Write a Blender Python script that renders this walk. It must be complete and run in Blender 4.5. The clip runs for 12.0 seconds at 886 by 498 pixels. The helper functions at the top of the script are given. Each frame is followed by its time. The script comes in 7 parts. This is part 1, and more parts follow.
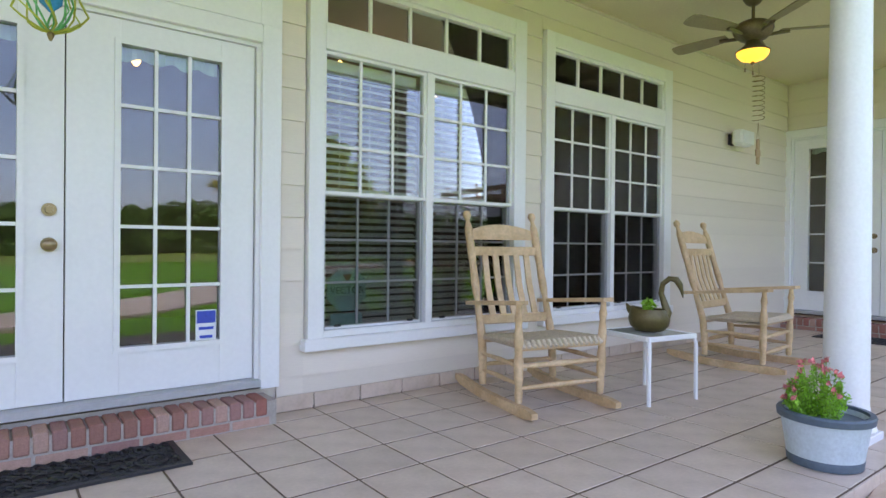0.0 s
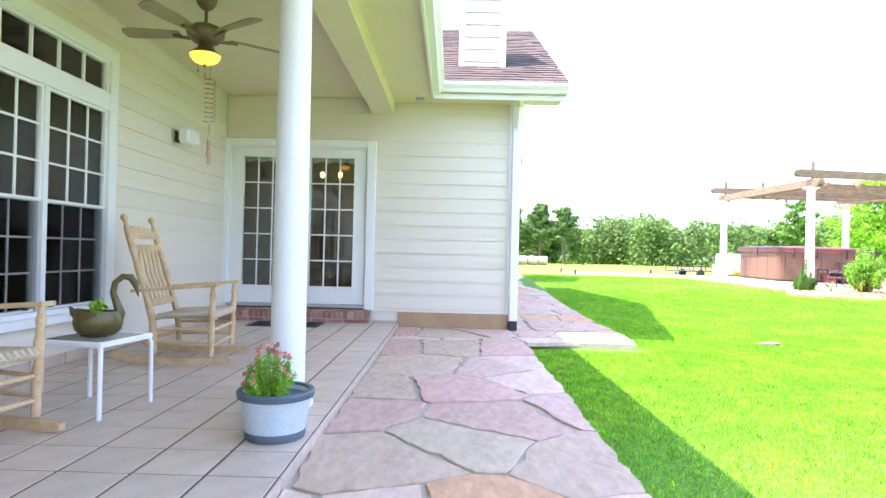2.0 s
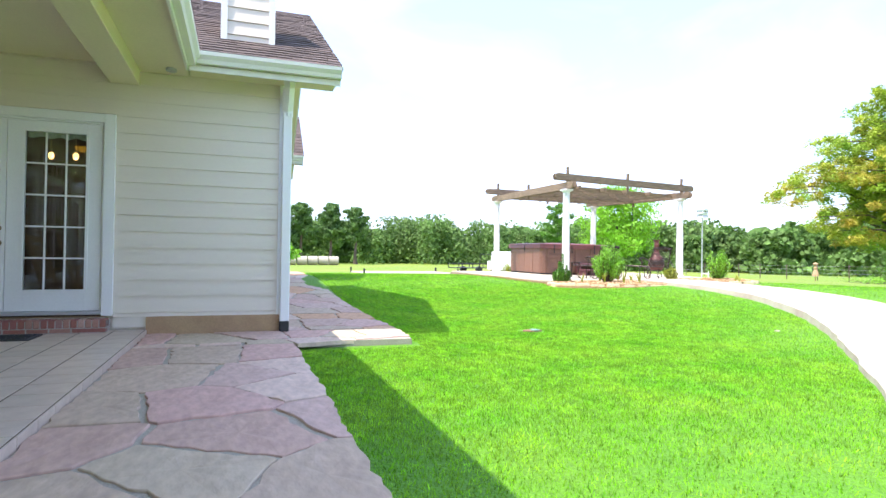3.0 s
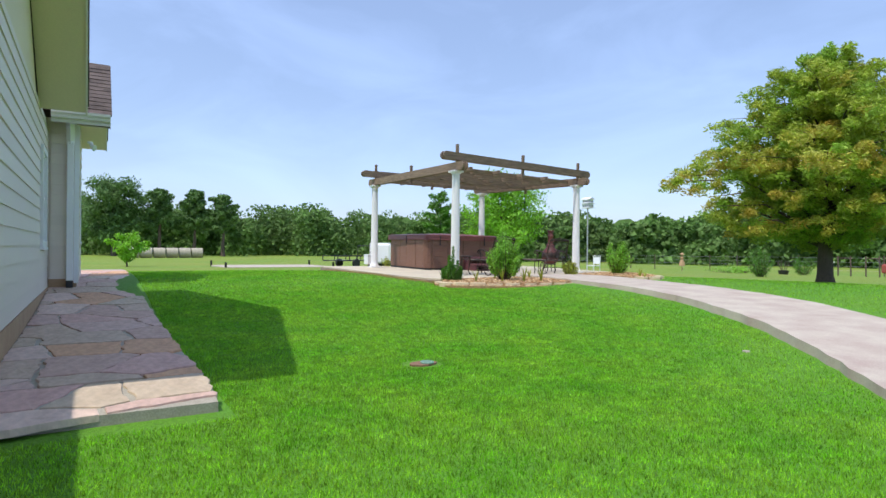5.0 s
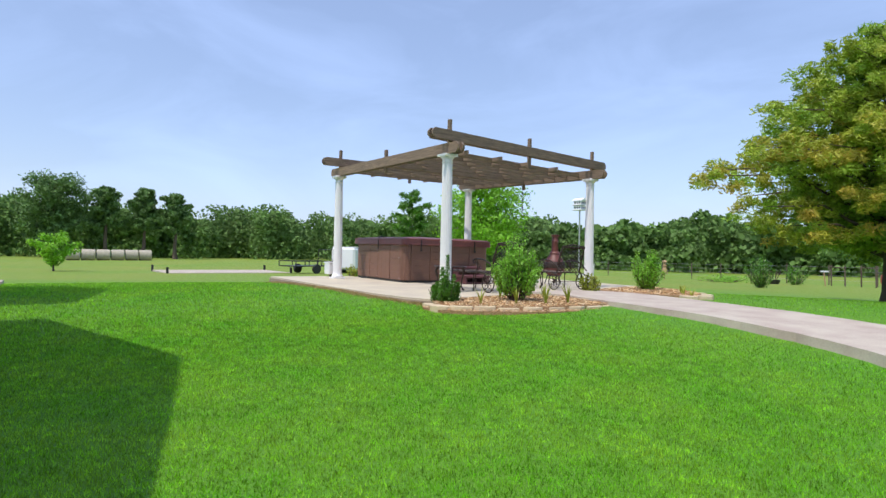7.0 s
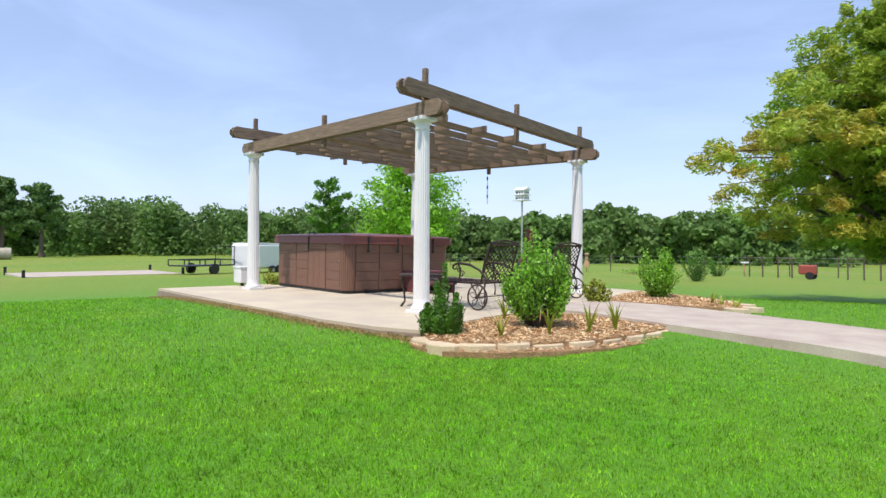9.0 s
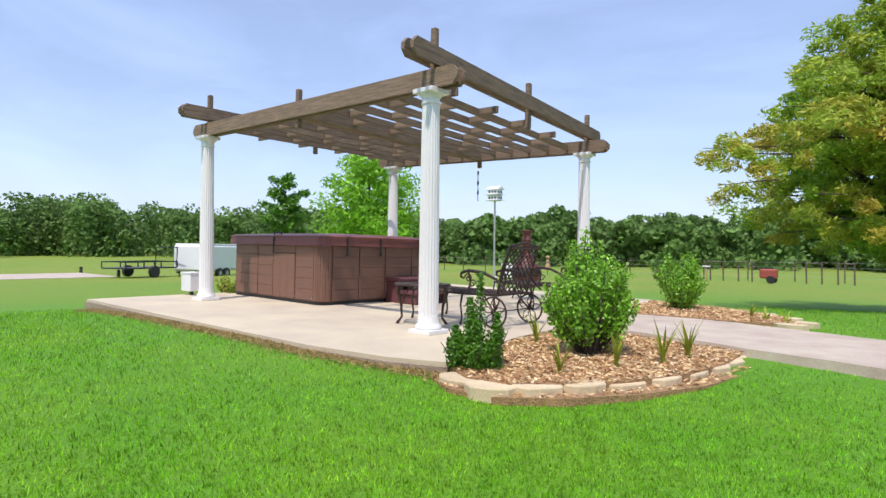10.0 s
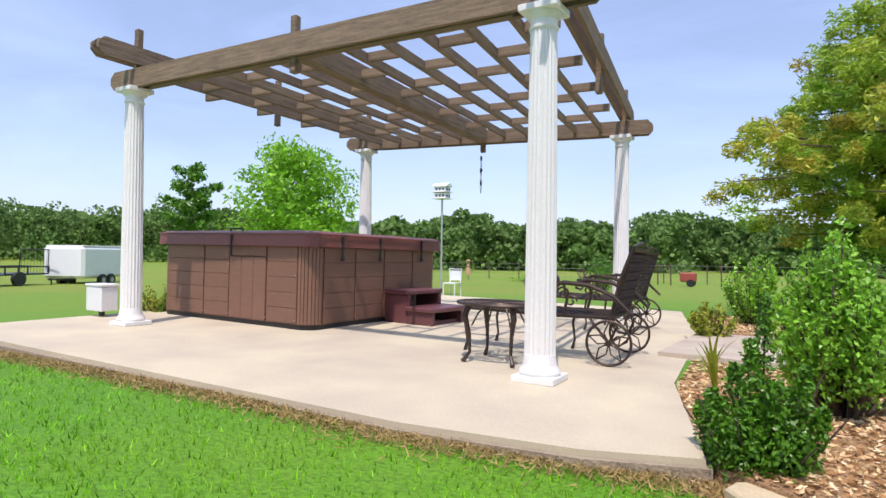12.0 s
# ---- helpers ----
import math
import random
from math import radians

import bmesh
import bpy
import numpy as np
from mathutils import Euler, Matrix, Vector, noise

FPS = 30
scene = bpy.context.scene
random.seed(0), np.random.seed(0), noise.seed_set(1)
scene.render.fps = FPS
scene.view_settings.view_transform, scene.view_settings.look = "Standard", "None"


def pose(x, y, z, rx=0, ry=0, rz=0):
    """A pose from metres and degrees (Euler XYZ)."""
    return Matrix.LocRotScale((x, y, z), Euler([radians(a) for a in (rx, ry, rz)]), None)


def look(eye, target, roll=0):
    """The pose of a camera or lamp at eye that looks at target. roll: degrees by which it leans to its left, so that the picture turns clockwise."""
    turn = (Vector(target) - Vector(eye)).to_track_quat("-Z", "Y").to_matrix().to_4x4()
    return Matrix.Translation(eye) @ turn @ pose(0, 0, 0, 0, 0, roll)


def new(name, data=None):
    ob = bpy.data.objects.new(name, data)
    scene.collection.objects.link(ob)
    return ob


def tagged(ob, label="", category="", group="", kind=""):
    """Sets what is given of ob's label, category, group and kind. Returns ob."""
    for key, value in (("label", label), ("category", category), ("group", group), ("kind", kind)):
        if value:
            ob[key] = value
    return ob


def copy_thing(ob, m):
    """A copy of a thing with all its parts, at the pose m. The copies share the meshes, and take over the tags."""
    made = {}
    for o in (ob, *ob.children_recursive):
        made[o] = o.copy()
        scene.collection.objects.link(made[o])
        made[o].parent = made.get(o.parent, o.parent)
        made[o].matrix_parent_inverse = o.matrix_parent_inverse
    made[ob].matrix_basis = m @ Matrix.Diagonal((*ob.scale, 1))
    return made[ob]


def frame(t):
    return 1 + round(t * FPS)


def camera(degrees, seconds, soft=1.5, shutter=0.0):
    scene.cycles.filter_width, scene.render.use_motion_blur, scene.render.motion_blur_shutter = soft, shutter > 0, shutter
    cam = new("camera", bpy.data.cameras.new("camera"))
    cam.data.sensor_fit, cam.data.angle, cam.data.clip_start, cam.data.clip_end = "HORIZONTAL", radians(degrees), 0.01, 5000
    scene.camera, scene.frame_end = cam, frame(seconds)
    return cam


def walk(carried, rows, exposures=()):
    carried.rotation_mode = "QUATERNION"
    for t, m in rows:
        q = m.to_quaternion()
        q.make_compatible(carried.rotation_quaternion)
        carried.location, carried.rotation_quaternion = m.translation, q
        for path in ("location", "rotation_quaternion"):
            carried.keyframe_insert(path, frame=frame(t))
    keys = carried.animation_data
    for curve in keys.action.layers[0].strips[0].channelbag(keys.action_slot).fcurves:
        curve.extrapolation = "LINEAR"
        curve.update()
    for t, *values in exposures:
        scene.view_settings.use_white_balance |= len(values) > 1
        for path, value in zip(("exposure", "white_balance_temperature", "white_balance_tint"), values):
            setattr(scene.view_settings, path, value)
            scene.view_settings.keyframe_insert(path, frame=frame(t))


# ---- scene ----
cam = camera(73.8, 12.0)
PATH = [
    (0, (-1.564, 2.667, 1.015), (-0.347, 4.254, 1.003), 0.6),
    (0.5, (-1.508, 2.729, 1.012), (-0.004, 4.047, 0.991), 1.0),
    (1, (-1.448, 2.845, 0.995), (0.316, 3.788, 0.99), 0.9),
    (1.5, (-1.506, 2.772, 1.015), (0.413, 3.338, 1.01), 1.5),
    (2, (-1.569, 2.847, 1.007), (0.431, 2.876, 1.018), 1.4),
    (2.2, (-1.527, 2.818, 1.019), (0.468, 2.673, 1.024), 1.4),
    (2.5, (-1.509, 2.657, 1.019), (0.453, 2.272, 1.032), 1.7),
    (3, (-1.179, 2.559, 0.93), (0.71, 1.904, 0.956), 0.8),
    (3.5, (-0.688, 2.315, 0.923), (1.15, 1.527, 0.96), 0.6),
    (5.3, (1.718, 1.175, 1.004), (3.426, 0.135, 1.008), 0.5),
    (5.5, (1.992, 1.03, 0.984), (3.7, -0.01, 1.001), 0.4),
    (6, (2.771, 0.628, 1.024), (4.462, -0.44, 1.029), 0.6),
    (6.5, (3.599, 0.298, 1.053), (5.276, -0.793, 1.056), 0.4),
    (6.7, (3.924, 0.181, 1.061), (5.593, -0.921, 1.069), 0.7),
    (8.3, (6.487, -0.596, 1.158), (8.029, -1.869, 1.165), 0.7),
    (8.5, (6.8, -0.689, 1.183), (8.329, -1.979, 1.18), 0.5),
    (9, (7.473, -0.965, 1.207), (8.913, -2.353, 1.2), 0.4),
    (9.5, (8.263, -1.243, 1.207), (9.633, -2.7, 1.201), 0.6),
    (10, (8.991, -1.531, 1.221), (10.305, -3.039, 1.222), 0.7),
    (10.5, (9.726, -1.771, 1.195), (11.011, -3.303, 1.199), 0.7),
    (11, (10.391, -1.938, 1.192), (11.619, -3.517, 1.197), 0.6),
    (11.5, (11.043, -2.065, 1.17), (12.188, -3.705, 1.181), 0.8),
    (12, (11.576, -2.265, 1.193), (12.599, -3.983, 1.211), 0.8),
]
EXPOSURE = [(0, 1.66, 6950, 27), (0.5, 1.92, 6950, 27), (1.0, 2.08, 6850, 26), (1.5, 2.16, 6700, 25), (2.0, 2.16, 6650, 24), (2.5, 1.78, 6700, 24), (3.0, 1.26, 6550, 18), (3.5, 0.88, 6500, 15), (5.3, 0.0, 6400, 13), (6.5, -0.03, 6450, 14), (8.5, 0.10, 6650, 15), (10.0, 0.12, 6700, 17), (12, 0.14, 6750, 19)]
walk(cam, [(t, look(eye, target, roll)) for t, eye, target, roll in PATH], EXPOSURE)

# ---- world and sun ----
SUN_DIR = Vector((0.16, -0.49, -1.0)).normalized()
SUN_EL = math.asin(-SUN_DIR.z)
SUN_AZ = math.atan2(-SUN_DIR.x, -SUN_DIR.y)
world = bpy.data.worlds.new("world")
scene.world = world
world.use_nodes = True
wt = world.node_tree
wt.nodes.clear()
w_out = wt.nodes.new("ShaderNodeOutputWorld")
w_bg = wt.nodes.new("ShaderNodeBackground")
w_sky = wt.nodes.new("ShaderNodeTexSky")
w_sky.sky_type = "NISHITA"
w_sky.sun_disc = False
w_sky.sun_elevation = SUN_EL
w_sky.sun_rotation = SUN_AZ
w_sky.air_density, w_sky.dust_density, w_sky.ozone_density = 1.0, 1.2, 1.6
# thin high cloud, the same all round the sky
w_tc = wt.nodes.new("ShaderNodeTexCoord")
w_map = wt.nodes.new("ShaderNodeMapping")
w_map.inputs["Scale"].default_value = (1.1, 2.2, 6.0)
w_map.inputs["Rotation"].default_value = (0.25, 0.1, 0.6)
w_n = wt.nodes.new("ShaderNodeTexNoise")
w_n.inputs["Scale"].default_value = 1.3
w_n.inputs["Detail"].default_value = 7.0
w_n.inputs["Roughness"].default_value = 0.55
w_n.inputs["Distortion"].default_value = 0.6
w_r = wt.nodes.new("ShaderNodeMapRange")
w_r.inputs["From Min"].default_value, w_r.inputs["From Max"].default_value = 0.40, 0.80
w_r.inputs["To Min"].default_value, w_r.inputs["To Max"].default_value = 0.20, 0.40
w_mix = wt.nodes.new("ShaderNodeMix")
w_mix.data_type = "RGBA"
w_mix.inputs[7].default_value = (6.5, 8.9, 14.2, 1)
wt.links.new(w_tc.outputs["Generated"], w_map.inputs["Vector"])
wt.links.new(w_map.outputs[0], w_n.inputs["Vector"])
wt.links.new(w_n.outputs["Fac"], w_r.inputs["Value"])
wt.links.new(w_r.outputs[0], w_mix.inputs[0])
wt.links.new(w_sky.outputs[0], w_mix.inputs[6])
wt.links.new(w_mix.outputs[2], w_bg.inputs["Color"])
w_bg.inputs["Strength"].default_value = 0.14
wt.links.new(w_bg.outputs[0], w_out.inputs["Surface"])
sun = new("sun", bpy.data.lights.new("sun", "SUN"))
sun.data.energy = 3.5
sun.data.angle = radians(0.55)
sun.data.color = (1.0, 0.955, 0.88)
sun.matrix_world = look((0, 0, 30), Vector((0, 0, 30)) + SUN_DIR)

# ---- materials ----
def mat(name, col, rough=0.6, metal=0.0, var=0.12, scale=8.0, fine=60.0, bump=0.15, col2=None, rand=0.0, emit=None, island=False, stretch=(1, 1, 1), dist=0.004, coat=0.0, transl=0.0):
    """Principled material with two scales of mottling, fine relief, and a piece-to-piece shift."""
    m = bpy.data.materials.new(name)
    m.use_nodes = True
    nt = m.node_tree
    N, L = nt.nodes, nt.links
    b = N["Principled BSDF"]
    b.inputs["Roughness"].default_value = rough
    b.inputs["Metallic"].default_value = metal
    b.inputs["Coat Weight"].default_value = coat
    if emit:
        b.inputs["Emission Color"].default_value = (*emit[0], 1)
        b.inputs["Emission Strength"].default_value = emit[1]
    tc, mp = N.new("ShaderNodeTexCoord"), N.new("ShaderNodeMapping")
    mp.inputs["Scale"].default_value = stretch
    L.new(tc.outputs["Object"], mp.inputs["Vector"])
    n1, n2 = N.new("ShaderNodeTexNoise"), N.new("ShaderNodeTexNoise")
    n1.inputs["Scale"].default_value, n1.inputs["Detail"].default_value = scale, 4
    n2.inputs["Scale"].default_value, n2.inputs["Detail"].default_value = fine, 3
    for n in (n1, n2):
        L.new(mp.outputs[0], n.inputs["Vector"])
    c2 = col2 or tuple(c * 0.6 for c in col)
    mix = N.new("ShaderNodeMix")
    mix.data_type = "RGBA"
    mix.inputs[6].default_value, mix.inputs[7].default_value = (*col, 1), (*c2, 1)
    r = N.new("ShaderNodeMapRange")
    r.inputs["From Min"].default_value, r.inputs["From Max"].default_value = 0.35, 0.75
    r.inputs["To Max"].default_value = 1.0 if col2 else min(1, var * 3)
    L.new(n1.outputs["Fac"], r.inputs["Value"])
    L.new(r.outputs[0], mix.inputs[0])
    hsv = N.new("ShaderNodeHueSaturation")
    v = N.new("ShaderNodeMapRange")
    v.inputs["From Min"].default_value, v.inputs["From Max"].default_value = 0.3, 0.7
    v.inputs["To Min"].default_value, v.inputs["To Max"].default_value = 1 - var, 1 + var
    L.new(n2.outputs["Fac"], v.inputs["Value"])
    L.new(mix.outputs[2], hsv.inputs["Color"])
    val = v.outputs[0]
    if rand:
        if island:
            src = N.new("ShaderNodeNewGeometry").outputs["Random Per Island"]
        else:
            src = N.new("ShaderNodeObjectInfo").outputs["Random"]
        rr = N.new("ShaderNodeMapRange")
        rr.inputs["To Min"].default_value, rr.inputs["To Max"].default_value = 1 - rand, 1 + rand
        L.new(src, rr.inputs["Value"])
        mu = N.new("ShaderNodeMath")
        mu.operation = "MULTIPLY"
        L.new(val, mu.inputs[0])
        L.new(rr.outputs[0], mu.inputs[1])
        val = mu.outputs[0]
    L.new(val, hsv.inputs["Value"])
    L.new(hsv.outputs[0], b.inputs["Base Color"])
    bp = N.new("ShaderNodeBump")
    bp.inputs["Strength"].default_value = bump
    bp.inputs["Distance"].default_value = dist
    L.new(n2.outputs["Fac"], bp.inputs["Height"])
    L.new(bp.outputs[0], b.inputs["Normal"])
    if transl:
        tr = N.new("ShaderNodeBsdfTranslucent")
        L.new(hsv.outputs[0], tr.inputs["Color"])
        ms = N.new("ShaderNodeMixShader")
        ms.inputs[0].default_value = transl
        L.new(b.outputs[0], ms.inputs[1])
        L.new(tr.outputs[0], ms.inputs[2])
        L.new(ms.outputs[0], N["Material Output"].inputs["Surface"])
    return m


def ramp_by_random(m, colours, island=False):
    """Give every piece its own colour, picked from a list."""
    N, L = m.node_tree.nodes, m.node_tree.links
    src = N.new("ShaderNodeNewGeometry").outputs["Random Per Island"] if island else N.new("ShaderNodeObjectInfo").outputs["Random"]
    rp = N.new("ShaderNodeValToRGB")
    rp.color_ramp.interpolation = "CONSTANT"
    el = rp.color_ramp.elements
    while len(el) < len(colours):
        el.new(0.5)
    for i, c in enumerate(colours):
        el[i].position = i / len(colours)
        el[i].color = (*c, 1)
    L.new(src, rp.inputs[0])
    mix = [n for n in N if n.bl_idname == "ShaderNodeMix"][0]
    L.new(rp.outputs[0], mix.inputs[6])
    m2 = N.new("ShaderNodeMix")
    m2.data_type, m2.blend_type = "RGBA", "MULTIPLY"
    m2.inputs[0].default_value = 1
    m2.inputs[7].default_value = (0.70, 0.64, 0.58, 1)
    L.new(rp.outputs[0], m2.inputs[6])
    L.new(m2.outputs[2], mix.inputs[7])
    return m


def glass_mat(name, tint=(0.9, 0.95, 0.95), base=0.06):
    m = bpy.data.materials.new(name)
    m.use_nodes = True
    N, L = m.node_tree.nodes, m.node_tree.links
    N.clear()
    out, mix = N.new("ShaderNodeOutputMaterial"), N.new("ShaderNodeMixShader")
    tr, gl, fr = N.new("ShaderNodeBsdfTransparent"), N.new("ShaderNodeBsdfGlossy"), N.new("ShaderNodeFresnel")
    tr.inputs[0].default_value = (*tint, 1)
    gl.inputs["Roughness"].default_value = 0.0
    gl.inputs["Color"].default_value = (1, 1, 1, 1)
    fr.inputs["IOR"].default_value = 1.5
    mr = N.new("ShaderNodeMapRange")
    mr.inputs["To Min"].default_value, mr.inputs["To Max"].default_value = base, 1.0
    L.new(fr.outputs[0], mr.inputs["Value"])
    L.new(mr.outputs[0], mix.inputs[0])
    L.new(tr.outputs[0], mix.inputs[1])
    L.new(gl.outputs[0], mix.inputs[2])
    L.new(mix.outputs[0], out.inputs["Surface"])
    return m


M_SIDING = mat("painted lap siding", (0.74, 0.66, 0.55), 0.55, var=0.03, scale=2, fine=90, bump=0.25, rand=0.03, stretch=(0.25, 0.25, 4), dist=0.002, col2=None)
M_TRIM = mat("white trim paint", (0.80, 0.80, 0.78), 0.4, var=0.02, scale=3, fine=50, bump=0.08, dist=0.002)
M_CEIL = mat("cream ceiling paint", (0.72, 0.64, 0.42), 0.7, var=0.03, scale=2, fine=40, bump=0.1, dist=0.002)
M_FASCIA = mat("cream gutter paint", (0.76, 0.75, 0.66), 0.35, var=0.03, scale=3, fine=40, bump=0.05)
M_DOOR = mat("white door paint", (0.78, 0.78, 0.76), 0.35, var=0.02, scale=3, fine=40, bump=0.05)
M_GLASS = glass_mat("window glass", base=0.02)
M_SCREEN = glass_mat("insect screen", tint=(0.5, 0.5, 0.5), base=0.0)
M_SCREEN.node_tree.nodes["Fresnel"].inputs["IOR"].default_value = 1.05
# room dimness put into the colour of indoor surfaces; first also colours sign lettering
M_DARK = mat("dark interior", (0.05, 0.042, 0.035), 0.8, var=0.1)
M_INWALL_DIM = mat("interior wall", (0.07, 0.05, 0.035), 0.8, var=0.05)
M_BLIND = mat("window blind slat", (0.80, 0.78, 0.70), 0.5, var=0.05)
M_SHADE = mat("green cloth valance", (0.50, 0.58, 0.46), 0.8, var=0.05)
M_TILE = mat("porch tile", (0.62, 0.50, 0.40), 0.38, var=0.05, scale=7, fine=60, bump=0.1, rand=0.06, col2=(0.50, 0.39, 0.30), dist=0.002)
M_GROUT = mat("grout", (0.14, 0.095, 0.06), 0.9, var=0.1, scale=10)
M_BRICK = ramp_by_random(mat("brick", (0.4, 0.2, 0.15), 0.85, var=0.15, scale=25, fine=150, bump=0.5, rand=0.15), [(0.36, 0.17, 0.13), (0.42, 0.22, 0.17), (0.33, 0.13, 0.10), (0.45, 0.28, 0.22), (0.30, 0.16, 0.14)])
M_MORTAR = mat("mortar", (0.42, 0.37, 0.32), 0.95, var=0.12, scale=12, fine=120, bump=0.5)
M_FLAG = ramp_by_random(mat("flagstone", (0.5, 0.35, 0.3), 0.8, var=0.15, scale=2.6, fine=9, bump=0.5, rand=0.10, dist=0.014, stretch=(0.8, 1.9, 1)),
                        [(0.60, 0.40, 0.31), (0.57, 0.43, 0.31), (0.62, 0.43, 0.35), (0.55, 0.44, 0.31), (0.60, 0.38, 0.31), (0.60, 0.35, 0.20), (0.64, 0.48, 0.38), (0.52, 0.39, 0.28)])
M_FLAGMORTAR = mat("flagstone mortar", (0.41, 0.37, 0.29), 0.95, var=0.15, scale=8, fine=80, bump=0.5)
M_CONC = mat("patio concrete", (0.59, 0.52, 0.37), 0.85, var=0.06, scale=1.6, fine=70, bump=0.25, col2=(0.47, 0.40, 0.31))
M_WALK = mat("walkway concrete", (0.52, 0.46, 0.37), 0.85, var=0.08, scale=2.5, fine=60, bump=0.3, col2=(0.40, 0.31, 0.26))
M_CEDGE = mat("rough concrete edge", (0.36, 0.29, 0.21), 0.95, var=0.2, scale=9, fine=60, bump=0.8, dist=0.01)
M_WOOD = mat("weathered lumber", (0.24, 0.170, 0.112), 0.85, var=0.28, scale=3, fine=30, bump=0.7, rand=0.16, col2=(0.115, 0.085, 0.062), stretch=(1.2, 14, 14), dist=0.004)
M_WOODY = mat("weathered lumber crosswise", (0.24, 0.170, 0.112), 0.85, var=0.28, scale=3, fine=30, bump=0.7, rand=0.16, col2=(0.115, 0.085, 0.062), stretch=(14, 1.2, 14), dist=0.004)
M_COL = mat("white column paint", (0.80, 0.80, 0.79), 0.38, var=0.03, scale=4, fine=60, bump=0.05)
M_SHING = mat("asphalt shingle", (0.115, 0.088, 0.076), 0.95, var=0.25, scale=6, fine=200, bump=0.6, rand=0.25, island=True)
M_TUB = mat("tub cabinet wood-grain panel", (0.205, 0.105, 0.070), 0.5, var=0.12, scale=5, fine=60, bump=0.25, rand=0.05, stretch=(1, 1, 8), dist=0.002)
M_VINYL = mat("maroon vinyl cover", (0.19, 0.062, 0.052), 0.38, var=0.08, scale=3, fine=25, bump=0.3, dist=0.01)
M_STEPP = mat("maroon plastic step", (0.15, 0.055, 0.06), 0.45, var=0.08, scale=6, fine=120, bump=0.3)
M_BLACK = mat("black plastic", (0.02, 0.02, 0.022), 0.45, var=0.1)
M_IRON = mat("bronze cast aluminium", (0.065, 0.045, 0.035), 0.45, metal=0.5, var=0.2, scale=20, fine=120, bump=0.3)
M_LUMBER = mat("pale peeled rocker wood", (0.66, 0.47, 0.27), 0.55, var=0.12, scale=9, fine=50, bump=0.3, col2=(0.50, 0.32, 0.16), dist=0.002)
M_SEAT = mat("woven cane seat", (0.60, 0.50, 0.36), 0.7, var=0.15, scale=25, fine=90, bump=0.5)
M_TABLEW = mat("white enamelled metal", (0.80, 0.80, 0.78), 0.35, var=0.02)
M_FROST = mat("pale table top", (0.42, 0.44, 0.38), 0.2, var=0.04, scale=4)
M_SWAN = mat("olive bronze glaze", (0.13, 0.10, 0.035), 0.32, metal=0.35, var=0.15, scale=8, fine=60, bump=0.15)
M_POT = mat("pale blue barrel pot", (0.52, 0.60, 0.63), 0.55, var=0.08, scale=10, fine=70, bump=0.3)
M_POTBAND = mat("slate blue band", (0.085, 0.12, 0.15), 0.5, var=0.1)
M_SOIL = mat("potting soil", (0.035, 0.02, 0.012), 0.95, var=0.3, scale=20, bump=0.8)
M_MATR = mat("black rubber mat", (0.022, 0.022, 0.024), 0.55, var=0.15, scale=20, bump=0.3)
M_BRONZE = mat("aged brass", (0.30, 0.22, 0.12), 0.35, metal=0.85, var=0.1)
M_FANM = mat("antique fan metal", (0.20, 0.15, 0.09), 0.4, metal=0.6, var=0.15)
M_BLADE = mat("fan blade", (0.30, 0.25, 0.13), 0.5, var=0.1)
M_LAMPG = mat("amber lamp glass", (0.9, 0.6, 0.12), 0.3, emit=((1.0, 0.50, 0.03), 0.75), var=0.1, scale=14)
M_BULB = mat("lit bulb", (1, 0.8, 0.5), 0.3, emit=((1.0, 0.55, 0.16), 1.6))
M_LEAF = mat("shrub leaf", (0.25, 0.54, 0.045), 0.42, var=0.2, scale=6, rand=0.35, island=True, transl=0.3, bump=0.0)
M_LEAFD = mat("boxwood leaf", (0.095, 0.26, 0.018), 0.4, var=0.2, scale=6, rand=0.35, island=True, transl=0.2, bump=0.0)
M_LEAFY = mat("yellow-green grassy leaf", (0.34, 0.40, 0.04), 0.5, var=0.2, scale=6, rand=0.3, island=True, transl=0.3, bump=0.0)
M_CYP = mat("cypress leaf", (0.26, 0.46, 0.045), 0.6, var=0.15, scale=0.85, fine=3.0, rand=0.28, island=True, transl=0.35, bump=0.0, col2=(0.46, 0.48, 0.05))
M_CYPR = mat("rust-tinged cypress leaf", (0.34, 0.46, 0.045), 0.6, var=0.15, scale=0.9, fine=3.0, rand=0.28, island=True, transl=0.35, bump=0.0, col2=(0.60, 0.36, 0.06))
M_FAR = mat("far woods leaf", (0.125, 0.245, 0.048), 0.8, var=0.2, scale=0.06, fine=0.5, rand=0.3, island=True, transl=0.3, bump=0.0, col2=(0.15, 0.25, 0.07))
M_PINE = mat("pine needle clump", (0.115, 0.225, 0.055), 0.7, var=0.2, scale=0.1, fine=1, rand=0.35, island=True, transl=0.1, bump=0.0)
M_PECAN = mat("bright tree leaf", (0.26, 0.56, 0.035), 0.5, var=0.2, scale=1, rand=0.3, island=True, transl=0.35, bump=0.0)
M_BARK = mat("bark", (0.13, 0.095, 0.07), 0.95, var=0.25, scale=8, fine=40, bump=0.9, stretch=(4, 4, 0.8), dist=0.02)
M_FLOWER = mat("coral pink flower", (0.70, 0.20, 0.20), 0.6, var=0.15, rand=0.3, island=True, bump=0.0)
M_MULCH = ramp_by_random(mat("mulch chip", (0.3, 0.16, 0.08), 0.9, var=0.2, rand=0.3, island=True), [(0.66, 0.44, 0.22), (0.56, 0.33, 0.15), (0.74, 0.56, 0.32), (0.44, 0.24, 0.11), (0.78, 0.63, 0.40), (0.70, 0.50, 0.27)], island=True)
M_MULCHB = mat("mulch bed", (0.46, 0.28, 0.14), 0.95, var=0.3, scale=18, fine=90, bump=1.0, dist=0.02)
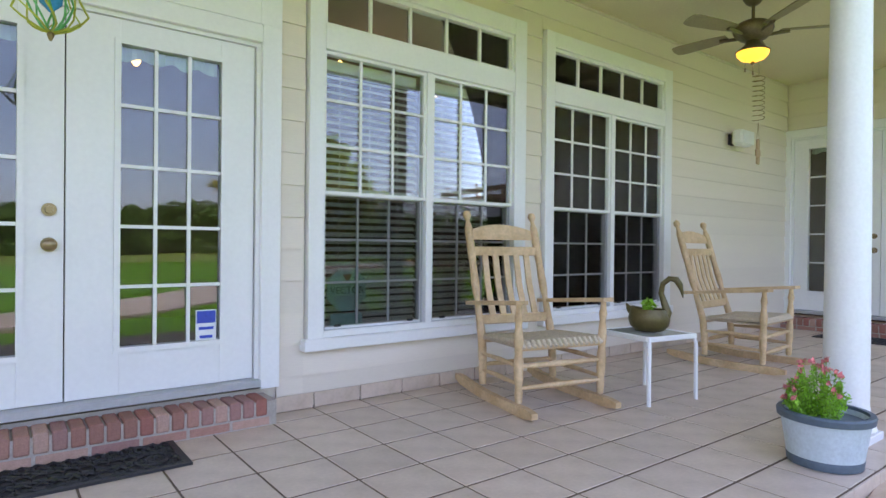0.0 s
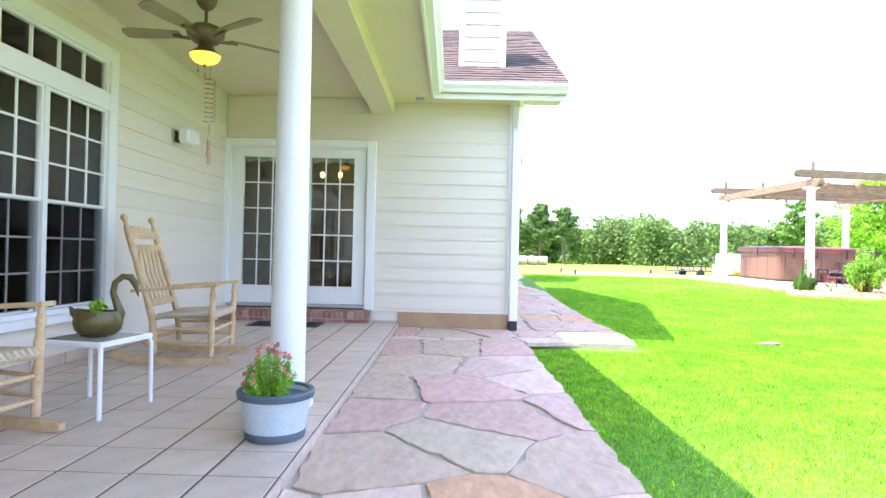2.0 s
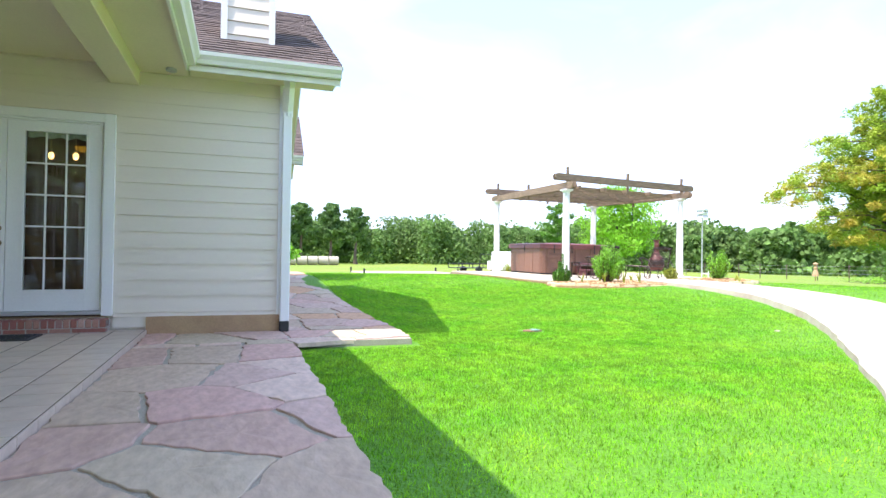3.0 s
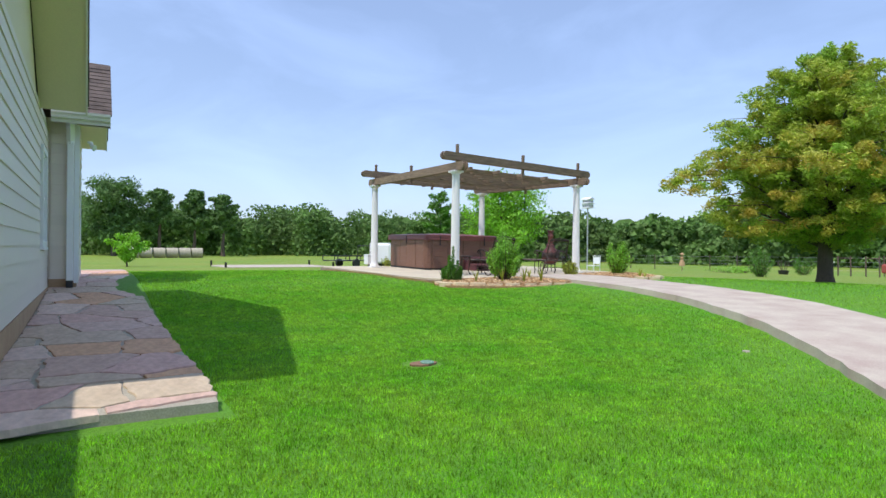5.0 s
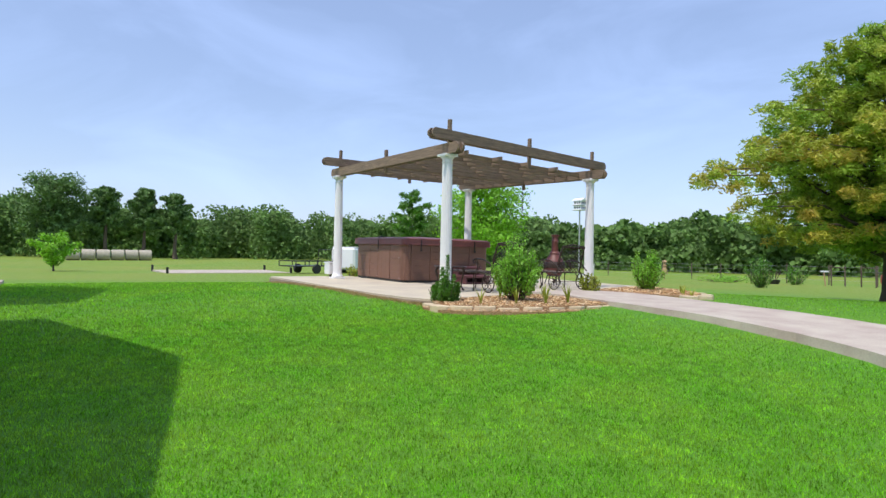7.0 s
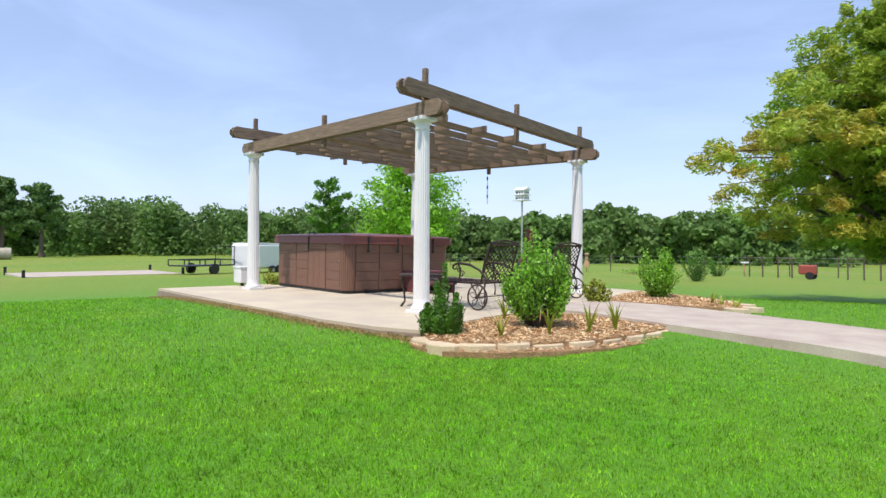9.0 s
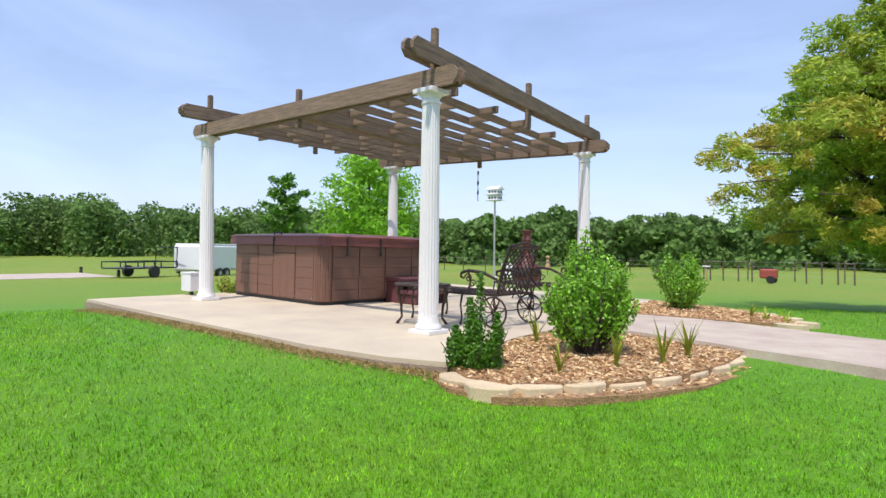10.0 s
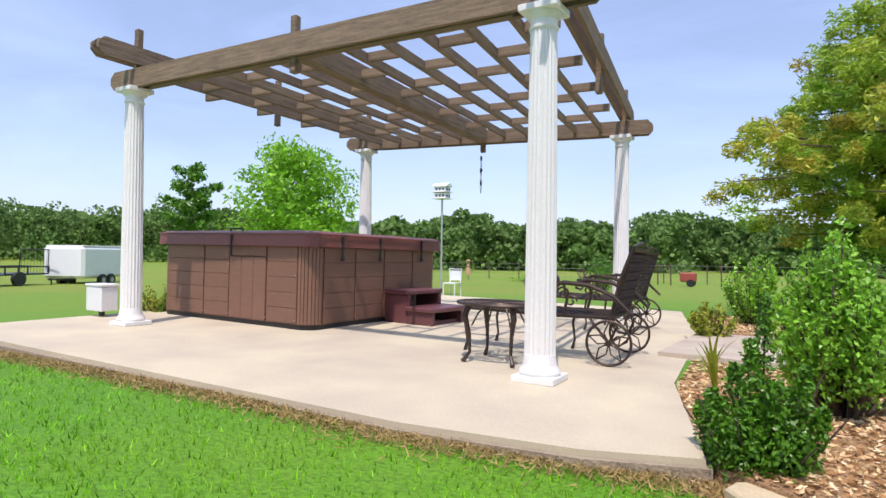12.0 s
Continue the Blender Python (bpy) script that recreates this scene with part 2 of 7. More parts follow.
M_EDGE = mat("tan edging stone", (0.64, 0.52, 0.34), 0.85, var=0.1, scale=8, fine=80, bump=0.5, rand=0.1)
M_CLAY = mat("maroon fired clay", (0.15, 0.045, 0.035), 0.5, var=0.1, scale=8, bump=0.2)
M_WHITE = mat("white painted steel", (0.78, 0.79, 0.80), 0.4, var=0.03, scale=2)
M_GREYM = mat("grey metal", (0.45, 0.46, 0.47), 0.4, metal=0.3, var=0.05)
M_RED = mat("faded red paint", (0.34, 0.07, 0.05), 0.5, var=0.15)
M_HAY = mat("hay", (0.45, 0.41, 0.31), 0.95, var=0.2, scale=2, fine=20, bump=0.6)
M_BLADES = mat("grass blade", (0.175, 0.48, 0.014), 0.5, var=0.34, scale=1.3, fine=9, rand=0.6, island=True, transl=0.5, bump=0.0, col2=(0.34, 0.58, 0.035))
M_RUST = mat("rust-tan wood", (0.42, 0.28, 0.15), 0.8, var=0.1, scale=5, col2=(0.36, 0.22, 0.12))


def grass_material():
    m = mat("lawn", (0.085, 0.265, 0.006), 0.8, var=0.22, scale=0.7, fine=42, bump=0.9, col2=(0.115, 0.275, 0.006), dist=0.03)
    N, L = m.node_tree.nodes, m.node_tree.links
    mix = [n for n in N if n.bl_idname == "ShaderNodeMix"][0]
    hsv = [n for n in N if n.bl_idname == "ShaderNodeHueSaturation"][0]
    tc = [n for n in N if n.bl_idname == "ShaderNodeTexCoord"][0]
    n3 = N.new("ShaderNodeTexNoise")
    n3.inputs["Scale"].default_value, n3.inputs["Detail"].default_value = 0.11, 5
    L.new(tc.outputs["Object"], n3.inputs["Vector"])
    # drier, yellower field away from the watered lawn
    sep = N.new("ShaderNodeSeparateXYZ")
    L.new(tc.outputs["Object"], sep.inputs[0])
    vm = N.new("ShaderNodeVectorMath")
    vm.operation = "DISTANCE"
    vm.inputs[1].default_value = (8, -3, 0)
    L.new(tc.outputs["Object"], vm.inputs[0])
    mr = N.new("ShaderNodeMapRange")
    mr.inputs["From Min"].default_value, mr.inputs["From Max"].default_value = 11, 26
    L.new(vm.outputs["Value"], mr.inputs["Value"])
    mu = N.new("ShaderNodeMath")
    mu.operation = "MULTIPLY_ADD"
    mu.inputs[1].default_value = 1.5
    L.new(n3.outputs["Fac"], mu.inputs[0])
    mu.inputs[2].default_value = -0.1
    mm = N.new("ShaderNodeMath")
    mm.operation = "MULTIPLY"
    mm.use_clamp = True
    L.new(mu.outputs[0], mm.inputs[0])
    L.new(mr.outputs[0], mm.inputs[1])
    m3 = N.new("ShaderNodeMix")
    m3.data_type = "RGBA"
    m3.inputs[7].default_value = (0.23, 0.265, 0.03, 1)
    L.new(mm.outputs[0], m3.inputs[0])
    L.new(mix.outputs[2], m3.inputs[6])
    L.new(m3.outputs[2], hsv.inputs["Color"])
    return m


M_GRASS = grass_material()


# ---- geometry helpers ----
class Geo:
    """Collects vertices and faces for one mesh."""

    def __init__(self):
        self.v, self.f = [], []

    def add(self, v, f):
        o = len(self.v)
        self.v += [tuple(p) for p in v]
        self.f += [tuple(i + o for i in q) for q in f]
        return self

    def box(self, x0, x1, y0, y1, z0, z1, c=0.0):
        """A box, with chamfered edges where c is given."""
        if not c:
            v = [(x, y, z) for x in (x0, x1) for y in (y0, y1) for z in (z0, z1)]
            return self.add(v, [(0, 1, 3, 2), (4, 6, 7, 5), (0, 4, 5, 1), (2, 3, 7, 6), (0, 2, 6, 4), (1, 5, 7, 3)])
        bm = bmesh.new()
        bmesh.ops.create_cube(bm, size=1)
        for p in bm.verts:
            p.co = ((x0 + x1) / 2 + p.co.x * (x1 - x0), (y0 + y1) / 2 + p.co.y * (y1 - y0), (z0 + z1) / 2 + p.co.z * (z1 - z0))
        bmesh.ops.bevel(bm, geom=list(bm.edges), offset=c, segments=1, affect="EDGES")
        self.add([p.co[:] for p in bm.verts], [[q.index for q in f.verts] for f in bm.faces] if not bm.verts.index_update() else [])
        bm.free()
        return self

    def lathe(self, profile, n=24, centre=(0, 0), flute=0.0, nf=0):
        """Turn (radius, z) pairs round a vertical axis."""
        o = len(self.v)
        for r, z in profile:
            for i in range(n):
                a = 2 * math.pi * i / n
                rr = r * (1 - flute * (0.5 - 0.5 * math.cos(a * nf))) if flute else r
                self.v.append((centre[0] + rr * math.cos(a), centre[1] + rr * math.sin(a), z))
        for k in range(len(profile) - 1):
            for i in range(n):
                j = (i + 1) % n
                self.f.append((o + k * n + i, o + k * n + j, o + (k + 1) * n + j, o + (k + 1) * n + i))
        self.f.append(tuple(o + i for i in reversed(range(n))))
        self.f.append(tuple(o + (len(profile) - 1) * n + i for i in range(n)))
        return self

    def tube(self, pts, r, n=8, closed=False):
        """A round bar along points; r is one radius or one for each point."""
        pts = [Vector(p) for p in pts]
        rs = r if isinstance(r, (list, tuple)) else [r] * len(pts)
        o = len(self.v)
        up = Vector((0, 0, 1))
        prev = None
        for k, p in enumerate(pts):
            a = pts[(k - 1) % len(pts)] if (closed or k) else p
            b = pts[(k + 1) % len(pts)] if (closed or k < len(pts) - 1) else p
            t = (b - a).normalized()
            if prev is None:
                s = t.cross(up)
                if s.length < 0.1:
                    s = t.cross(Vector((1, 0, 0)))
            else:
                s = prev - t * prev.dot(t)
            s.normalize()
            prev = s
            w = t.cross(s)
            for i in range(n):
                an = 2 * math.pi * i / n
                self.v.append(tuple(p + (s * math.cos(an) + w * math.sin(an)) * rs[k]))
        m = len(pts)
        for k in range(m if closed else m - 1):
            for i in range(n):
                j, k2 = (i + 1) % n, (k + 1) % m
                self.f.append((o + k * n + i, o + k * n + j, o + k2 * n + j, o + k2 * n + i))
        if not closed:
            self.f.append(tuple(o + i for i in reversed(range(n))))
            self.f.append(tuple(o + (m - 1) * n + i for i in range(n)))
        return self

    def prism(self, poly, z0, z1):
        """A flat outline pulled up from z0 to z1 (numbers, or functions of x and y)."""
        n = len(poly)
        f0 = z0 if callable(z0) else (lambda x, y: z0)
        f1 = z1 if callable(z1) else (lambda x, y: z1)
        v = [(x, y, f0(x, y)) for x, y in poly] + [(x, y, f1(x, y)) for x, y in poly]
        return self.add(v, [tuple(reversed(range(n))), tuple(range(n, 2 * n))] + [(i, (i + 1) % n, n + (i + 1) % n, n + i) for i in range(n)])

    def mesh(self, name, material, smooth=False):
        me = bpy.data.meshes.new(name)
        me.from_pydata(self.v, [], self.f)
        me.materials.append(material)
        if smooth:
            me.polygons.foreach_set("use_smooth", [True] * len(me.polygons))
            me.set_sharp_from_angle(angle=radians(40))
        me.update()
        return me


def part(name, geo, material, parent=None, label="", smooth=False, loc=None):
    me = geo if isinstance(geo, bpy.types.Mesh) else geo.mesh(name, material, smooth)
    ob = new(name, me)
    if parent:
        ob.parent = parent
    if loc:
        ob.location = loc
    return tagged(ob, label)


def thing(name, label, category, at=(0, 0, 0), rz=0.0, group="", kind=""):
    e = new(name)
    e.empty_display_size = 0.1
    e.location = at
    e.rotation_euler = (0, 0, radians(rz))
    return tagged(e, label, category, group, kind)


def structure(name, geo, material, label, category="", smooth=False):
    ob = part(name, geo, material, smooth=smooth)
    return tagged(ob, label, category or name.split("_")[0], kind="structure")


def smooth01(t):
    t = min(1.0, max(0.0, t))
    return t * t * (3 - 2 * t)


def quads(centres, size, seed, aspect=1.0, flat=0.0):
    """Small leaf quads of random turn round the given centres, as arrays for a mesh."""
    rng = np.random.default_rng(seed)
    n = len(centres)
    a = rng.normal(size=(n, 3))
    a[:, 2] *= 1 - flat
    a /= np.linalg.norm(a, axis=1, keepdims=True) + 1e-9
    b = rng.normal(size=(n, 3))
    b -= a * (a * b).sum(1, keepdims=True)
    b /= np.linalg.norm(b, axis=1, keepdims=True) + 1e-9
    s = (size * rng.uniform(0.6, 1.3, n))[:, None]
    a, b = a * s * 0.5, b * s * 0.5 * aspect
    v = np.stack([centres - a, centres + b * 0.9 - a * 0.1, centres + a, centres - b * 0.9 + a * 0.1], 1).reshape(-1, 3)
    return v


def quad_mesh(name, v, material, per=4):
    n = len(v) // per
    me = bpy.data.meshes.new(name)
    me.vertices.add(len(v))
    me.vertices.foreach_set("co", np.asarray(v, dtype=np.float32).ravel())
    me.loops.add(n * per)
    me.loops.foreach_set("vertex_index", np.arange(n * per, dtype=np.int32))
    me.polygons.add(n)
    me.polygons.foreach_set("loop_start", np.arange(0, n * per, per, dtype=np.int32))
    me.polygons.foreach_set("loop_total", np.full(n, per, dtype=np.int32))
    me.materials.append(material)
    me.update(calc_edges=True)
    return me

# ---- the ground ----
YW, XE, FLOOR, CEIL = 5.89, 6.29, 0.055, 3.05
YF = 3.54
SLAB = 0.385


def ground_z(x, y):
    """Height of the lawn; x and y may be arrays. Low round the porch, level and a little higher out in the field."""
    def s(t):
        t = np.clip(t, 0.0, 1.0)
        return t * t * (3 - 2 * t)
    d = np.hypot(x - 5, y - 1)
    rise = s((d - 3.0) / 8.0) * s((x - y - 3.0) / 8.0) * (1 - s((y - 0.7) / 1.2) * (x < 19.5))
    rise = 0.95 * rise * (1 - 0.5 * s((d - 12.0) / 8.0))
    return -0.08 - 1.0 * (1 - np.exp(-np.maximum(np.hypot(x - 5, y + 1) - 13, 0) / 35)) + 0.45 * rise + 0.05 * np.sin(x * 0.11 + 1) * np.sin(y * 0.09) * s((200 - d) / 120) * s((d - 14) / 20)


def slab_z(x, y):
    """Top of the patio slab, which drains very slightly."""
    return SLAB + 0.0095 * (x - 15.2) + 0.0055 * (y + 8.0)


def on_slab(ob, tilt=True):
    """Stand a thing on the slab, following its slight fall."""
    x, y = ob.location.x, ob.location.y
    ob.location.z = slab_z(x, y)
    if tilt:
        n = Vector((-0.0095, -0.0055, 1)).normalized()
        q = Vector((0, 0, 1)).rotation_difference(n)
        ob.rotation_euler = (q @ ob.rotation_euler.to_quaternion()).to_euler()
    return ob


def walk_z(x, y=0.0):
    return 0.36 * smooth01((x - 7.5) / 11.0)


def make_ground():
    def axis(lo, hi):
        a = list(np.arange(lo, hi, 0.5))
        s, p, q = 0.8, hi, lo
        left, right = [], []
        while p < 900:
            p += s
            right.append(p)
            q -= s
            left.append(q)
            s *= 1.22
        return left[::-1] + a + right
    xs, ys = axis(-6, 26), axis(-18, 8)
    v = [(x, y, float(ground_z(x, y))) for y in ys for x in xs]
    w = len(xs)
    f = [(j * w + i, j * w + i + 1, (j + 1) * w + i + 1, (j + 1) * w + i) for j in range(len(ys) - 1) for i in range(w - 1)]
    g = Geo().add(v, f)
    return structure("ground", g, M_GRASS, "bright green mown lawn running out to a drier field", "ground", smooth=True)


ground = make_ground()

# ---- porch floor, patio base, house shell ----
floor = structure("floor", Geo().box(-7.0, XE, YF, YW, -0.12, FLOOR - 0.003), M_GROUT, "porch floor of square beige tiles with brown grout", "floor")
pavement = structure("pavement", Geo()
                     .prism([(-7.2, 2.0), (5.35, 2.0), (5.35, YF), (-7.2, YF)], -0.2, -0.013)
                     .prism([(5.35, 0.66), (6.3, 0.62), (6.3, YF), (5.35, YF)], -0.2, -0.013)
                     .prism([(6.3 + i * 0.8, 0.62) for i in range(18)] + [(6.3 + i * 0.8, 2.05) for i in reversed(range(18))], lambda x, y: walk_z(x) - 0.25, lambda x, y: walk_z(x) - 0.020),
                     M_FLAGMORTAR, "irregular pink sandstone flagstone path beside the porch", "pavement")

wall_main = structure("wall_north", Geo().box(-7, -2.38, YW + 0.03, YW + 0.18, -0.1, CEIL).box(-0.36, -0.02, YW + 0.03, YW + 0.18, -0.1, CEIL)
                      .box(1.60, 1.96, YW + 0.03, YW + 0.18, -0.1, CEIL).box(3.58, XE + 0.2, YW + 0.03, YW + 0.18, -0.1, CEIL)
                      .box(-2.38, -0.36, YW + 0.03, YW + 0.18, 2.62, CEIL).box(-0.02, 1.60, YW + 0.03, YW + 0.18, 2.65, CEIL).box(1.96, 3.58, YW + 0.03, YW + 0.18, 2.65, CEIL)
                      .box(-0.02, 1.60, YW + 0.03, YW + 0.18, -0.1, 0.46).box(1.96, 3.58, YW + 0.03, YW + 0.18, -0.1, 0.46).box(-2.38, -0.36, YW + 0.03, YW + 0.18, -0.1, 0.2),
                      M_SIDING, "long cream porch wall clad in painted lap siding", "wall")
D2A, D2B = 3.98, 5.86
wall_end = structure("wall_east", Geo().box(XE + 0.03, XE + 0.18, 2.05, D2A - 0.02, -0.1, 3.12).box(XE + 0.03, XE + 0.18, D2B + 0.02, YW + 0.03, -0.1, 3.12)
                     .box(XE + 0.03, XE + 0.18, D2A - 0.02, D2B + 0.02, 2.42, 3.12).box(XE + 0.03, XE + 0.18, D2A - 0.02, D2B + 0.02, -0.1, 0.2),
                     M_SIDING, "cream end wall of the porch clad in painted lap siding", "wall")
# the wing's long south wall, its small gabled bay, and the plain rear walls that close the house
WS = 2.05
wall_south = structure("wall_south", Geo().box(XE + 0.18, 12.25, WS + 0.03, WS + 0.2, -0.1, 3.2).box(13.15, 14.1, WS + 0.03, WS + 0.2, -0.1, 3.2)
                       .box(12.25, 13.15, WS + 0.03, WS + 0.2, -0.1, 1.0).box(12.25, 13.15, WS + 0.03, WS + 0.2, 2.5, 3.2),
                       M_SIDING, "cream south wall of the wing in painted lap siding", "wall")
bay = structure("wall_bay", Geo().box(14.1, 14.25, 1.62, WS + 0.1, -0.1, 3.3).box(14.1, 15.0, 1.60, 1.75, -0.1, 3.3).box(15.7, 16.3, 1.60, 1.75, -0.1, 3.3).box(15.0, 15.7, 1.6, 1.75, -0.1, 1.1)
                .box(15.0, 15.7, 1.6, 1.75, 2.5, 3.3).add([(13.95, 1.62, 3.3), (16.35, 1.62, 3.3), (15.15, 1.62, 4.45), (13.95, 1.74, 3.3), (16.35, 1.74, 3.3), (15.15, 1.74, 4.45)],
                                                         [(0, 1, 2), (5, 4, 3), (0, 3, 4, 1), (1, 4, 5, 2), (2, 5, 3, 0)]).box(16.15, 16.3, 1.75, 9, -0.1, 3.2),
                M_SIDING, "cream gabled bay wall in painted lap siding", "wall")
structure("wall_rear", Geo().box(-7, 16.3, 12, 12.15, -0.1, 3.4).box(-7.15, -7, YW, 12.15, -0.1, 3.4), M_SIDING, "plain rear walls of the house", "wall")
# floor, walls and ceiling in near-black colours, standing in for indoor shade
structure("interior_floor", Geo().box(-7, 16.1, YW + 0.18, 12, -0.1, 0.2).box(XE + 0.18, 16.1, WS + 0.2, YW + 0.18, -0.1, 0.2), M_DARK, "indoor floor with the room's dimness in its colour", "floor")
structure("interior_wall", Geo().box(-7, XE + 0.2, 9.6, 9.7, 0.2, 3.0).box(9.9, 10.0, WS + 0.2, 9.6, 0.2, 3.0).box(XE + 0.2, 9.9, 9.5, 9.6, 0.2, 3.0), M_INWALL_DIM, "indoor walls coloured near-black for the dim rooms", "wall")
structure("interior_ceiling", Geo().box(-7, 16.1, YW + 0.18, 12, 3.0, 3.05).box(XE + 0.18, 16.1, WS + 0.2, YW + 0.18, 3.0, 3.05), M_INWALL_DIM, "indoor ceiling coloured near-black for the dim rooms", "ceiling")
structure("ceiling", Geo().box(-7, XE + 0.1, 3.95, YW + 0.1, CEIL, CEIL + 0.05).box(-7, XE, 3.13, 3.65, CEIL - 0.06, CEIL - 0.01).box(5.80, XE + 0.01, 1.47, 3.12, CEIL - 0.055, CEIL - 0.005), M_CEIL, "cream painted porch ceiling and soffits", "ceiling")
structure("beam", Geo().box(-7, XE, 3.65, 3.95, 2.83, CEIL + 0.04, 0.006), M_CEIL, "cream boxed beam along the porch front", "beam")
structure("vent", Geo().lathe([(0.055, 2.955), (0.06, 2.975), (0.06, 2.985)], 20, (6.02, 3.30)), M_GREYM, "small round soffit vent", "vent")


def gutter(g, path):
    """Ogee-fronted gutter along a straight run: path = (x0, y0, x1, y1, outward x, outward y, z top)."""
    x0, y0, x1, y1, ox, oy, z = path
    prof = [(0, 0), (0.0, -0.12), (0.07, -0.12), (0.085, -0.08), (0.12, -0.04), (0.125, 0.0), (0.115, 0.0), (0.075, -0.07), (0.012, -0.105), (0.012, 0)]
    n = len(prof)
    v = [(x0 + ox * a, y0 + oy * a, z + b) for a, b in prof] + [(x1 + ox * a, y1 + oy * a, z + b) for a, b in prof]
    g.add(v, [(i, (i + 1) % n, n + (i + 1) % n, n + i) for i in range(n)] + [tuple(range(n)), tuple(reversed(range(n, 2 * n)))])
    return g


gut = thing("gutter", "cream metal rain gutters along the porch and wing eaves", "gutter", (0, 0, 0))
g = Geo()
gutter(g, (-7, 3.11, 5.80, 3.11, 0, -1, 3.10))
gutter(g, (5.80, 3.11, 5.80, 1.45, -1, 0, 3.12))
part("trough", g, M_FASCIA, gut)
g = Geo()
gutter(g, (13.60, 2.0, 13.60, 1.1, -1, 0, 3.34))
part("trough", g, M_FASCIA, gut)
structure("fascia", Geo().box(-7, 5.82, 3.11, 3.135, 2.93, 3.12).box(5.80, 5.825, 1.45, 3.11, 2.93, 3.14).box(13.6, 13.625, 1.1, 2.0, 3.15, 3.36)
          .add([(5.80, 1.45, 3.0), (5.80, 1.45, 3.14), (9.6, 1.45, 5.23), (9.6, 1.45, 5.01), (5.80, 1.475, 3.0), (5.80, 1.475, 3.14), (9.6, 1.475, 5.23), (9.6, 1.475, 5.01)],
               [(0, 1, 2, 3), (7, 6, 5, 4), (0, 3, 7, 4), (1, 5, 6, 2), (0, 4, 5, 1)])
          .add([(9.6, 1.45, 5.23), (9.6, 1.45, 5.01), (12.3, 1.45, 3.06), (12.3, 1.45, 3.28), (9.6, 1.475, 5.23), (9.6, 1.475, 5.01), (12.3, 1.475, 3.06), (12.3, 1.475, 3.28)],
               [(0, 3, 2, 1), (4, 5, 6, 7), (0, 4, 7, 3), (1, 2, 6, 5)])
          .add([(13.6, 1.1, 3.1), (13.6, 1.1, 3.34), (15.05, 1.1, 4.62), (15.05, 1.1, 4.42), (16.5, 1.1, 3.34), (16.5, 1.1, 3.1), (13.6, 1.12, 3.1), (13.6, 1.12, 3.34), (15.05, 1.12, 4.62), (15.05, 1.12, 4.42), (16.5, 1.12, 3.34), (16.5, 1.12, 3.1)],
               [(0, 1, 2, 3), (3, 2, 4, 5), (9, 8, 7, 6), (11, 10, 8, 9), (0, 3, 9, 6), (3, 5, 11, 9)]), M_FASCIA, "cream eave and rake boards", "fascia")
# gable wall above the south wall, and sloped soffit under the rake
structure("gable_wall", Geo().add([(XE + 0.03, WS + 0.05, 3.1), (12.1, WS + 0.05, 3.1), (9.6, WS + 0.05, 5.03)], [(0, 1, 2)]).add([(5.82, 1.47, 3.03), (9.6, 1.47, 5.04), (9.6, WS + 0.04, 5.04), (5.82, WS + 0.04, 3.03)], [(0, 1, 2, 3)]).add([(12.28, 1.47, 3.10), (9.6, 1.47, 5.04), (9.6, WS + 0.04, 5.04), (12.28, WS + 0.04, 3.10)], [(0, 1, 2, 3)])
          .add([(13.62, 1.12, 3.12), (15.05, 1.12, 4.44), (15.05, 1.62, 4.44), (13.62, 1.62, 3.12), (16.5, 1.12, 3.12), (16.5, 1.62, 3.12)], [(0, 1, 2, 3), (1, 4, 5, 2)]), M_CEIL, "cream gable siding and sloped soffit", "wall")


def shingles(name, origin, along, up, length, height, label):
    """Rows of separate shingle tabs on a roof plane."""
    o, a, u = Vector(origin), Vector(along).normalized(), Vector(up).normalized()
    nrm = a.cross(u).normalized()
    if nrm.z < 0:
        nrm = -nrm
    g = Geo()
    p = [o, o + a * length, o + a * length + u * height, o + u * height]
    g.add([q - nrm * 0.03 for q in p] + [q for q in p], [(3, 2, 1, 0), (4, 5, 6, 7), (0, 1, 5, 4), (1, 2, 6, 5), (2, 3, 7, 6), (3, 0, 4, 7)])
    rnd = random.Random(name)
    rows = int(height / 0.145)
    for r in range(rows):
        s = -rnd.random() * 0.2
        while s < length:
            w = rnd.choice((0.16, 0.22, 0.3))
            a0, a1 = max(s, 0), min(s + w - 0.008, length)
            s += w
            if a1 - a0 < 0.03:
                continue
            t = 0.012 + rnd.random() * 0.008
            z0, z1 = r * 0.145 - 0.015, min(r * 0.145 + 0.15, height)
            q = [o + a * a0 + u * z0, o + a * a1 + u * z0, o + a * a1 + u * z1, o + a * a0 + u * z1]
            g.add([q[0] + nrm * 0.002, q[1] + nrm * 0.002, q[0] + nrm * t, q[1] + nrm * t, q[2] + nrm * 0.004, q[3] + nrm * 0.004], [(0, 1, 3, 2), (2, 3, 4, 5)])
    return structure(name, g, M_SHING, label, "roof")


shingles("roof_wing", (5.74, 1.43, 3.13), (0, 1, 0), (4.46, 0, 2.43), 1.75, 4.4, "brown asphalt shingle roof slope of the wing")
shingles("roof_wing_inner", (5.74, 3.18, 3.13), (0, 1, 0), (4.46, 0, 2.43), 8.5, 4.4, "brown asphalt shingle roof slope of the wing")
shingles("roof_wing_far", (12.35, 1.43, 3.24), (0, 1, 0), (-2.75, 0, 1.99), 10.3, 3.39, "brown asphalt shingle far roof slope")
shingles("roof_porch", (-7, 3.05, 3.11), (1, 0, 0), (0, 4.4, 2.2), 12.8, 5.0, "brown asphalt shingle roof above the porch")
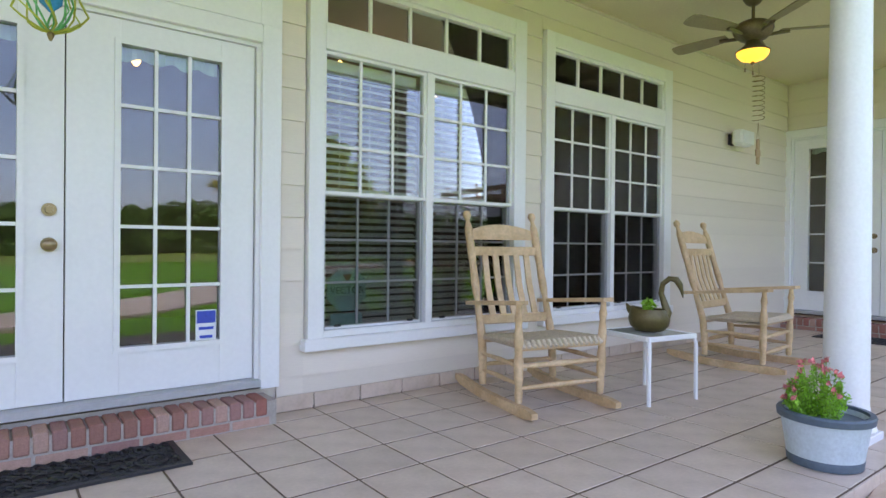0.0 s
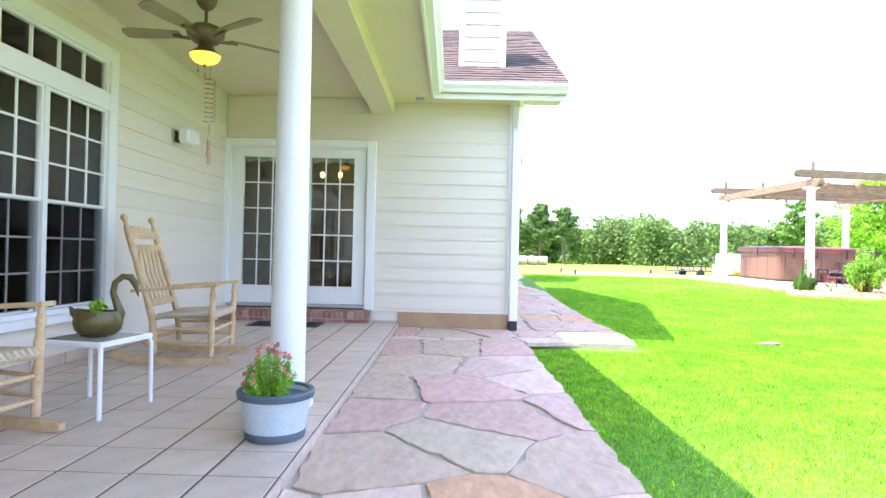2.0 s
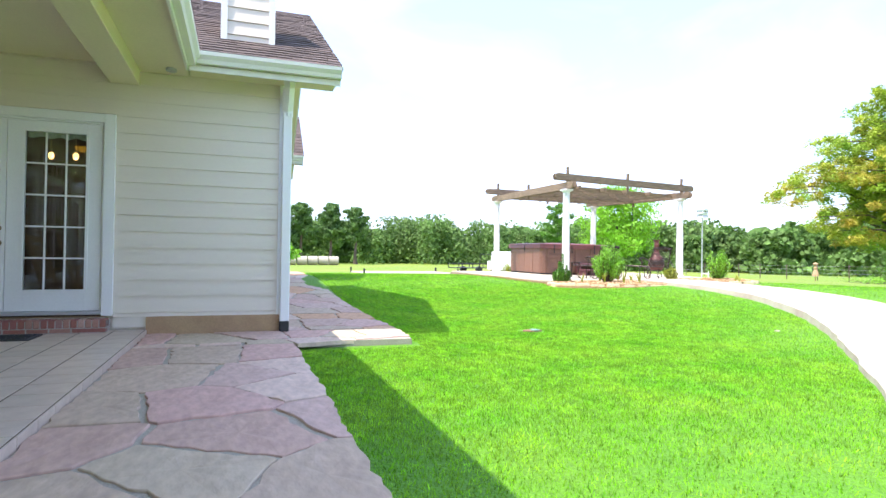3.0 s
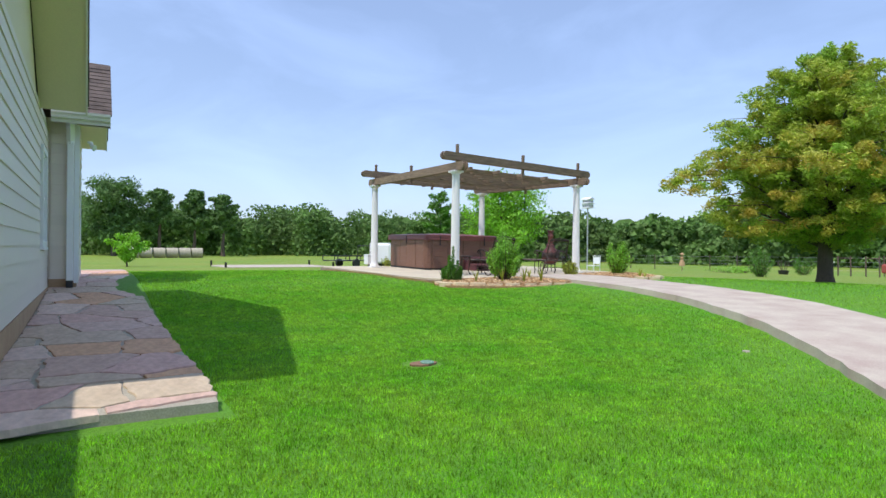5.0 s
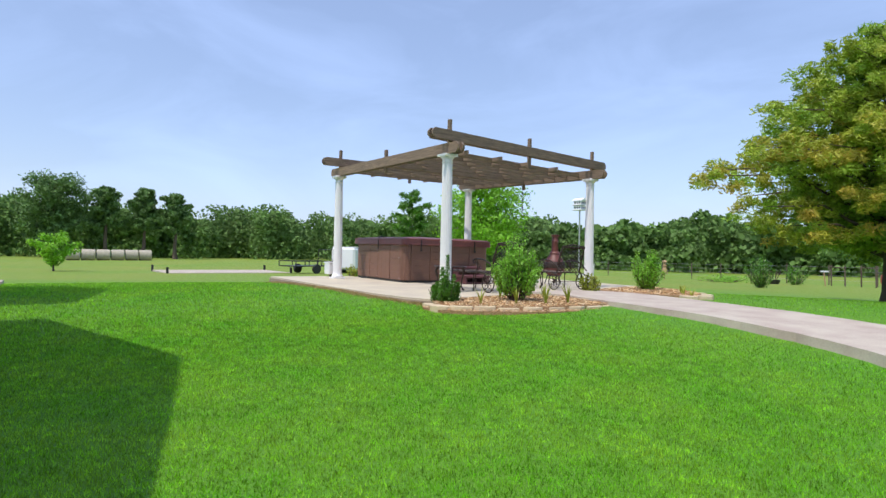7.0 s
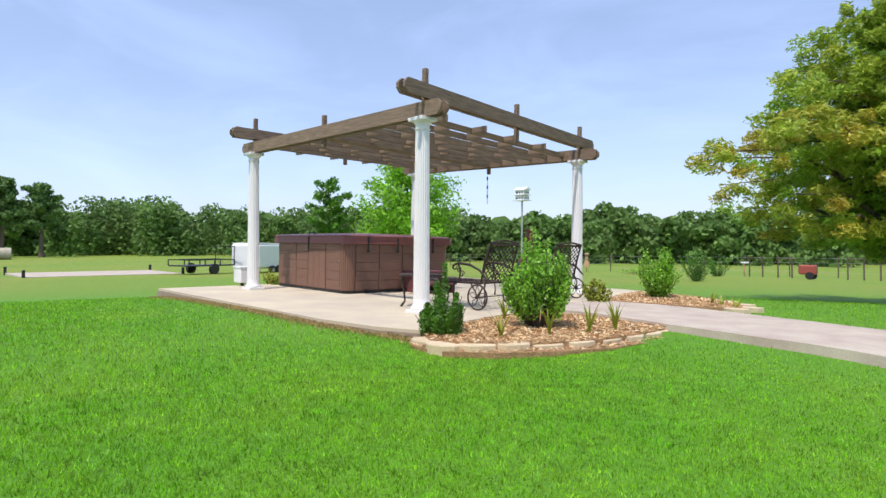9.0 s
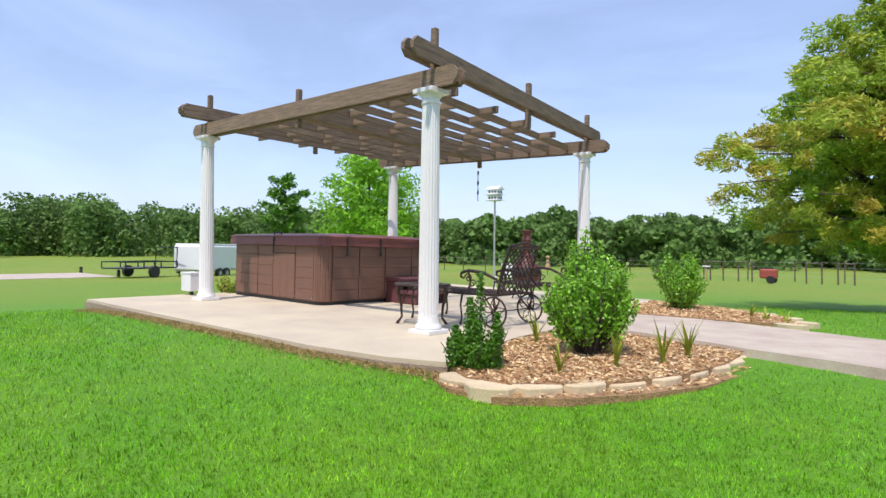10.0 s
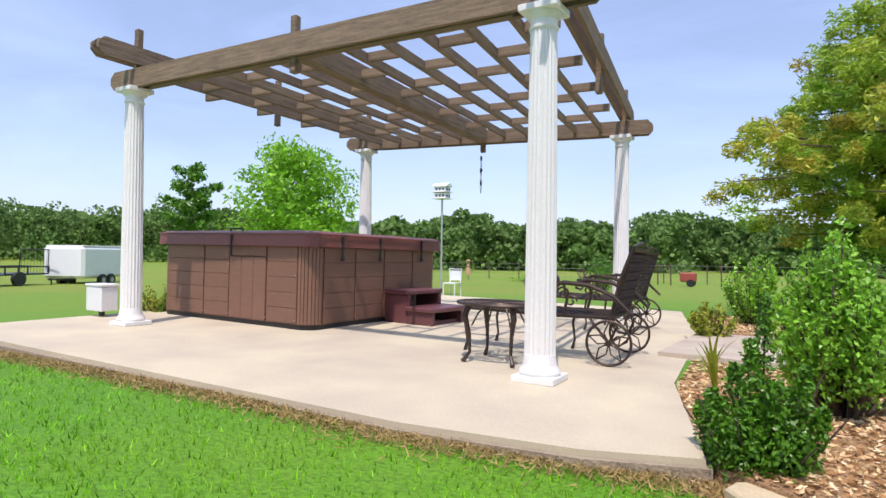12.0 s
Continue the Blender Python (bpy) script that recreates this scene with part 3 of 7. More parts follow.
shingles("roof_bay", (13.55, 1.08, 3.35), (0, 1, 0), (1.5, 0, 1.29), 6.0, 1.98, "brown shingle roof of the gabled bay")
shingles("roof_bay_far", (16.55, 1.08, 3.35), (0, 1, 0), (-1.5, 0, 1.29), 4.0, 1.98, "brown shingle roof of the gabled bay")

# chimney on the wing roof
chim = thing("chimney", "cream lap-sided chimney box with white corner boards on the shingle roof", "chimney", (6.5, 2.17, 3.3))
g = Geo()
for i in range(10):
    z = i * 0.17
    g.add([(0.02, 0.06, z), (0.02, 0.58, z), (0.036, 0.06, z + 0.165), (0.036, 0.58, z + 0.165), (0.2, 0.06, z), (0.2, 0.58, z)], [(0, 2, 3, 1), (0, 1, 5, 4)])
part("siding", g, M_SIDING, chim)
part("body", Geo().box(0.05, 0.7, 0.03, 0.61, -0.05, 1.7), M_SIDING, chim)
part("corner_board", Geo().box(0.0, 0.06, 0, 0.075, 0, 1.72).box(0.0, 0.06, 0.565, 0.64, 0, 1.72), M_TRIM, chim, "white corner board")
part("flashing", Geo().box(-0.03, 0.03, -0.03, 0.67, -0.02, 0.025), M_GREYM, chim, "grey metal flashing")

# downspouts
def downspout(x, y, ztop, zbot, sx):
    t = thing("downspout", "white square downspout with a black drain boot on the siding wall", "downspout", (x, y, zbot), group="downspouts")
    h = ztop - zbot
    part("pipe", Geo().box(-0.045, 0.045, -0.055, 0.055, 0.1, h - 0.38, 0.010), M_TRIM, t)
    part("elbow", Geo().tube([(0, 0, h - 0.42), (0, 0, h - 0.34), (sx * 0.12, 0, h - 0.2), (sx * 0.2, 0, h - 0.12), (sx * 0.2, 0, h - 0.0)], 0.066, 4), M_TRIM, t)
    for zz in (h - 0.5, h * 0.45):
        part("strap", Geo().box(-0.04, 0.05, -0.046, 0.046, zz, zz + 0.03), M_TRIM, t)
    part("boot", Geo().box(-0.05, 0.05, -0.055, 0.055, -0.02, 0.12, 0.01), M_BLACK, t, "black plastic drain boot")
    return t


downspout(XE - 0.05, 2.02, 3.03, 0.01, -1)
downspout(14.0, 1.72, 3.25, walk_z(14) + 0.01, -1)
structure("foundation_board", Geo().box(XE - 0.015, XE + 0.03, 2.08, YF, -0.02, 0.2).box(XE + 0.03, 14.1, WS - 0.01, WS + 0.03, -0.1, 0.24).box(14.07, 14.1, 1.62, 2.05, 0.0, 0.38), M_RUST, "tan painted board at the foot of the siding", "trim")
structure("corner_trim", Geo().box(XE - 0.02, XE + 0.03, WS - 0.02, WS + 0.06, 0.2, 3.02).box(14.06, 14.1, 1.58, 1.66, 0.3, 3.25), M_TRIM, "white corner board", "trim")
structure("porch_skirting", Geo().box(-0.31, XE - 0.02, YW - 0.012, YW + 0.03, FLOOR - 0.05, FLOOR + 0.012), M_GROUT, "grout line at the foot of the wall", "baseboard")


# ---- windows and doors ----
def muntins(g, u0, u1, z0, z1, cols, rows, t=0.016, d0=0.0, d1=0.012):
    for i in range(1, cols):
        u = u0 + (u1 - u0) * i / cols
        g.box(u - t / 2, u + t / 2, d0, d1, z0, z1)
    for j in range(1, rows):
        z = z0 + (z1 - z0) * j / rows
        g.box(u0, u1, d0 + 0.001, d1 - 0.001, z - t / 2, z + t / 2)
    return g


def frame_ring(g, u0, u1, z0, z1, t, d0, d1):
    """A flat frame round an opening, outside u0..u1, z0..z1."""
    g.box(u0 - t, u1 + t, d0, d1, z1, z1 + t).box(u0 - t, u1 + t, d0, d1, z0 - t, z0)
    g.box(u0 - t, u0, d0, d1, z0, z1).box(u1, u1 + t, d0, d1, z0, z1)
    return g


def double_window(name, x0, label):
    """Twin double-hung window with a five-light transom, 1.55 m wide, in the porch wall."""
    w = thing(name, label, "window", (x0, YW, 0), kind="structure")
    W = 1.55
    g = Geo()
    g.box(-0.10, 0.0, -0.035, 0.03, 0.44, 2.72, 0.003).box(W, W + 0.12, -0.035, 0.03, 0.44, 2.72, 0.003)
    g.box(0.0, W, -0.033, 0.03, 2.60, 2.72, 0.003).box(0, W, -0.033, 0.03, 2.17, 2.32, 0.003)
    g.box(W / 2 - 0.025, W / 2 + 0.025, -0.02, 0.06, 0.50, 2.17).box(0, W, -0.02, 0.062, 0.461, 0.499)
    part("window_frame", g, M_TRIM, w)
    part("window_sill", Geo().box(-0.13, W + 0.14, -0.06, 0.03, 0.39, 0.46, 0.006), M_TRIM, w)
    tf = frame_ring(Geo(), 0.02, W - 0.02, 2.335, 2.575, 0.025, -0.012, 0.05)
    part("transom_frame", muntins(tf, 0.02, W - 0.02, 2.335, 2.575, 5, 1, 0.018, 0.0, 0.02), M_TRIM, w)
    part("transom_pane", Geo().box(0.02, W - 0.02, 0.022, 0.026, 2.335, 2.575), M_GLASS, w)
    for k in range(2):
        a, b = (0.0, W / 2 - 0.025) if k == 0 else (W / 2 + 0.025, W)
        up = frame_ring(Geo(), a + 0.02, b - 0.02, 1.335, 2.15, 0.022, -0.005, 0.045)
        part("upper_sash", muntins(up, a + 0.02, b - 0.02, 1.335, 2.15, 3, 3, 0.016, 0.0, 0.012), M_TRIM, w)
        lo = frame_ring(Geo(), a + 0.03, b - 0.03, 0.515, 1.305, 0.028, 0.02, 0.06)
        part("lower_sash", muntins(lo, a + 0.03, b - 0.03, 0.52, 1.305, 3, 3, 0.014, 0.035, 0.042), M_TRIM, w)
        part("pane", Geo().box(a + 0.02, b - 0.02, 0.014, 0.018, 1.335, 2.15), M_GLASS, w)
        part("pane", Geo().box(a + 0.03, b - 0.03, 0.045, 0.049, 0.52, 1.305), M_GLASS, w)
        part("screen_frame", frame_ring(Geo(), a + 0.022, b - 0.022, 0.502, 1.31, 0.010, 0.004, 0.014), M_GREYM, w, "grey aluminium insect screen frame")
        part("screen", Geo().add([(a + 0.03, 0.009, 0.522), (b - 0.03, 0.009, 0.522), (b - 0.03, 0.009, 1.307), (a + 0.03, 0.009, 1.307)], [(0, 1, 2, 3)]), M_SCREEN, w, "dark fine-mesh insect screen")
        part("sash_latch", Geo().box(a + 0.09, a + 0.13, 0.0, 0.012, 0.515, 0.53).box(b - 0.13, b - 0.09, 0.0, 0.012, 0.515, 0.53), M_BLACK, w, "black latch")
        # venetian blind behind the pane
        sl = Geo()
        z = 0.515
        while z < 2.10:
            sl.add([(a + 0.02, 0.072, z - 0.004), (b - 0.02, 0.072, z - 0.004), (b - 0.02, 0.112, z + 0.024), (a + 0.02, 0.112, z + 0.024)], [(0, 1, 2, 3)])
            z += 0.046
        sl.box(a + 0.02, b - 0.02, 0.09, 0.16, 2.08, 2.15)
        for u in (a + 0.16, (a + b) / 2, b - 0.16):
            sl.box(u - 0.0015, u + 0.0015, 0.095, 0.097, 0.515, 2.10)
        part("blind", sl, M_BLIND, w, "half-open olive-grey slatted blind")
    return w


double_window("window", 0.0, "white twin double-hung window with a five-light transom and slatted blinds")
double_window("window", 1.99, "white twin double-hung window with a five-light transom and slatted blinds beside the wall lamp")


def french_door(name, at, rz, width, z0, z1, label, stiles=(0.18, 0.175), side=1):
    """A pair of glazed 15-light door leaves. Local x along the wall, y into the house."""
    d = thing(name, label, "door", at, rz, kind="structure")
    g = Geo()
    t = 0.11
    g.box(-t, 0, -0.035, 0.04, z0 - 0.05, z1 + t, 0.003).box(width, width + t, -0.035, 0.04, z0 - 0.05, z1 + t, 0.003).box(0, width, -0.033, 0.04, z1 + 0.012, z1 + t, 0.003)
    part("door_frame", g, M_TRIM, d)
    part("jamb", Geo().box(0, 0.02, 0.0, 0.12, z0, z1 + 0.012).box(width - 0.02, width, 0.0, 0.12, z0, z1 + 0.012).box(0.02, width - 0.02, 0.0, 0.12, z1 - 0.008, z1 + 0.012), M_TRIM, d)
    part("threshold", Geo().box(0, width, -0.05, 0.1, z0 - 0.035, z0 + 0.005, 0.004), M_GREYM, d, "grey metal threshold")
    lw = (width - 0.05) / 2
    for k in range(2):
        a = 0.022 + k * (lw + 0.004)
        b = a + lw - 0.002
        gl0, gl1, gz0, gz1 = a + stiles[0], b - stiles[1], z0 + 0.24, z1 - 0.13
        leaf = Geo().box(a, gl0, 0.02, 0.06, z0 + 0.008, z1 - 0.01, 0.002).box(gl1, b, 0.02, 0.06, z0 + 0.008, z1 - 0.01, 0.002)
        leaf.box(gl0, gl1, 0.02, 0.06, z0 + 0.008, gz0).box(gl0, gl1, 0.02, 0.06, gz1, z1 - 0.01)
        lf = part("door_leaf", leaf, M_DOOR, d)
        part("glazing_bead", frame_ring(Geo(), gl0, gl1, gz0, gz1, 0.028, 0.006, 0.03), M_DOOR, lf)
        part("glazing_bar", muntins(Geo(), gl0, gl1, gz0, gz1, 3, 5, 0.017, 0.02, 0.032), M_DOOR, lf)
        part("pane", Geo().box(gl0, gl1, 0.036, 0.040, gz0, gz1), M_GLASS, lf)
        v = Geo()
        n = 24
        top = gz1 + 0.02
        for i in range(n):
            u0, u1 = gl0 + (gl1 - gl0) * i / n, gl0 + (gl1 - gl0) * (i + 1) / n
            y0, y1 = 0.10 + 0.012 * math.sin(i * 1.3), 0.10 + 0.012 * math.sin((i + 1) * 1.3)
            h0, h1 = 0.07 + 0.012 * math.sin(i * 0.9), 0.07 + 0.012 * math.sin((i + 1) * 0.9)
            v.add([(u0, y0, top), (u1, y1, top), (u1, y1, top - h1), (u0, y0, top - h0)], [(0, 1, 2, 3)])
        part("valance", v, M_SHADE, lf, "pale green scalloped valance")
    c = 0.022 + lw - (0.06 if side > 0 else -0.06)
    for z, r in ((z0 + 0.74, 0.033), (z0 + 0.90, 0.03)):
        kn = Geo().tube([(c, 0.02, z), (c, 0.005, z)], r, 20)
        kn.tube([(c, 0.01, z), (c, -0.012, z), (c, -0.02, z), (c, -0.05, z), (c, -0.058, z)] if r > 0.031 else [(c, 0.01, z), (c, -0.01, z)], [0.012, 0.012, 0.024, 0.026, 0.012] if r > 0.031 else [0.018, 0.016], 16)
        part("door_knob" if r > 0.031 else "deadbolt", kn, M_BRONZE, d, "aged brass hardware", smooth=True)
    return d


main_door = french_door("door", (-2.20, YW, 0), 0, 1.82, 0.26, 2.11, "white double french door with fifteen-light glass above a brick step", (0.225, 0.18))
side_door = french_door("door", (XE, D2B - 0.02, 0), -90, 1.85, 0.27, 2.36, "white double french door with fifteen-light glass on the end wall", (0.165, 0.155))
tr = thing("transom_window", "white-framed transom window above the french door", "window", (-2.20, YW, 0), kind="structure")
part("transom_frame", frame_ring(Geo(), 0.06, 1.76, 2.35, 2.58, 0.05, -0.03, 0.05).box(-0.11, 0.01, -0.033, 0.04, 2.22, 2.72).box(1.81, 1.93, -0.033, 0.04, 2.22, 2.72).box(0.01, 1.81, -0.031, 0.03, 2.222, 2.30).box(0.01, 1.81, -0.031, 0.03, 2.63, 2.72), M_TRIM, tr)
part("transom_pane", Geo().box(0.06, 1.76, 0.02, 0.024, 2.35, 2.58), M_GLASS, tr)
# stickers on the panes
st = tagged(part("alarm_sticker", Geo().box(-0.705, -0.60, YW + 0.030, YW + 0.034, 0.50, 0.66), M_WHITE), "small white and blue alarm sticker on the door glass", "sticker")
M_BLUE = mat("sticker blue", (0.03, 0.07, 0.45), 0.4)
part("print", Geo().box(-0.70, -0.605, YW + 0.026, YW + 0.0295, 0.59, 0.655).box(-0.69, -0.615, YW + 0.026, YW + 0.0295, 0.555, 0.57).box(-0.685, -0.62, YW + 0.026, YW + 0.0295, 0.51, 0.525), M_BLUE, st)
M_SIGNB = mat("sign translucent green-grey", (0.50, 0.66, 0.58), 0.5, var=0.05)
sg = thing("yard_sign", "octagonal green-grey security sign standing inside the window", "sign", (0.20, YW + 0.056, 0.50))
part("plate", Geo().add([(0.145 * math.cos(radians(22.5 + 45 * i)), 0, 0.235 + 0.145 * math.sin(radians(22.5 + 45 * i))) for i in range(8)] + [(0.145 * math.cos(radians(22.5 + 45 * i)), 0.006, 0.235 + 0.145 * math.sin(radians(22.5 + 45 * i))) for i in range(8)],
                        [tuple(range(8)), tuple(reversed(range(8, 16)))] + [(i, 8 + i, 8 + (i + 1) % 8, (i + 1) % 8) for i in range(8)]), M_SIGNB, sg)
part("base", Geo().box(-0.11, 0.11, 0.0, 0.015, 0.0, 0.085), M_SIGNB, sg)
for word, z, s, mt in (("VECTOR", 0.21, 0.062, M_DARK), ("SECURITY", 0.165, 0.042, M_GREYM)):
    cu = bpy.data.curves.new(word.lower(), "FONT")
    cu.body, cu.size, cu.align_x, cu.extrude = word, s, "CENTER", 0.001
    cu.materials.append(mt)
    tx = new("lettering", cu)
    tx.parent = sg
    tx.location = (0, -0.004, z)
    tx.rotation_euler = (radians(90), 0, 0)
part("emblem", Geo().add([(-0.035, -0.004, 0.33), (0.035, -0.004, 0.33), (0.0, -0.004, 0.28)], [(0, 1, 2)]), M_RED, sg)
# wing windows
def side_window(x0, y, z0, z1, w):
    t = thing("window", "white double-hung window in the lap-sided south wall", "window", (x0, y, 0), kind="structure")
    part("window_frame", frame_ring(Geo(), 0, w, z0, z1, 0.09, -0.03, 0.05), M_TRIM, t)
    part("sash", frame_ring(Geo(), 0.03, w - 0.03, z0 + 0.03, z1 - 0.03, 0.03, 0.0, 0.04).box(0.03, w - 0.03, 0.0, 0.04, (z0 + z1) / 2 - 0.02, (z0 + z1) / 2 + 0.02), M_TRIM, t)
    part("pane", Geo().box(0.03, w - 0.03, 0.02, 0.024, z0 + 0.03, z1 - 0.03), M_GLASS, t)
    part("window_sill", Geo().box(-0.11, w + 0.11, -0.05, 0.03, z0 - 0.13, z0 - 0.09), M_TRIM, t)


side_window(12.3, WS, 1.05, 2.45, 0.8)
side_window(15.05, 1.60, 1.15, 2.45, 0.6)

# warm lamps inside, seen through the glass
for lx, ly, lz in ((-0.6, 8.2, 2.5), (1.2, 8.0, 2.75), (2.6, 8.3, 2.75), (8.6, 4.8, 2.25), (8.65, 5.12, 2.25)):
    t = thing("ceiling_lamp", "small lit warm lamp hanging indoors", "lamp", (lx, ly, lz), group="indoor lamps")
    part("bulb", Geo().lathe([(0.015, 0), (0.035, 0.03), (0.04, 0.07), (0.02, 0.1)], 12), M_BULB, t, smooth=True)
    part("rod", Geo().box(-0.006, 0.006, -0.006, 0.006, 0.1, 3.0 - lz), M_BRONZE, t)
pl = new("indoor_light", bpy.data.lights.new("indoor_light", "POINT"))
pl.data.energy, pl.data.color, pl.data.shadow_soft_size = 7, (1.0, 0.75, 0.45), 0.02
pl.location = (1.5, 7.8, 2.4)
pl2 = new("indoor_light", bpy.data.lights.new("indoor_light", "POINT"))
pl2.data.energy, pl2.data.color, pl2.data.shadow_soft_size = 5, (1.0, 0.75, 0.45), 0.02
pl2.location = (8.6, 4.8, 2.1)

# porch column
def tapered_column(name, at, h, r, label, group, fluted=True):
    c = thing(name, label, "column", at, group=group)
    n = 100
    prof = [(r * 1.08, 0.13), (r * 1.0, 0.17)] + [(r * (1.0 - 0.14 * (i / 8) ** 1.6), 0.17 + (h - 0.32) * i / 8) for i in range(9)]
    if fluted:
        part("shaft", Geo().lathe(prof[1:], n, flute=0.085, nf=20), M_COL, c, "fluted white shaft", smooth=True)
    else:
        part("shaft", Geo().lathe(prof[1:], 48), M_COL, c, smooth=True)
    part("base", Geo().lathe([(r * 1.24, 0.04), (r * 1.32, 0.06), (r * 1.24, 0.085), (r * 1.10, 0.10), (r * 1.08, 0.115), (r * 1.0, 0.175)], 40), M_COL, c, smooth=True)
    q = r * (1.4 if fluted else 1.26)
    part("plinth", Geo().box(-q, q, -q, q, 0, 0.042, 0.004), M_COL, c)
    k = r * 0.86
    part("capital", Geo().lathe([(k * 1.0, h - 0.16), (k * 1.1, h - 0.15), (k * 1.1, h - 0.135), (k * 1.0, h - 0.13), (k * 1.02, h - 0.09), (k * 1.35, h - 0.06), (k * 1.4, h - 0.045)], 40), M_COL, c, smooth=True)
    part("abacus", Geo().box(-k * 1.5, k * 1.5, -k * 1.5, k * 1.5, h - 0.046, h, 0.005), M_COL, c)
    return c


tapered_column("porch_column", (1.91, 3.80, FLOOR), 2.76, 0.102, "smooth round white porch column beside the barrel planter", "porch columns", fluted=False)
tapered_column("porch_column", (-3.4, 3.735, FLOOR), 2.76, 0.102, "smooth round white porch column behind the walk", "porch columns", fluted=False)

# ---- patio slab, walkway and pergola ----
C1, C2, C3, C4 = (13.005, -5.925), (17.49, -5.88), (13.565, -10.25), (17.49, -9.75)
slab = structure("patio_slab", Geo().prism([(11.88, -4.90), (12.35, -4.72), (13.2, -4.60), (18.5, -4.60), (18.7, -8.4), (18.7, -12.4), (13.1, -12.2), (12.5, -9.3), (12.35, -7.8), (12.25, -6.4)][::-1], 0.0, slab_z), M_CONC, "pale concrete patio slab under the pergola", "pavement")
structure("slab_edge", Geo().prism([(11.87, -4.895), (12.35, -4.715), (13.2, -4.595), (18.5, -4.595), (18.5, -4.57), (13.2, -4.57), (12.34, -4.69), (11.85, -4.875)][::-1], 0, lambda x, y: slab_z(x, y) - 0.03).prism([(11.88, -4.90), (11.85, -4.88), (12.22, -6.4), (12.25, -6.4)], 0, lambda x, y: slab_z(x, y) - 0.03), M_CEDGE, "rough brown-grey concrete form edge", "trim")


def ribbon(name, pts, width, lift, material, label):
    """A curved path strip that follows the ground."""
    P = [Vector((*p, 0)) for p in pts]
    fine = []
    for k in range(len(P) - 1):
        p0, p1, p2, p3 = P[max(k - 1, 0)], P[k], P[k + 1], P[min(k + 2, len(P) - 1)]
        for s in range(8):
            t = s / 8
            fine.append(0.5 * ((2 * p1) + (p2 - p0) * t + (2 * p0 - 5 * p1 + 4 * p2 - p3) * t * t + (3 * p1 - p0 - 3 * p2 + p3) * t ** 3))
    fine.append(P[-1])
    rnd = random.Random(5)
    v, f = [], []
    for k, p in enumerate(fine):
        d = (fine[min(k + 1, len(fine) - 1)] - fine[max(k - 1, 0)]).normalized()
        n = Vector((-d.y, d.x, 0))
        w = width(k / len(fine)) if callable(width) else width
        for s in (-1, 1):
            q = p + n * s * (w / 2 + rnd.uniform(-0.02, 0.02))
            z = ground_z(p.x, p.y) + lift
            v += [(q.x, q.y, z), (q.x + n.x * s * 0.02, q.y + n.y * s * 0.02, z - 0.25)]
    for k in range(len(fine) - 1):
        a, b = k * 4, k * 4 + 4
        f += [(a, b, b + 2, a + 2), (a + 1, b + 1, b, a), (a + 2, b + 2, b + 3, a + 3)]
    return structure(name, Geo().add(v, f), material, label, "path")


WALK_LINE = [(12.5, -8.35), (11.3, -8.25), (10.0, -7.95), (8.5, -7.75), (6.9, -7.25), (5.1, -6.25), (3.5, -4.95), (2.1, -3.5), (0.8, -2.1), (-0.6, -0.9), (-2.3, -0.1), (-5, 0.2), (-12, 0.2)]
ribbon("walkway", WALK_LINE, 1.72, 0.05, M_WALK, "curved pale stone-textured concrete walkway across the lawn")



def octa_beam(L, h, w, axis):
    """A timber with clipped ends, L long, centred, lying on z=0."""
    c = h * 0.32
    pr = [(-L / 2, c), (-L / 2 + c, 0), (L / 2 - c, 0), (L / 2, c), (L / 2, h - c), (L / 2 - c, h), (-L / 2 + c, h), (-L / 2, h - c)]
    g = Geo()
    if axis == "x":
        v = [(a, -w / 2, b) for a, b in pr] + [(a, w / 2, b) for a, b in pr]
    else:
        v = [(-w / 2, a, b) for a, b in pr] + [(w / 2, a, b) for a, b in pr]
    return g.add(v, [tuple(range(8)), tuple(reversed(range(8, 16)))] + [(i, 8 + i, 8 + (i + 1) % 8, (i + 1) % 8) for i in range(8)])


perg = thing("pergola", "weathered grey-brown timber pergola on four white fluted columns", "pergola", (15.37, -7.96, SLAB))
on_slab(perg)
zb = 2.45


def quad_at(u, v):
    """A place in the pergola's plan: u along the front pair of columns, v towards the rear pair."""
    f = Vector(C1).lerp(Vector(C2), u)
    r = Vector(C3).lerp(Vector(C4), u)
    return f.lerp(r, v)


def timber(name, p, q, over, h, w, z, clipped=True):
    """A timber laid between two plan points, running past both by 'over'."""
    d = q - p
    L, a = d.length + 2 * over, math.atan2(d.y, d.x)
    m = (p + q) / 2
    g = octa_beam(L, h, w, "x") if clipped else Geo().box(-L / 2, L / 2, -w / 2, w / 2, 0, h, 0.003)
    ob = part(name, g, M_WOOD, perg, loc=(m.x - 15.37, m.y + 7.96, z))
    ob.rotation_euler = (0, 0, a)
    return ob


def off(p, q, s):
    n = Vector((-(q - p).y, (q - p).x)).normalized() * s
    return p + n, q + n


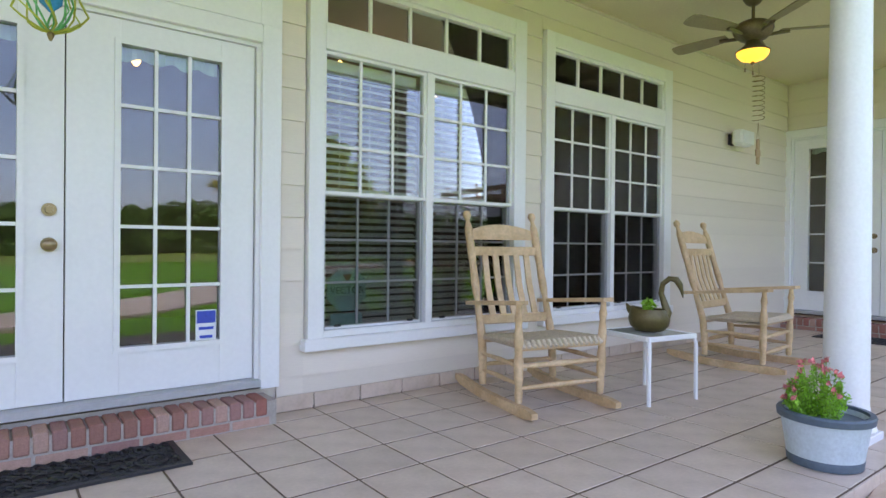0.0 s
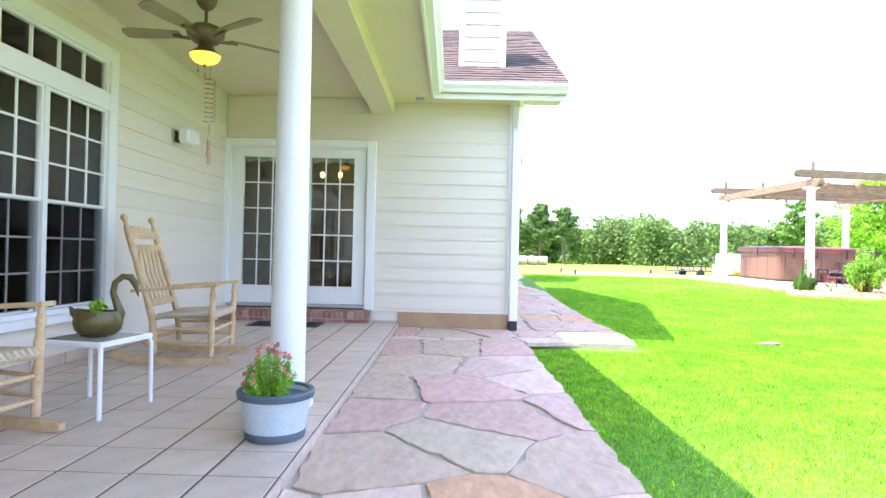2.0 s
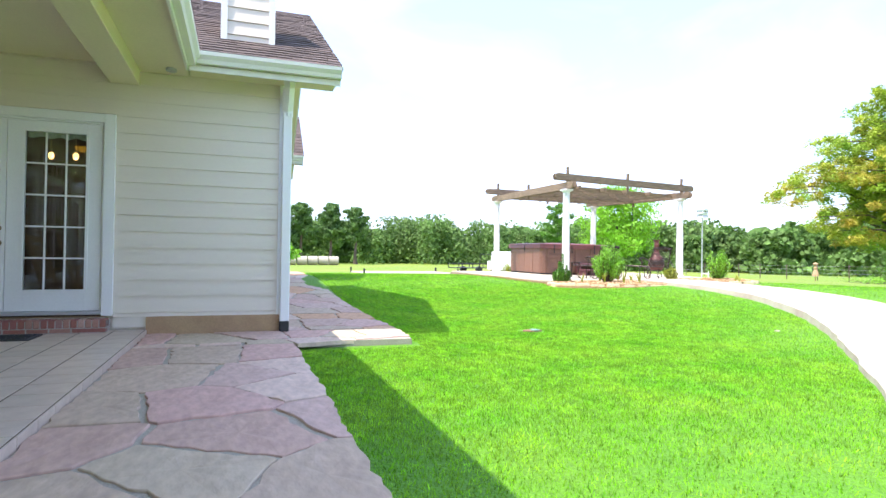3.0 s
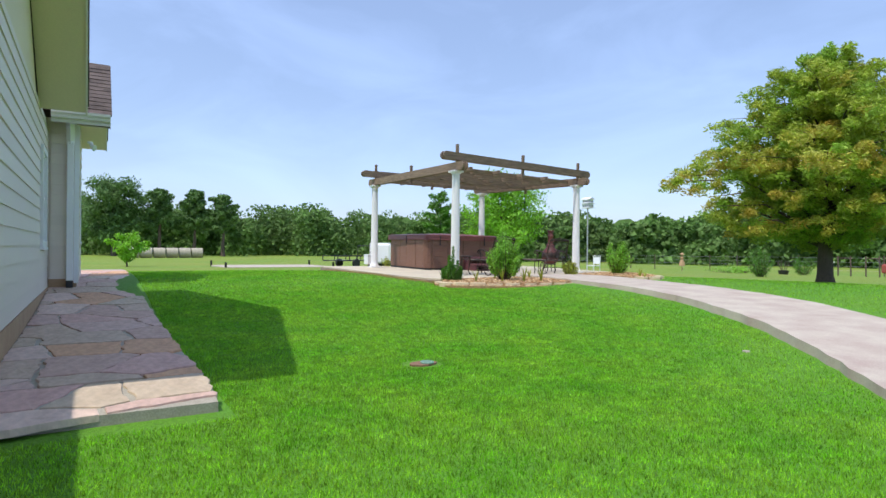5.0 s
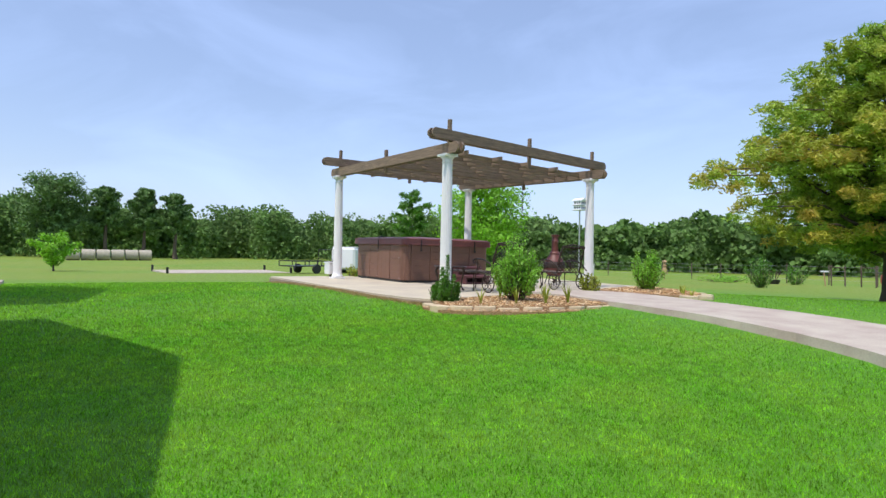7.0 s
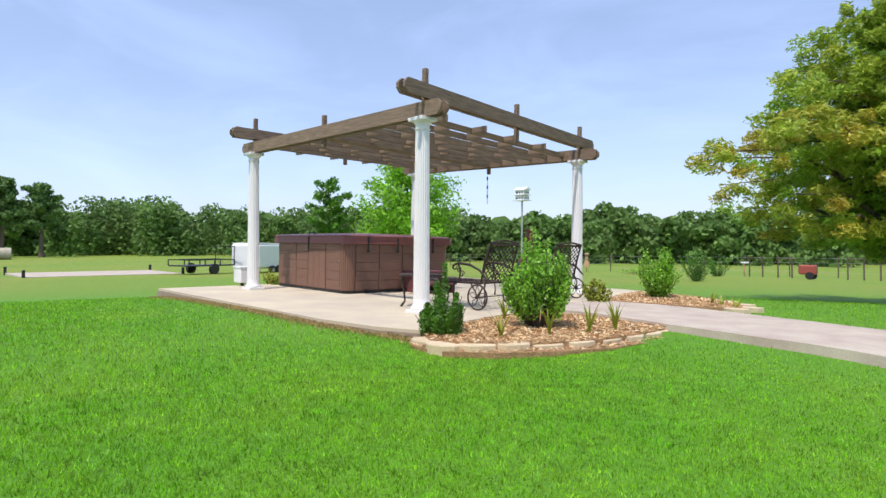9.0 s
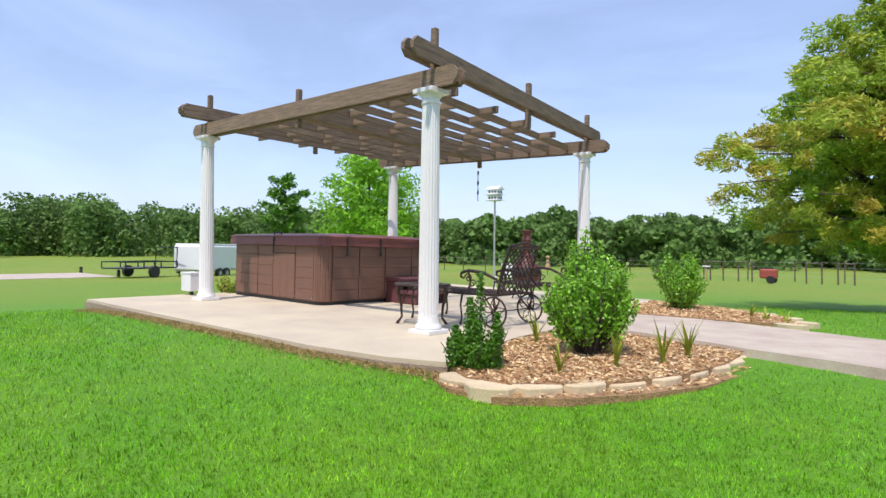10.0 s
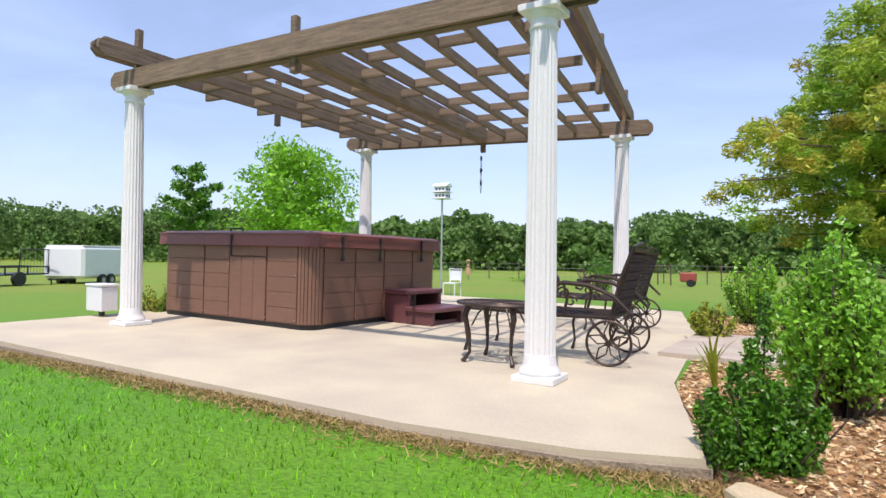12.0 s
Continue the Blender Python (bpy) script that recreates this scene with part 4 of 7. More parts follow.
for v in (0, 1):
    p, q = quad_at(0, v), quad_at(1, v)
    for s in (-0.055, 0.055):
        timber("main_beam", *off(p, q, s), 0.36, 0.19, 0.04, zb)
    timber("nailer", p, q, -0.25, 0.035, 0.06, zb - 0.012, False)
for u in (0, 1):
    p, q = quad_at(u, 0), quad_at(u, 1)
    for s in (-0.055, 0.055):
        timber("top_beam", *off(p, q, s), 0.45, 0.18, 0.04, zb + 0.235)
for u, v, z0, z1, nm in [(a, b, 0.002, 0.62, "king_post") for a in (0, 1) for b in (0, 1)] + [(0, 0.5, 0.0, 0.60, "hanging_post"), (1, 0.5, 0.0, 0.60, "hanging_post"), (0.505, 0, -0.13, 0.36, "hanging_post"), (0.505, 1, -0.13, 0.36, "hanging_post")]:
    p = quad_at(u, v)
    part(nm, Geo().box(-0.033, 0.033, -0.033, 0.033, z0, z1, 0.008), M_WOOD, perg, loc=(p.x - 15.37, p.y + 7.96, zb))
timber("centre_beam", quad_at(0.5, 0), quad_at(0.5, 1), -0.08, 0.20, 0.13, zb, False)
us = [0.075, 0.16, 0.245, 0.33, 0.415, 0.585, 0.67, 0.755, 0.84, 0.925]
for u in us:
    timber("rafter", quad_at(u, 0), quad_at(u, 1), -0.08, 0.09, 0.038, zb + 0.055, False)
rnd = random.Random(3)
allu = sorted(us + [0.5, 0.0, 1.0])
for i in range(len(allu) - 1):
    for k in range(4):
        v = 0.12 + 0.2 * k + (0.09 if i % 2 else 0) + rnd.uniform(-0.015, 0.015)
        timber("block", quad_at(allu[i], v), quad_at(allu[i + 1], v), -0.03, 0.085, 0.038, zb + 0.058, False)
for i, (x, y) in enumerate((C1, C2, C3, C4)):
    c = tapered_column("pergola_column", (x, y, slab_z(x, y)), 2.45, 0.103, "white fluted round column on a square plinth carrying the pergola", "pergola columns")

# ---- hot tub ----
tub = thing("hot_tub", "brown wood-panelled hot tub with a maroon vinyl cover", "hot tub", (15.72, -9.10, SLAB), -1)
on_slab(tub)
TW, TD, TH = 2.52, 2.42, 0.87


def rounded(w, d, r, n=6):
    out = []
    for cx, cy, a0 in ((w - r, d - r, 0), (r, d - r, 90), (r, r, 180), (w - r, r, 270)):
        for i in range(n + 1):
            a = radians(a0 + 90 * i / n)
            out.append((cx + r * math.cos(a), cy + r * math.sin(a)))
    return out


def inset(poly, w, d, s):
    return [((x - w / 2) * (w - 2 * s) / w + w / 2, (y - d / 2) * (d - 2 * s) / d + d / 2) for x, y in poly]


body = rounded(TW, TD, 0.16)
part("base", Geo().prism(inset(body, TW, TD, 0.02), 0.0, 0.05), M_BLACK, tub, "black base tray")
part("cabinet", Geo().prism(inset(body, TW, TD, 0.012), 0.05, TH), M_TUB, tub)
def panel(u0, u1, z0, z1, side, name="panel", lift=0.0):
    """Grooved panel on one side of the cabinet: 'n' faces the lawn, 'w' faces the steps."""
    g = Geo()
    rows = max(1, round((z1 - z0) / 0.165)) if name == "panel" else 1
    if name == "panel":
        for r in range(rows):
            a, b = z0 + (z1 - z0) * r / rows + 0.0015, z0 + (z1 - z0) * (r + 1) / rows - 0.0015
            if side == "n":
                g.box(u0, u1, TD - 0.02, TD + 0.006 + lift, a, b, 0.004)
            else:
                g.box(-0.006 - lift, 0.02, u0, u1, a, b, 0.004)
    else:
        n = 3
        for i in range(n):
            a, b = u0 + (u1 - u0) * i / n + 0.0015, u0 + (u1 - u0) * (i + 1) / n - 0.0015
            if side == "n":
                g.box(a, b, TD - 0.02, TD + 0.01 + lift, z0, z1, 0.003)
            else:
                g.box(-0.01 - lift, 0.02, a, b, z0, z1, 0.003)
    return part(name, g, M_TUB, tub)


panel(0.18, 0.62, 0.06, TH - 0.02, "n")
panel(0.64, 1.22, 0.06, TH - 0.14, "n", "access_door")
panel(0.64, 1.22, TH - 0.13, TH - 0.02, "n")
panel(1.24, 1.66, 0.06, TH - 0.02, "n")
panel(1.68, 2.34, 0.06, TH - 0.02, "n")
for a, b in ((0.18, 0.62), (0.64, 1.2), (1.22, 1.72), (1.74, 2.22)):
    panel(a, b, 0.06, TH - 0.02, "w")
for i in range(7):
    corner = Geo()
    a0, a1 = radians(90 + 90 * i / 7 + 1.0), radians(90 + 90 * (i + 1) / 7 - 1.0)
    cx, cy, r0, r1 = 0.16, TD - 0.16, 0.14, 0.172
    pts = [(cx + r * math.cos(a), cy + r * math.sin(a)) for r, a in ((r0, a0), (r1, a0), (r1, a1), (r0, a1))]
    part("corner_slat", corner.prism(pts, 0.06, TH - 0.01), M_TUB, tub)
cov = inset(rounded(TW, TD, 0.12), TW, TD, -0.05)
cg = Geo()
n = len(cov)
rings = [(0.0, TH - 0.02), (0.01, TH + 0.11), (0.06, TH + 0.135), (0.5, TH + 0.165), (TW / 2 - 0.01, TH + 0.19)]
for s, z in rings:
    ring = inset(cov, TW, TD, s * 0.98)
    cg.v += [(x, y, z + 0.006 * math.sin(i * 2.1)) for i, (x, y) in enumerate(ring)]
for k in range(len(rings) - 1):
    cg.f += [(k * n + i, k * n + (i + 1) % n, (k + 1) * n + (i + 1) % n, (k + 1) * n + i) for i in range(n)]
cg.f += [tuple(reversed(range(n))), tuple((len(rings) - 1) * n + i for i in range(n))]
cover = part("cover", cg, M_VINYL, tub, "maroon vinyl cover with a drooping skirt", smooth=True)
part("seam", Geo().tube([(x, y, TH + 0.115) for x, y in inset(cov, TW, TD, -0.004)], 0.006, 5, closed=True), M_VINYL, cover)
for u in (0.5, 1.35, 2.0):
    part("strap", Geo().box(-0.062, -0.045, u - 0.012, u + 0.012, TH - 0.13, TH + 0.10).box(-0.07, -0.04, u - 0.018, u + 0.018, TH - 0.16, TH - 0.12), M_BLACK, cover, "black cover strap")
for u in (1.15, ):
    part("strap", Geo().box(u - 0.012, u + 0.012, TD + 0.045, TD + 0.062, TH - 0.13, TH + 0.10), M_BLACK, cover, "black cover strap")
part("handle", Geo().tube([(1.05, TD - 0.02, TH + 0.13), (1.05, TD - 0.02, TH + 0.17), (1.25, TD - 0.02, TH + 0.17), (1.25, TD - 0.02, TH + 0.13)], 0.012, 6), M_BLACK, cover, "black lifting handle")
for u, z in ((0.19, 0.09), (0.63, 0.09), (1.23, 0.09), (0.19, 0.55), (1.23, 0.64), (1.67, 0.09)):
    part("screw", Geo().box(u, u + 0.01, TD + 0.006, TD + 0.014, z, z + 0.01), M_GREYM, tub)

steps = thing("spa_steps", "maroon plastic two-tread step unit beside the hot tub", "steps", (15.00, -8.20, SLAB), -4)
on_slab(steps)
part("upper_tread", Geo().box(0.36, 0.72, -0.36, 0.36, 0.33, 0.385, 0.012), M_STEPP, steps)
part("lower_tread", Geo().box(0.0, 0.40, -0.36, 0.36, 0.145, 0.20, 0.012), M_STEPP, steps)
part("side_panel", Geo().box(0.36, 0.72, 0.27, 0.33, 0, 0.33, 0.01).box(0.02, 0.36, 0.27, 0.33, 0, 0.145, 0.01), M_STEPP, steps)
part("side_panel", Geo().box(0.36, 0.72, -0.33, -0.27, 0, 0.33, 0.01).box(0.02, 0.36, -0.33, -0.27, 0, 0.145, 0.01), M_STEPP, steps)
part("riser", Geo().box(0.08, 0.12, -0.27, 0.27, 0.0, 0.04), M_STEPP, steps)

# ---- trees ----
def ring_blob(rng, n, c, rx, ry, rz, shell=0.55):
    d = rng.normal(size=(n, 3))
    d /= np.linalg.norm(d, axis=1, keepdims=True)
    r = shell + (1 - shell) * rng.random((n, 1)) ** 0.5
    return np.array(c) + d * r * np.array([rx, ry, rz])


def far_tree(rng, x, y, h, kind):
    """Leaf centres for one distant tree: a crown of clumps, broad or pine-like."""
    out = []
    z0 = ground_z(x, y)
    if kind == "pine":
        for k in range(7):
            a = rng.uniform(0, 6.28)
            r = h * 0.12 * rng.random()
            zz = h * (0.50 + 0.45 * rng.random())
            out.append(ring_blob(rng, 60, (x + r * math.cos(a), y + r * math.sin(a), z0 + zz), h * 0.15, h * 0.15, h * 0.09))
    else:
        for k in range(9):
            a = rng.uniform(0, 6.28)
            r = h * 0.25 * rng.random() ** 0.5
            zz = h * rng.uniform(0.25, 0.82)
            s = h * rng.uniform(0.14, 0.22)
            out.append(ring_blob(rng, 115, (x + r * math.cos(a), y + r * math.sin(a), z0 + zz), s, s, s * 0.85, 0.45))
    return np.concatenate(out)


rng = np.random.default_rng(11)
ex, ey = 6.0, -2.0
for sector in range(12):
    pts, sizes, trunks = [], [], Geo()
    near_side = sector in (8, 9, 10, 11, 0)
    for k in range(70 if near_side else 16):
        az = radians(sector * 30 + rng.uniform(0, 30))
        R = rng.uniform(118, 175)
        # closer woods on the far right side of the lawn
        bear = math.degrees(math.atan2(math.sin(az), math.cos(az)))
        if -100 < bear < -35:
            R *= 0.62
        x, y = ex + R * math.cos(az), ey + R * math.sin(az)
        h = R * (0.081 + 0.009 * math.sin(az * 17) + 0.006 * math.sin(az * 41) + rng.uniform(-0.020, 0.012))
        pts.append(far_tree(rng, x, y, h, "broad"))
        # low growth at the foot
        pts.append(ring_blob(rng, 200, (x + rng.uniform(-3, 3), y, ground_z(x, y) + h * 0.15), h * 0.5, h * 0.5, h * 0.25, 0.3))
    c = np.concatenate(pts)
    dist = np.hypot(c[:, 0] - ex, c[:, 1] - ey)
    me = quad_mesh("far_woods", quads(c, 0.66, 100 + sector), M_FAR)
    w = new("far_woods", me)
    tagged(w, "dark green line of mixed woods far across the field", "woods", "far woods", "stuff")
# solid dark mass behind the leaves so that the woods do not show sky low down
g = Geo()
nn = 360
for i in range(nn):
    az = 2 * math.pi * i / nn
    bear = math.degrees(math.atan2(math.sin(az), math.cos(az)))
    R = 172 * (0.64 if -100 < bear < -35 else 1.0)
    hh = R * (0.050 + 0.008 * math.sin(i * 1.7) + 0.005 * math.sin(i * 0.61))
    g.v += [(ex + R * math.cos(az), ey + R * math.sin(az), -1), (ex + R * math.cos(az), ey + R * math.sin(az), hh + 0.3)]
g.f = [(2 * i, 2 * ((i + 1) % nn), 2 * ((i + 1) % nn) + 1, 2 * i + 1) for i in range(nn)]
structure("backdrop", g, M_FAR, "dark depth of the far woods", "backdrop")


def tree(name, label, at, h, crown, material, leaf, seed, n_clump, per, trunk_r=0.15, first=0.25, shape="round", group="", lean=0.0):
    """Tapered trunk, limbs, and a crown of many leaves in clumps at the limb ends."""
    rng = np.random.default_rng(seed)
    t = thing(name, label, "tree", (*at, ground_z(*at)), group=group)
    tr_ = Geo()
    pts = [(lean * k * h * 0.05 + rng.uniform(-0.02, 0.02) * h * (k > 0) * 0.4, rng.uniform(-0.01, 0.01) * h * (k > 0), h * 0.92 * k / 8) for k in range(9)]
    tr_.tube(pts, [trunk_r * (1.35 if k == 0 else 1 - 0.85 * k / 8) for k in range(9)], 10)
    part("trunk", tr_, M_BARK, t, smooth=True)
    centres, limbs = [], Geo()
    for k in range(n_clump):
        f = first + (0.97 - first) * (k + 0.5) / n_clump
        a = k * 2.399 + rng.uniform(-0.3, 0.3)
        if shape == "cone":
            r = crown * (1.04 - f) ** 0.8 / (1.04 - first) ** 0.8 * rng.uniform(0.5, 1.15)
            zz = h * (f - 0.02 * rng.random())
        else:
            r = crown * math.sqrt(max(0.05, 1 - ((f - 0.6) / 0.42) ** 2)) * rng.uniform(0.35, 1.0)
            zz = h * f
        base = Vector(pts[min(8, int(f * 8))]) * 1.0
        base.z = max(h * first * 0.8, zz - r * 0.35)
        end = Vector((r * math.cos(a), r * math.sin(a), zz))
        mid = (base + end) / 2 + Vector((0, 0, r * 0.08))
        limbs.tube([base, mid, end], [trunk_r * 0.28 * (1.1 - f), trunk_r * 0.16, 0.008], 5)
        m = max(3, int(4 * r / crown) + 2)
        for j in range(m):
            s = 0.25 + 0.8 * (j + rng.random()) / m
            cc = base.lerp(end, s)
            sp = crown * (0.13 if shape == "cone" else 0.26) * rng.uniform(0.7, 1.25)
            centres.append(ring_blob(rng, per, cc, sp, sp, sp * (0.62 if shape == "cone" else 0.7), 0.1))
    part("limb", limbs, M_BARK, t, smooth=True)
    c = np.concatenate(centres)
    crown_ob = new("crown", quad_mesh("crown", quads(c, leaf, seed + 1, aspect=0.45), material))
    crown_ob.parent = t
    return t


def cypress(at, h, crown, seed):
    """Bald cypress: tiers of long, level boughs that carry flat feathery sprays, and a spiry top."""
    rng = np.random.default_rng(seed)
    t = thing("cypress_tree", "feathery yellow-green bald cypress with rust-tinged lower boughs on the lawn", "tree", (*at, ground_z(*at)))
    part("trunk", Geo().tube([(0, 0, -0.1), (0.01, 0, 0.25), (0, 0.02, 1.2), (0.05, 0, 2.6), (0.0, 0.05, 4.2), (0.05, 0, 5.8), (0.0, 0, h * 0.96)], [0.27, 0.19, 0.155, 0.13, 0.09, 0.05, 0.012], 14), M_BARK, t, smooth=True)
    limbs, green, rust = Geo(), [], []
    n = 120
    for k in range(n):
        f = (k + 0.5) / n
        z0 = 1.15 + (h - 1.5) * f ** 1.05
        a = k * 2.399 + rng.uniform(-0.25, 0.25)
        if z0 < 2.0:
            r = crown * (0.60 + 0.36 * (z0 - 1.15) / 0.85)
        else:
            r = crown * (1 - (z0 - 2.0) / (h - 1.55)) ** 1.0
        r = max(0.35, r * rng.uniform(0.62, 1.08))
        lift = 0.20 * r + 0.30 * f * r
        d = Vector((math.cos(a), math.sin(a), 0))
        side = Vector((-d.y, d.x, 0))
        base = Vector((0, 0, z0 - 0.10 * r))
        mid = d * r * 0.55 + Vector((0, 0, z0 + lift * 0.75))
        end = d * r + Vector((0, 0, z0 + lift * 0.85 - 0.04 * r))
        limbs.tube([base, mid, end], [0.045 * (1.25 - f), 0.024 * (1.25 - f), 0.005], 5)
        m = max(4, int(r * 5.0))
        for j in range(m):
            s = 0.16 + 0.86 * (j + rng.random()) / m
            p = base.lerp(mid, s / 0.55) if s < 0.55 else mid.lerp(end, min(1.0, (s - 0.55) / 0.45))
            width = 0.10 + 0.42 * math.sin(min(1.0, s) * 2.7) * min(1.0, r / 2.2)
            q = p + side * width * rng.uniform(-1, 1)
            sp = 0.15 + 0.10 * rng.random()
            pts = ring_blob(rng, 150, (0, 0, 0), sp * 1.5, sp * 1.0, sp * 0.75, 0.05)
            ca, sa = math.cos(a + rng.uniform(-0.7, 0.7)), math.sin(a + rng.uniform(-0.7, 0.7))
            x, y = pts[:, 0] * ca - pts[:, 1] * sa, pts[:, 0] * sa + pts[:, 1] * ca
            z = pts[:, 2] - 0.35 * (pts[:, 0] / (sp * 1.5)) ** 2 * sp
            blob = np.stack([x + q.x, y + q.y, z + q.z + rng.uniform(-0.34, 0.16)], 1)
            (rust if (f < 0.42 and s > 0.62 and rng.random() < 0.75) or rng.random() < 0.06 else green).append(blob)
    for k in range(9):
        a, r = k * 2.1, 0.12 + 0.5 * rng.random()
        top = h * rng.uniform(0.88, 1.02)
        tip = Vector((r * math.cos(a), r * math.sin(a), top))
        limbs.tube([Vector((0, 0, top - 1.2)), tip], [0.022, 0.004], 5)
        for j in range(5):
            green.append(ring_blob(rng, 70, Vector((0, 0, top - 1.2)).lerp(tip, 0.35 + 0.16 * j), 0.15, 0.15, 0.16, 0.1))
    part("limb", limbs, M_BARK, t, smooth=True)
    for nm, parts_, mt, sd in (("crown", green, M_CYP, 1), ("lower_crown", rust, M_CYPR, 2)):
        ob_ = new(nm, quad_mesh(nm, quads(np.concatenate(parts_), 0.125, seed + sd, aspect=0.30, flat=0.35), mt))
        ob_.parent = t
        tagged(ob_, "rust-tinged outer sprays" if sd == 2 else "")
    return t


cypress((9.35, -14.95), 6.0, 4.15, 21)
tree("pecan_tree", "bright green spreading young tree beyond the hot tub", (27.0, -17.6), 5.3, 2.5, M_PECAN, 0.20, 31, 46, 70, 0.12, 0.30)
tree("small_tree", "slim dark green young tree beside the bright one", (28.5, -14.6), 4.3, 1.0, M_LEAFD, 0.17, 33, 26, 50, 0.06, 0.25)
tree("sapling", "small round light green sapling in the field", (46.5, -0.7), 2.3, 1.3, M_PECAN, 0.22, 35, 16, 40, 0.05, 0.2)
for k, (x, y, h) in enumerate(((117, -1.9, 13.6), (116.5, -9.0, 12.2), (116, -14.6, 12.2), (115, -19.4, 11.6))):
    tree("field_tree", "tall dark broad oak standing clear of the far woods" if k == 0 else "tall round-topped pine standing clear of the far woods", (x, y), h, 6.3 if k == 0 else 3.0, M_PINE, 0.55, 41 + k, 30 if k == 0 else 22, 130, 0.35, 0.42 if k else 0.22, group="field trees")



# ---- shrubs and plants ----
def shrub(name, label, at, z, h, r, material, leaf, seed, stems, per, low=0.12, cat="shrub"):
    rng = np.random.default_rng(seed)
    t = thing(name, label, cat, (*at, z))
    st, c = Geo(), []
    for k in range(stems):
        a = rng.uniform(0, 6.28)
        q = rng.random() ** 0.6
        end = Vector((r * q * math.cos(a), r * q * math.sin(a), h * (1 - 0.45 * q * q) * rng.uniform(0.72, 1.05)))
        base = Vector((0.12 * r * math.cos(a), 0.12 * r * math.sin(a), -0.02))
        mid = base.lerp(end, 0.5) + Vector((0.12 * r * math.cos(a), 0.12 * r * math.sin(a), 0))
        st.tube([base, mid, end], [0.012, 0.008, 0.003], 5)
        for s in np.linspace(low, 1.0, per // 8):
            p = base.lerp(mid, s * 2) if s < 0.5 else mid.lerp(end, s * 2 - 1)
            sp = 0.10 * r / 0.5 * (1.15 - 0.6 * s) + 0.012
            c.append(ring_blob(rng, 8, p, sp * 0.9, sp * 0.9, sp, 0.2))
    part("stem", st, M_BARK, t)
    ob = new("foliage", quad_mesh("foliage", quads(np.concatenate(c), leaf, seed + 1, 0.6), material))
    ob.parent = t
    return t


SH_Z = 0.36
rng = np.random.default_rng(51)
bx = thing("boxwood", "dark green boxwood with a tall spire at the slab corner", "shrub", (11.70, -5.03, 0.31))
st, c = Geo(), []
for dx, dy, hh, rr in [(-0.02, -0.02, 0.70, 0.10), (0.03, 0.05, 0.52, 0.11), (-0.07, 0.08, 0.36, 0.12), (0.10, -0.08, 0.40, 0.12), (0.18, 0.04, 0.30, 0.12), (-0.18, -0.04, 0.42, 0.09), (-0.24, 0.06, 0.28, 0.10), (0.05, 0.19, 0.26, 0.12), (-0.12, -0.16, 0.30, 0.11), (0.24, -0.06, 0.22, 0.10), (-0.02, -0.24, 0.24, 0.11), (0.14, 0.16, 0.22, 0.11), (-0.16, 0.18, 0.20, 0.10)]:
    tip = Vector((dx * 1.25, dy * 1.25, hh))
    st.tube([(dx * 0.2, dy * 0.2, -0.02), (dx * 0.8, dy * 0.8, hh * 0.4), tip], [0.010, 0.006, 0.003], 5)
    for q in np.linspace(0.05, 1.0, 22):
        pp = Vector((dx * (0.55 + 0.4 * q), dy * (0.55 + 0.4 * q), 0.02 + hh * q))
        rad = rr * (1.0 - 0.72 * q ** 1.5) * rng.uniform(0.7, 1.2)
        c.append(ring_blob(rng, 46, pp, rad * 0.9, rad * 0.9, rad * 0.7, 0.45))
part("stem", st, M_BARK, bx)
ob = new("foliage", quad_mesh("foliage", quads(np.concatenate(c), 0.026, 52, 0.6), M_LEAFD))
ob.parent = bx
shrub("leafy_shrub", "bright green leafy shrub with bare stems in the mulch bed", (11.33, -6.12), 0.33, 1.02, 0.40, M_LEAF, 0.040, 52, 60, 190, low=0.34)
shrub("leafy_shrub", "bright green leafy shrub in the mulch bed across the walkway", (12.0, -10.2), 0.39, 0.85, 0.38, M_LEAF, 0.045, 53, 40, 140, low=0.2)

rnd = random.Random(77)

# mulch bed, edging stones and strap-leaved plants
BED = [(11.84, -4.90), (11.55, -4.72), (11.2, -4.74), (10.9, -5.0), (10.65, -5.4), (10.45, -5.9), (10.36, -6.5), (10.4, -7.2), (10.7, -7.75), (12.3, -7.9), (12.22, -6.3)]
structure("mulch_bed", Geo().prism(BED, 0.1, 0.346), M_MULCHB, "planting bed of red-brown bark mulch", "mulch")
BED_SKIRT = [(11.32 + (x - 11.32) * 1.16, -6.2 + (y + 6.2) * 1.11) for x, y in BED]
structure("mulch_bed", Geo().prism(BED_SKIRT, 0.1, 0.286), M_MULCHB, "loose mulch spilled round the outside of the edging stones", "mulch")
BED2 = [(12.3, -9.1), (10.9, -9.15), (10.35, -9.4), (10.7, -10.1), (11.6, -10.8), (12.8, -11.2), (12.7, -10.4)]
structure("mulch_bed", Geo().prism(BED2, 0.1, 0.405), M_MULCHB, "planting bed of red-brown bark mulch across the walkway", "mulch")


def chips(poly, n, z, seed):
    rng = np.random.default_rng(seed)
    xs, ys = [p[0] for p in poly], [p[1] for p in poly]
    out = []
    while len(out) < n:
        x, y = rng.uniform(min(xs), max(xs)), rng.uniform(min(ys), max(ys))
        inside = False
        for i in range(len(poly)):
            (x0, y0), (x1, y1) = poly[i], poly[i - 1]
            if (y0 > y) != (y1 > y) and x < (x1 - x0) * (y - y0) / (y1 - y0) + x0:
                inside = not inside
        if inside:
            out.append((x, y, z + rng.uniform(0.0, 0.02)))
    return np.array(out)


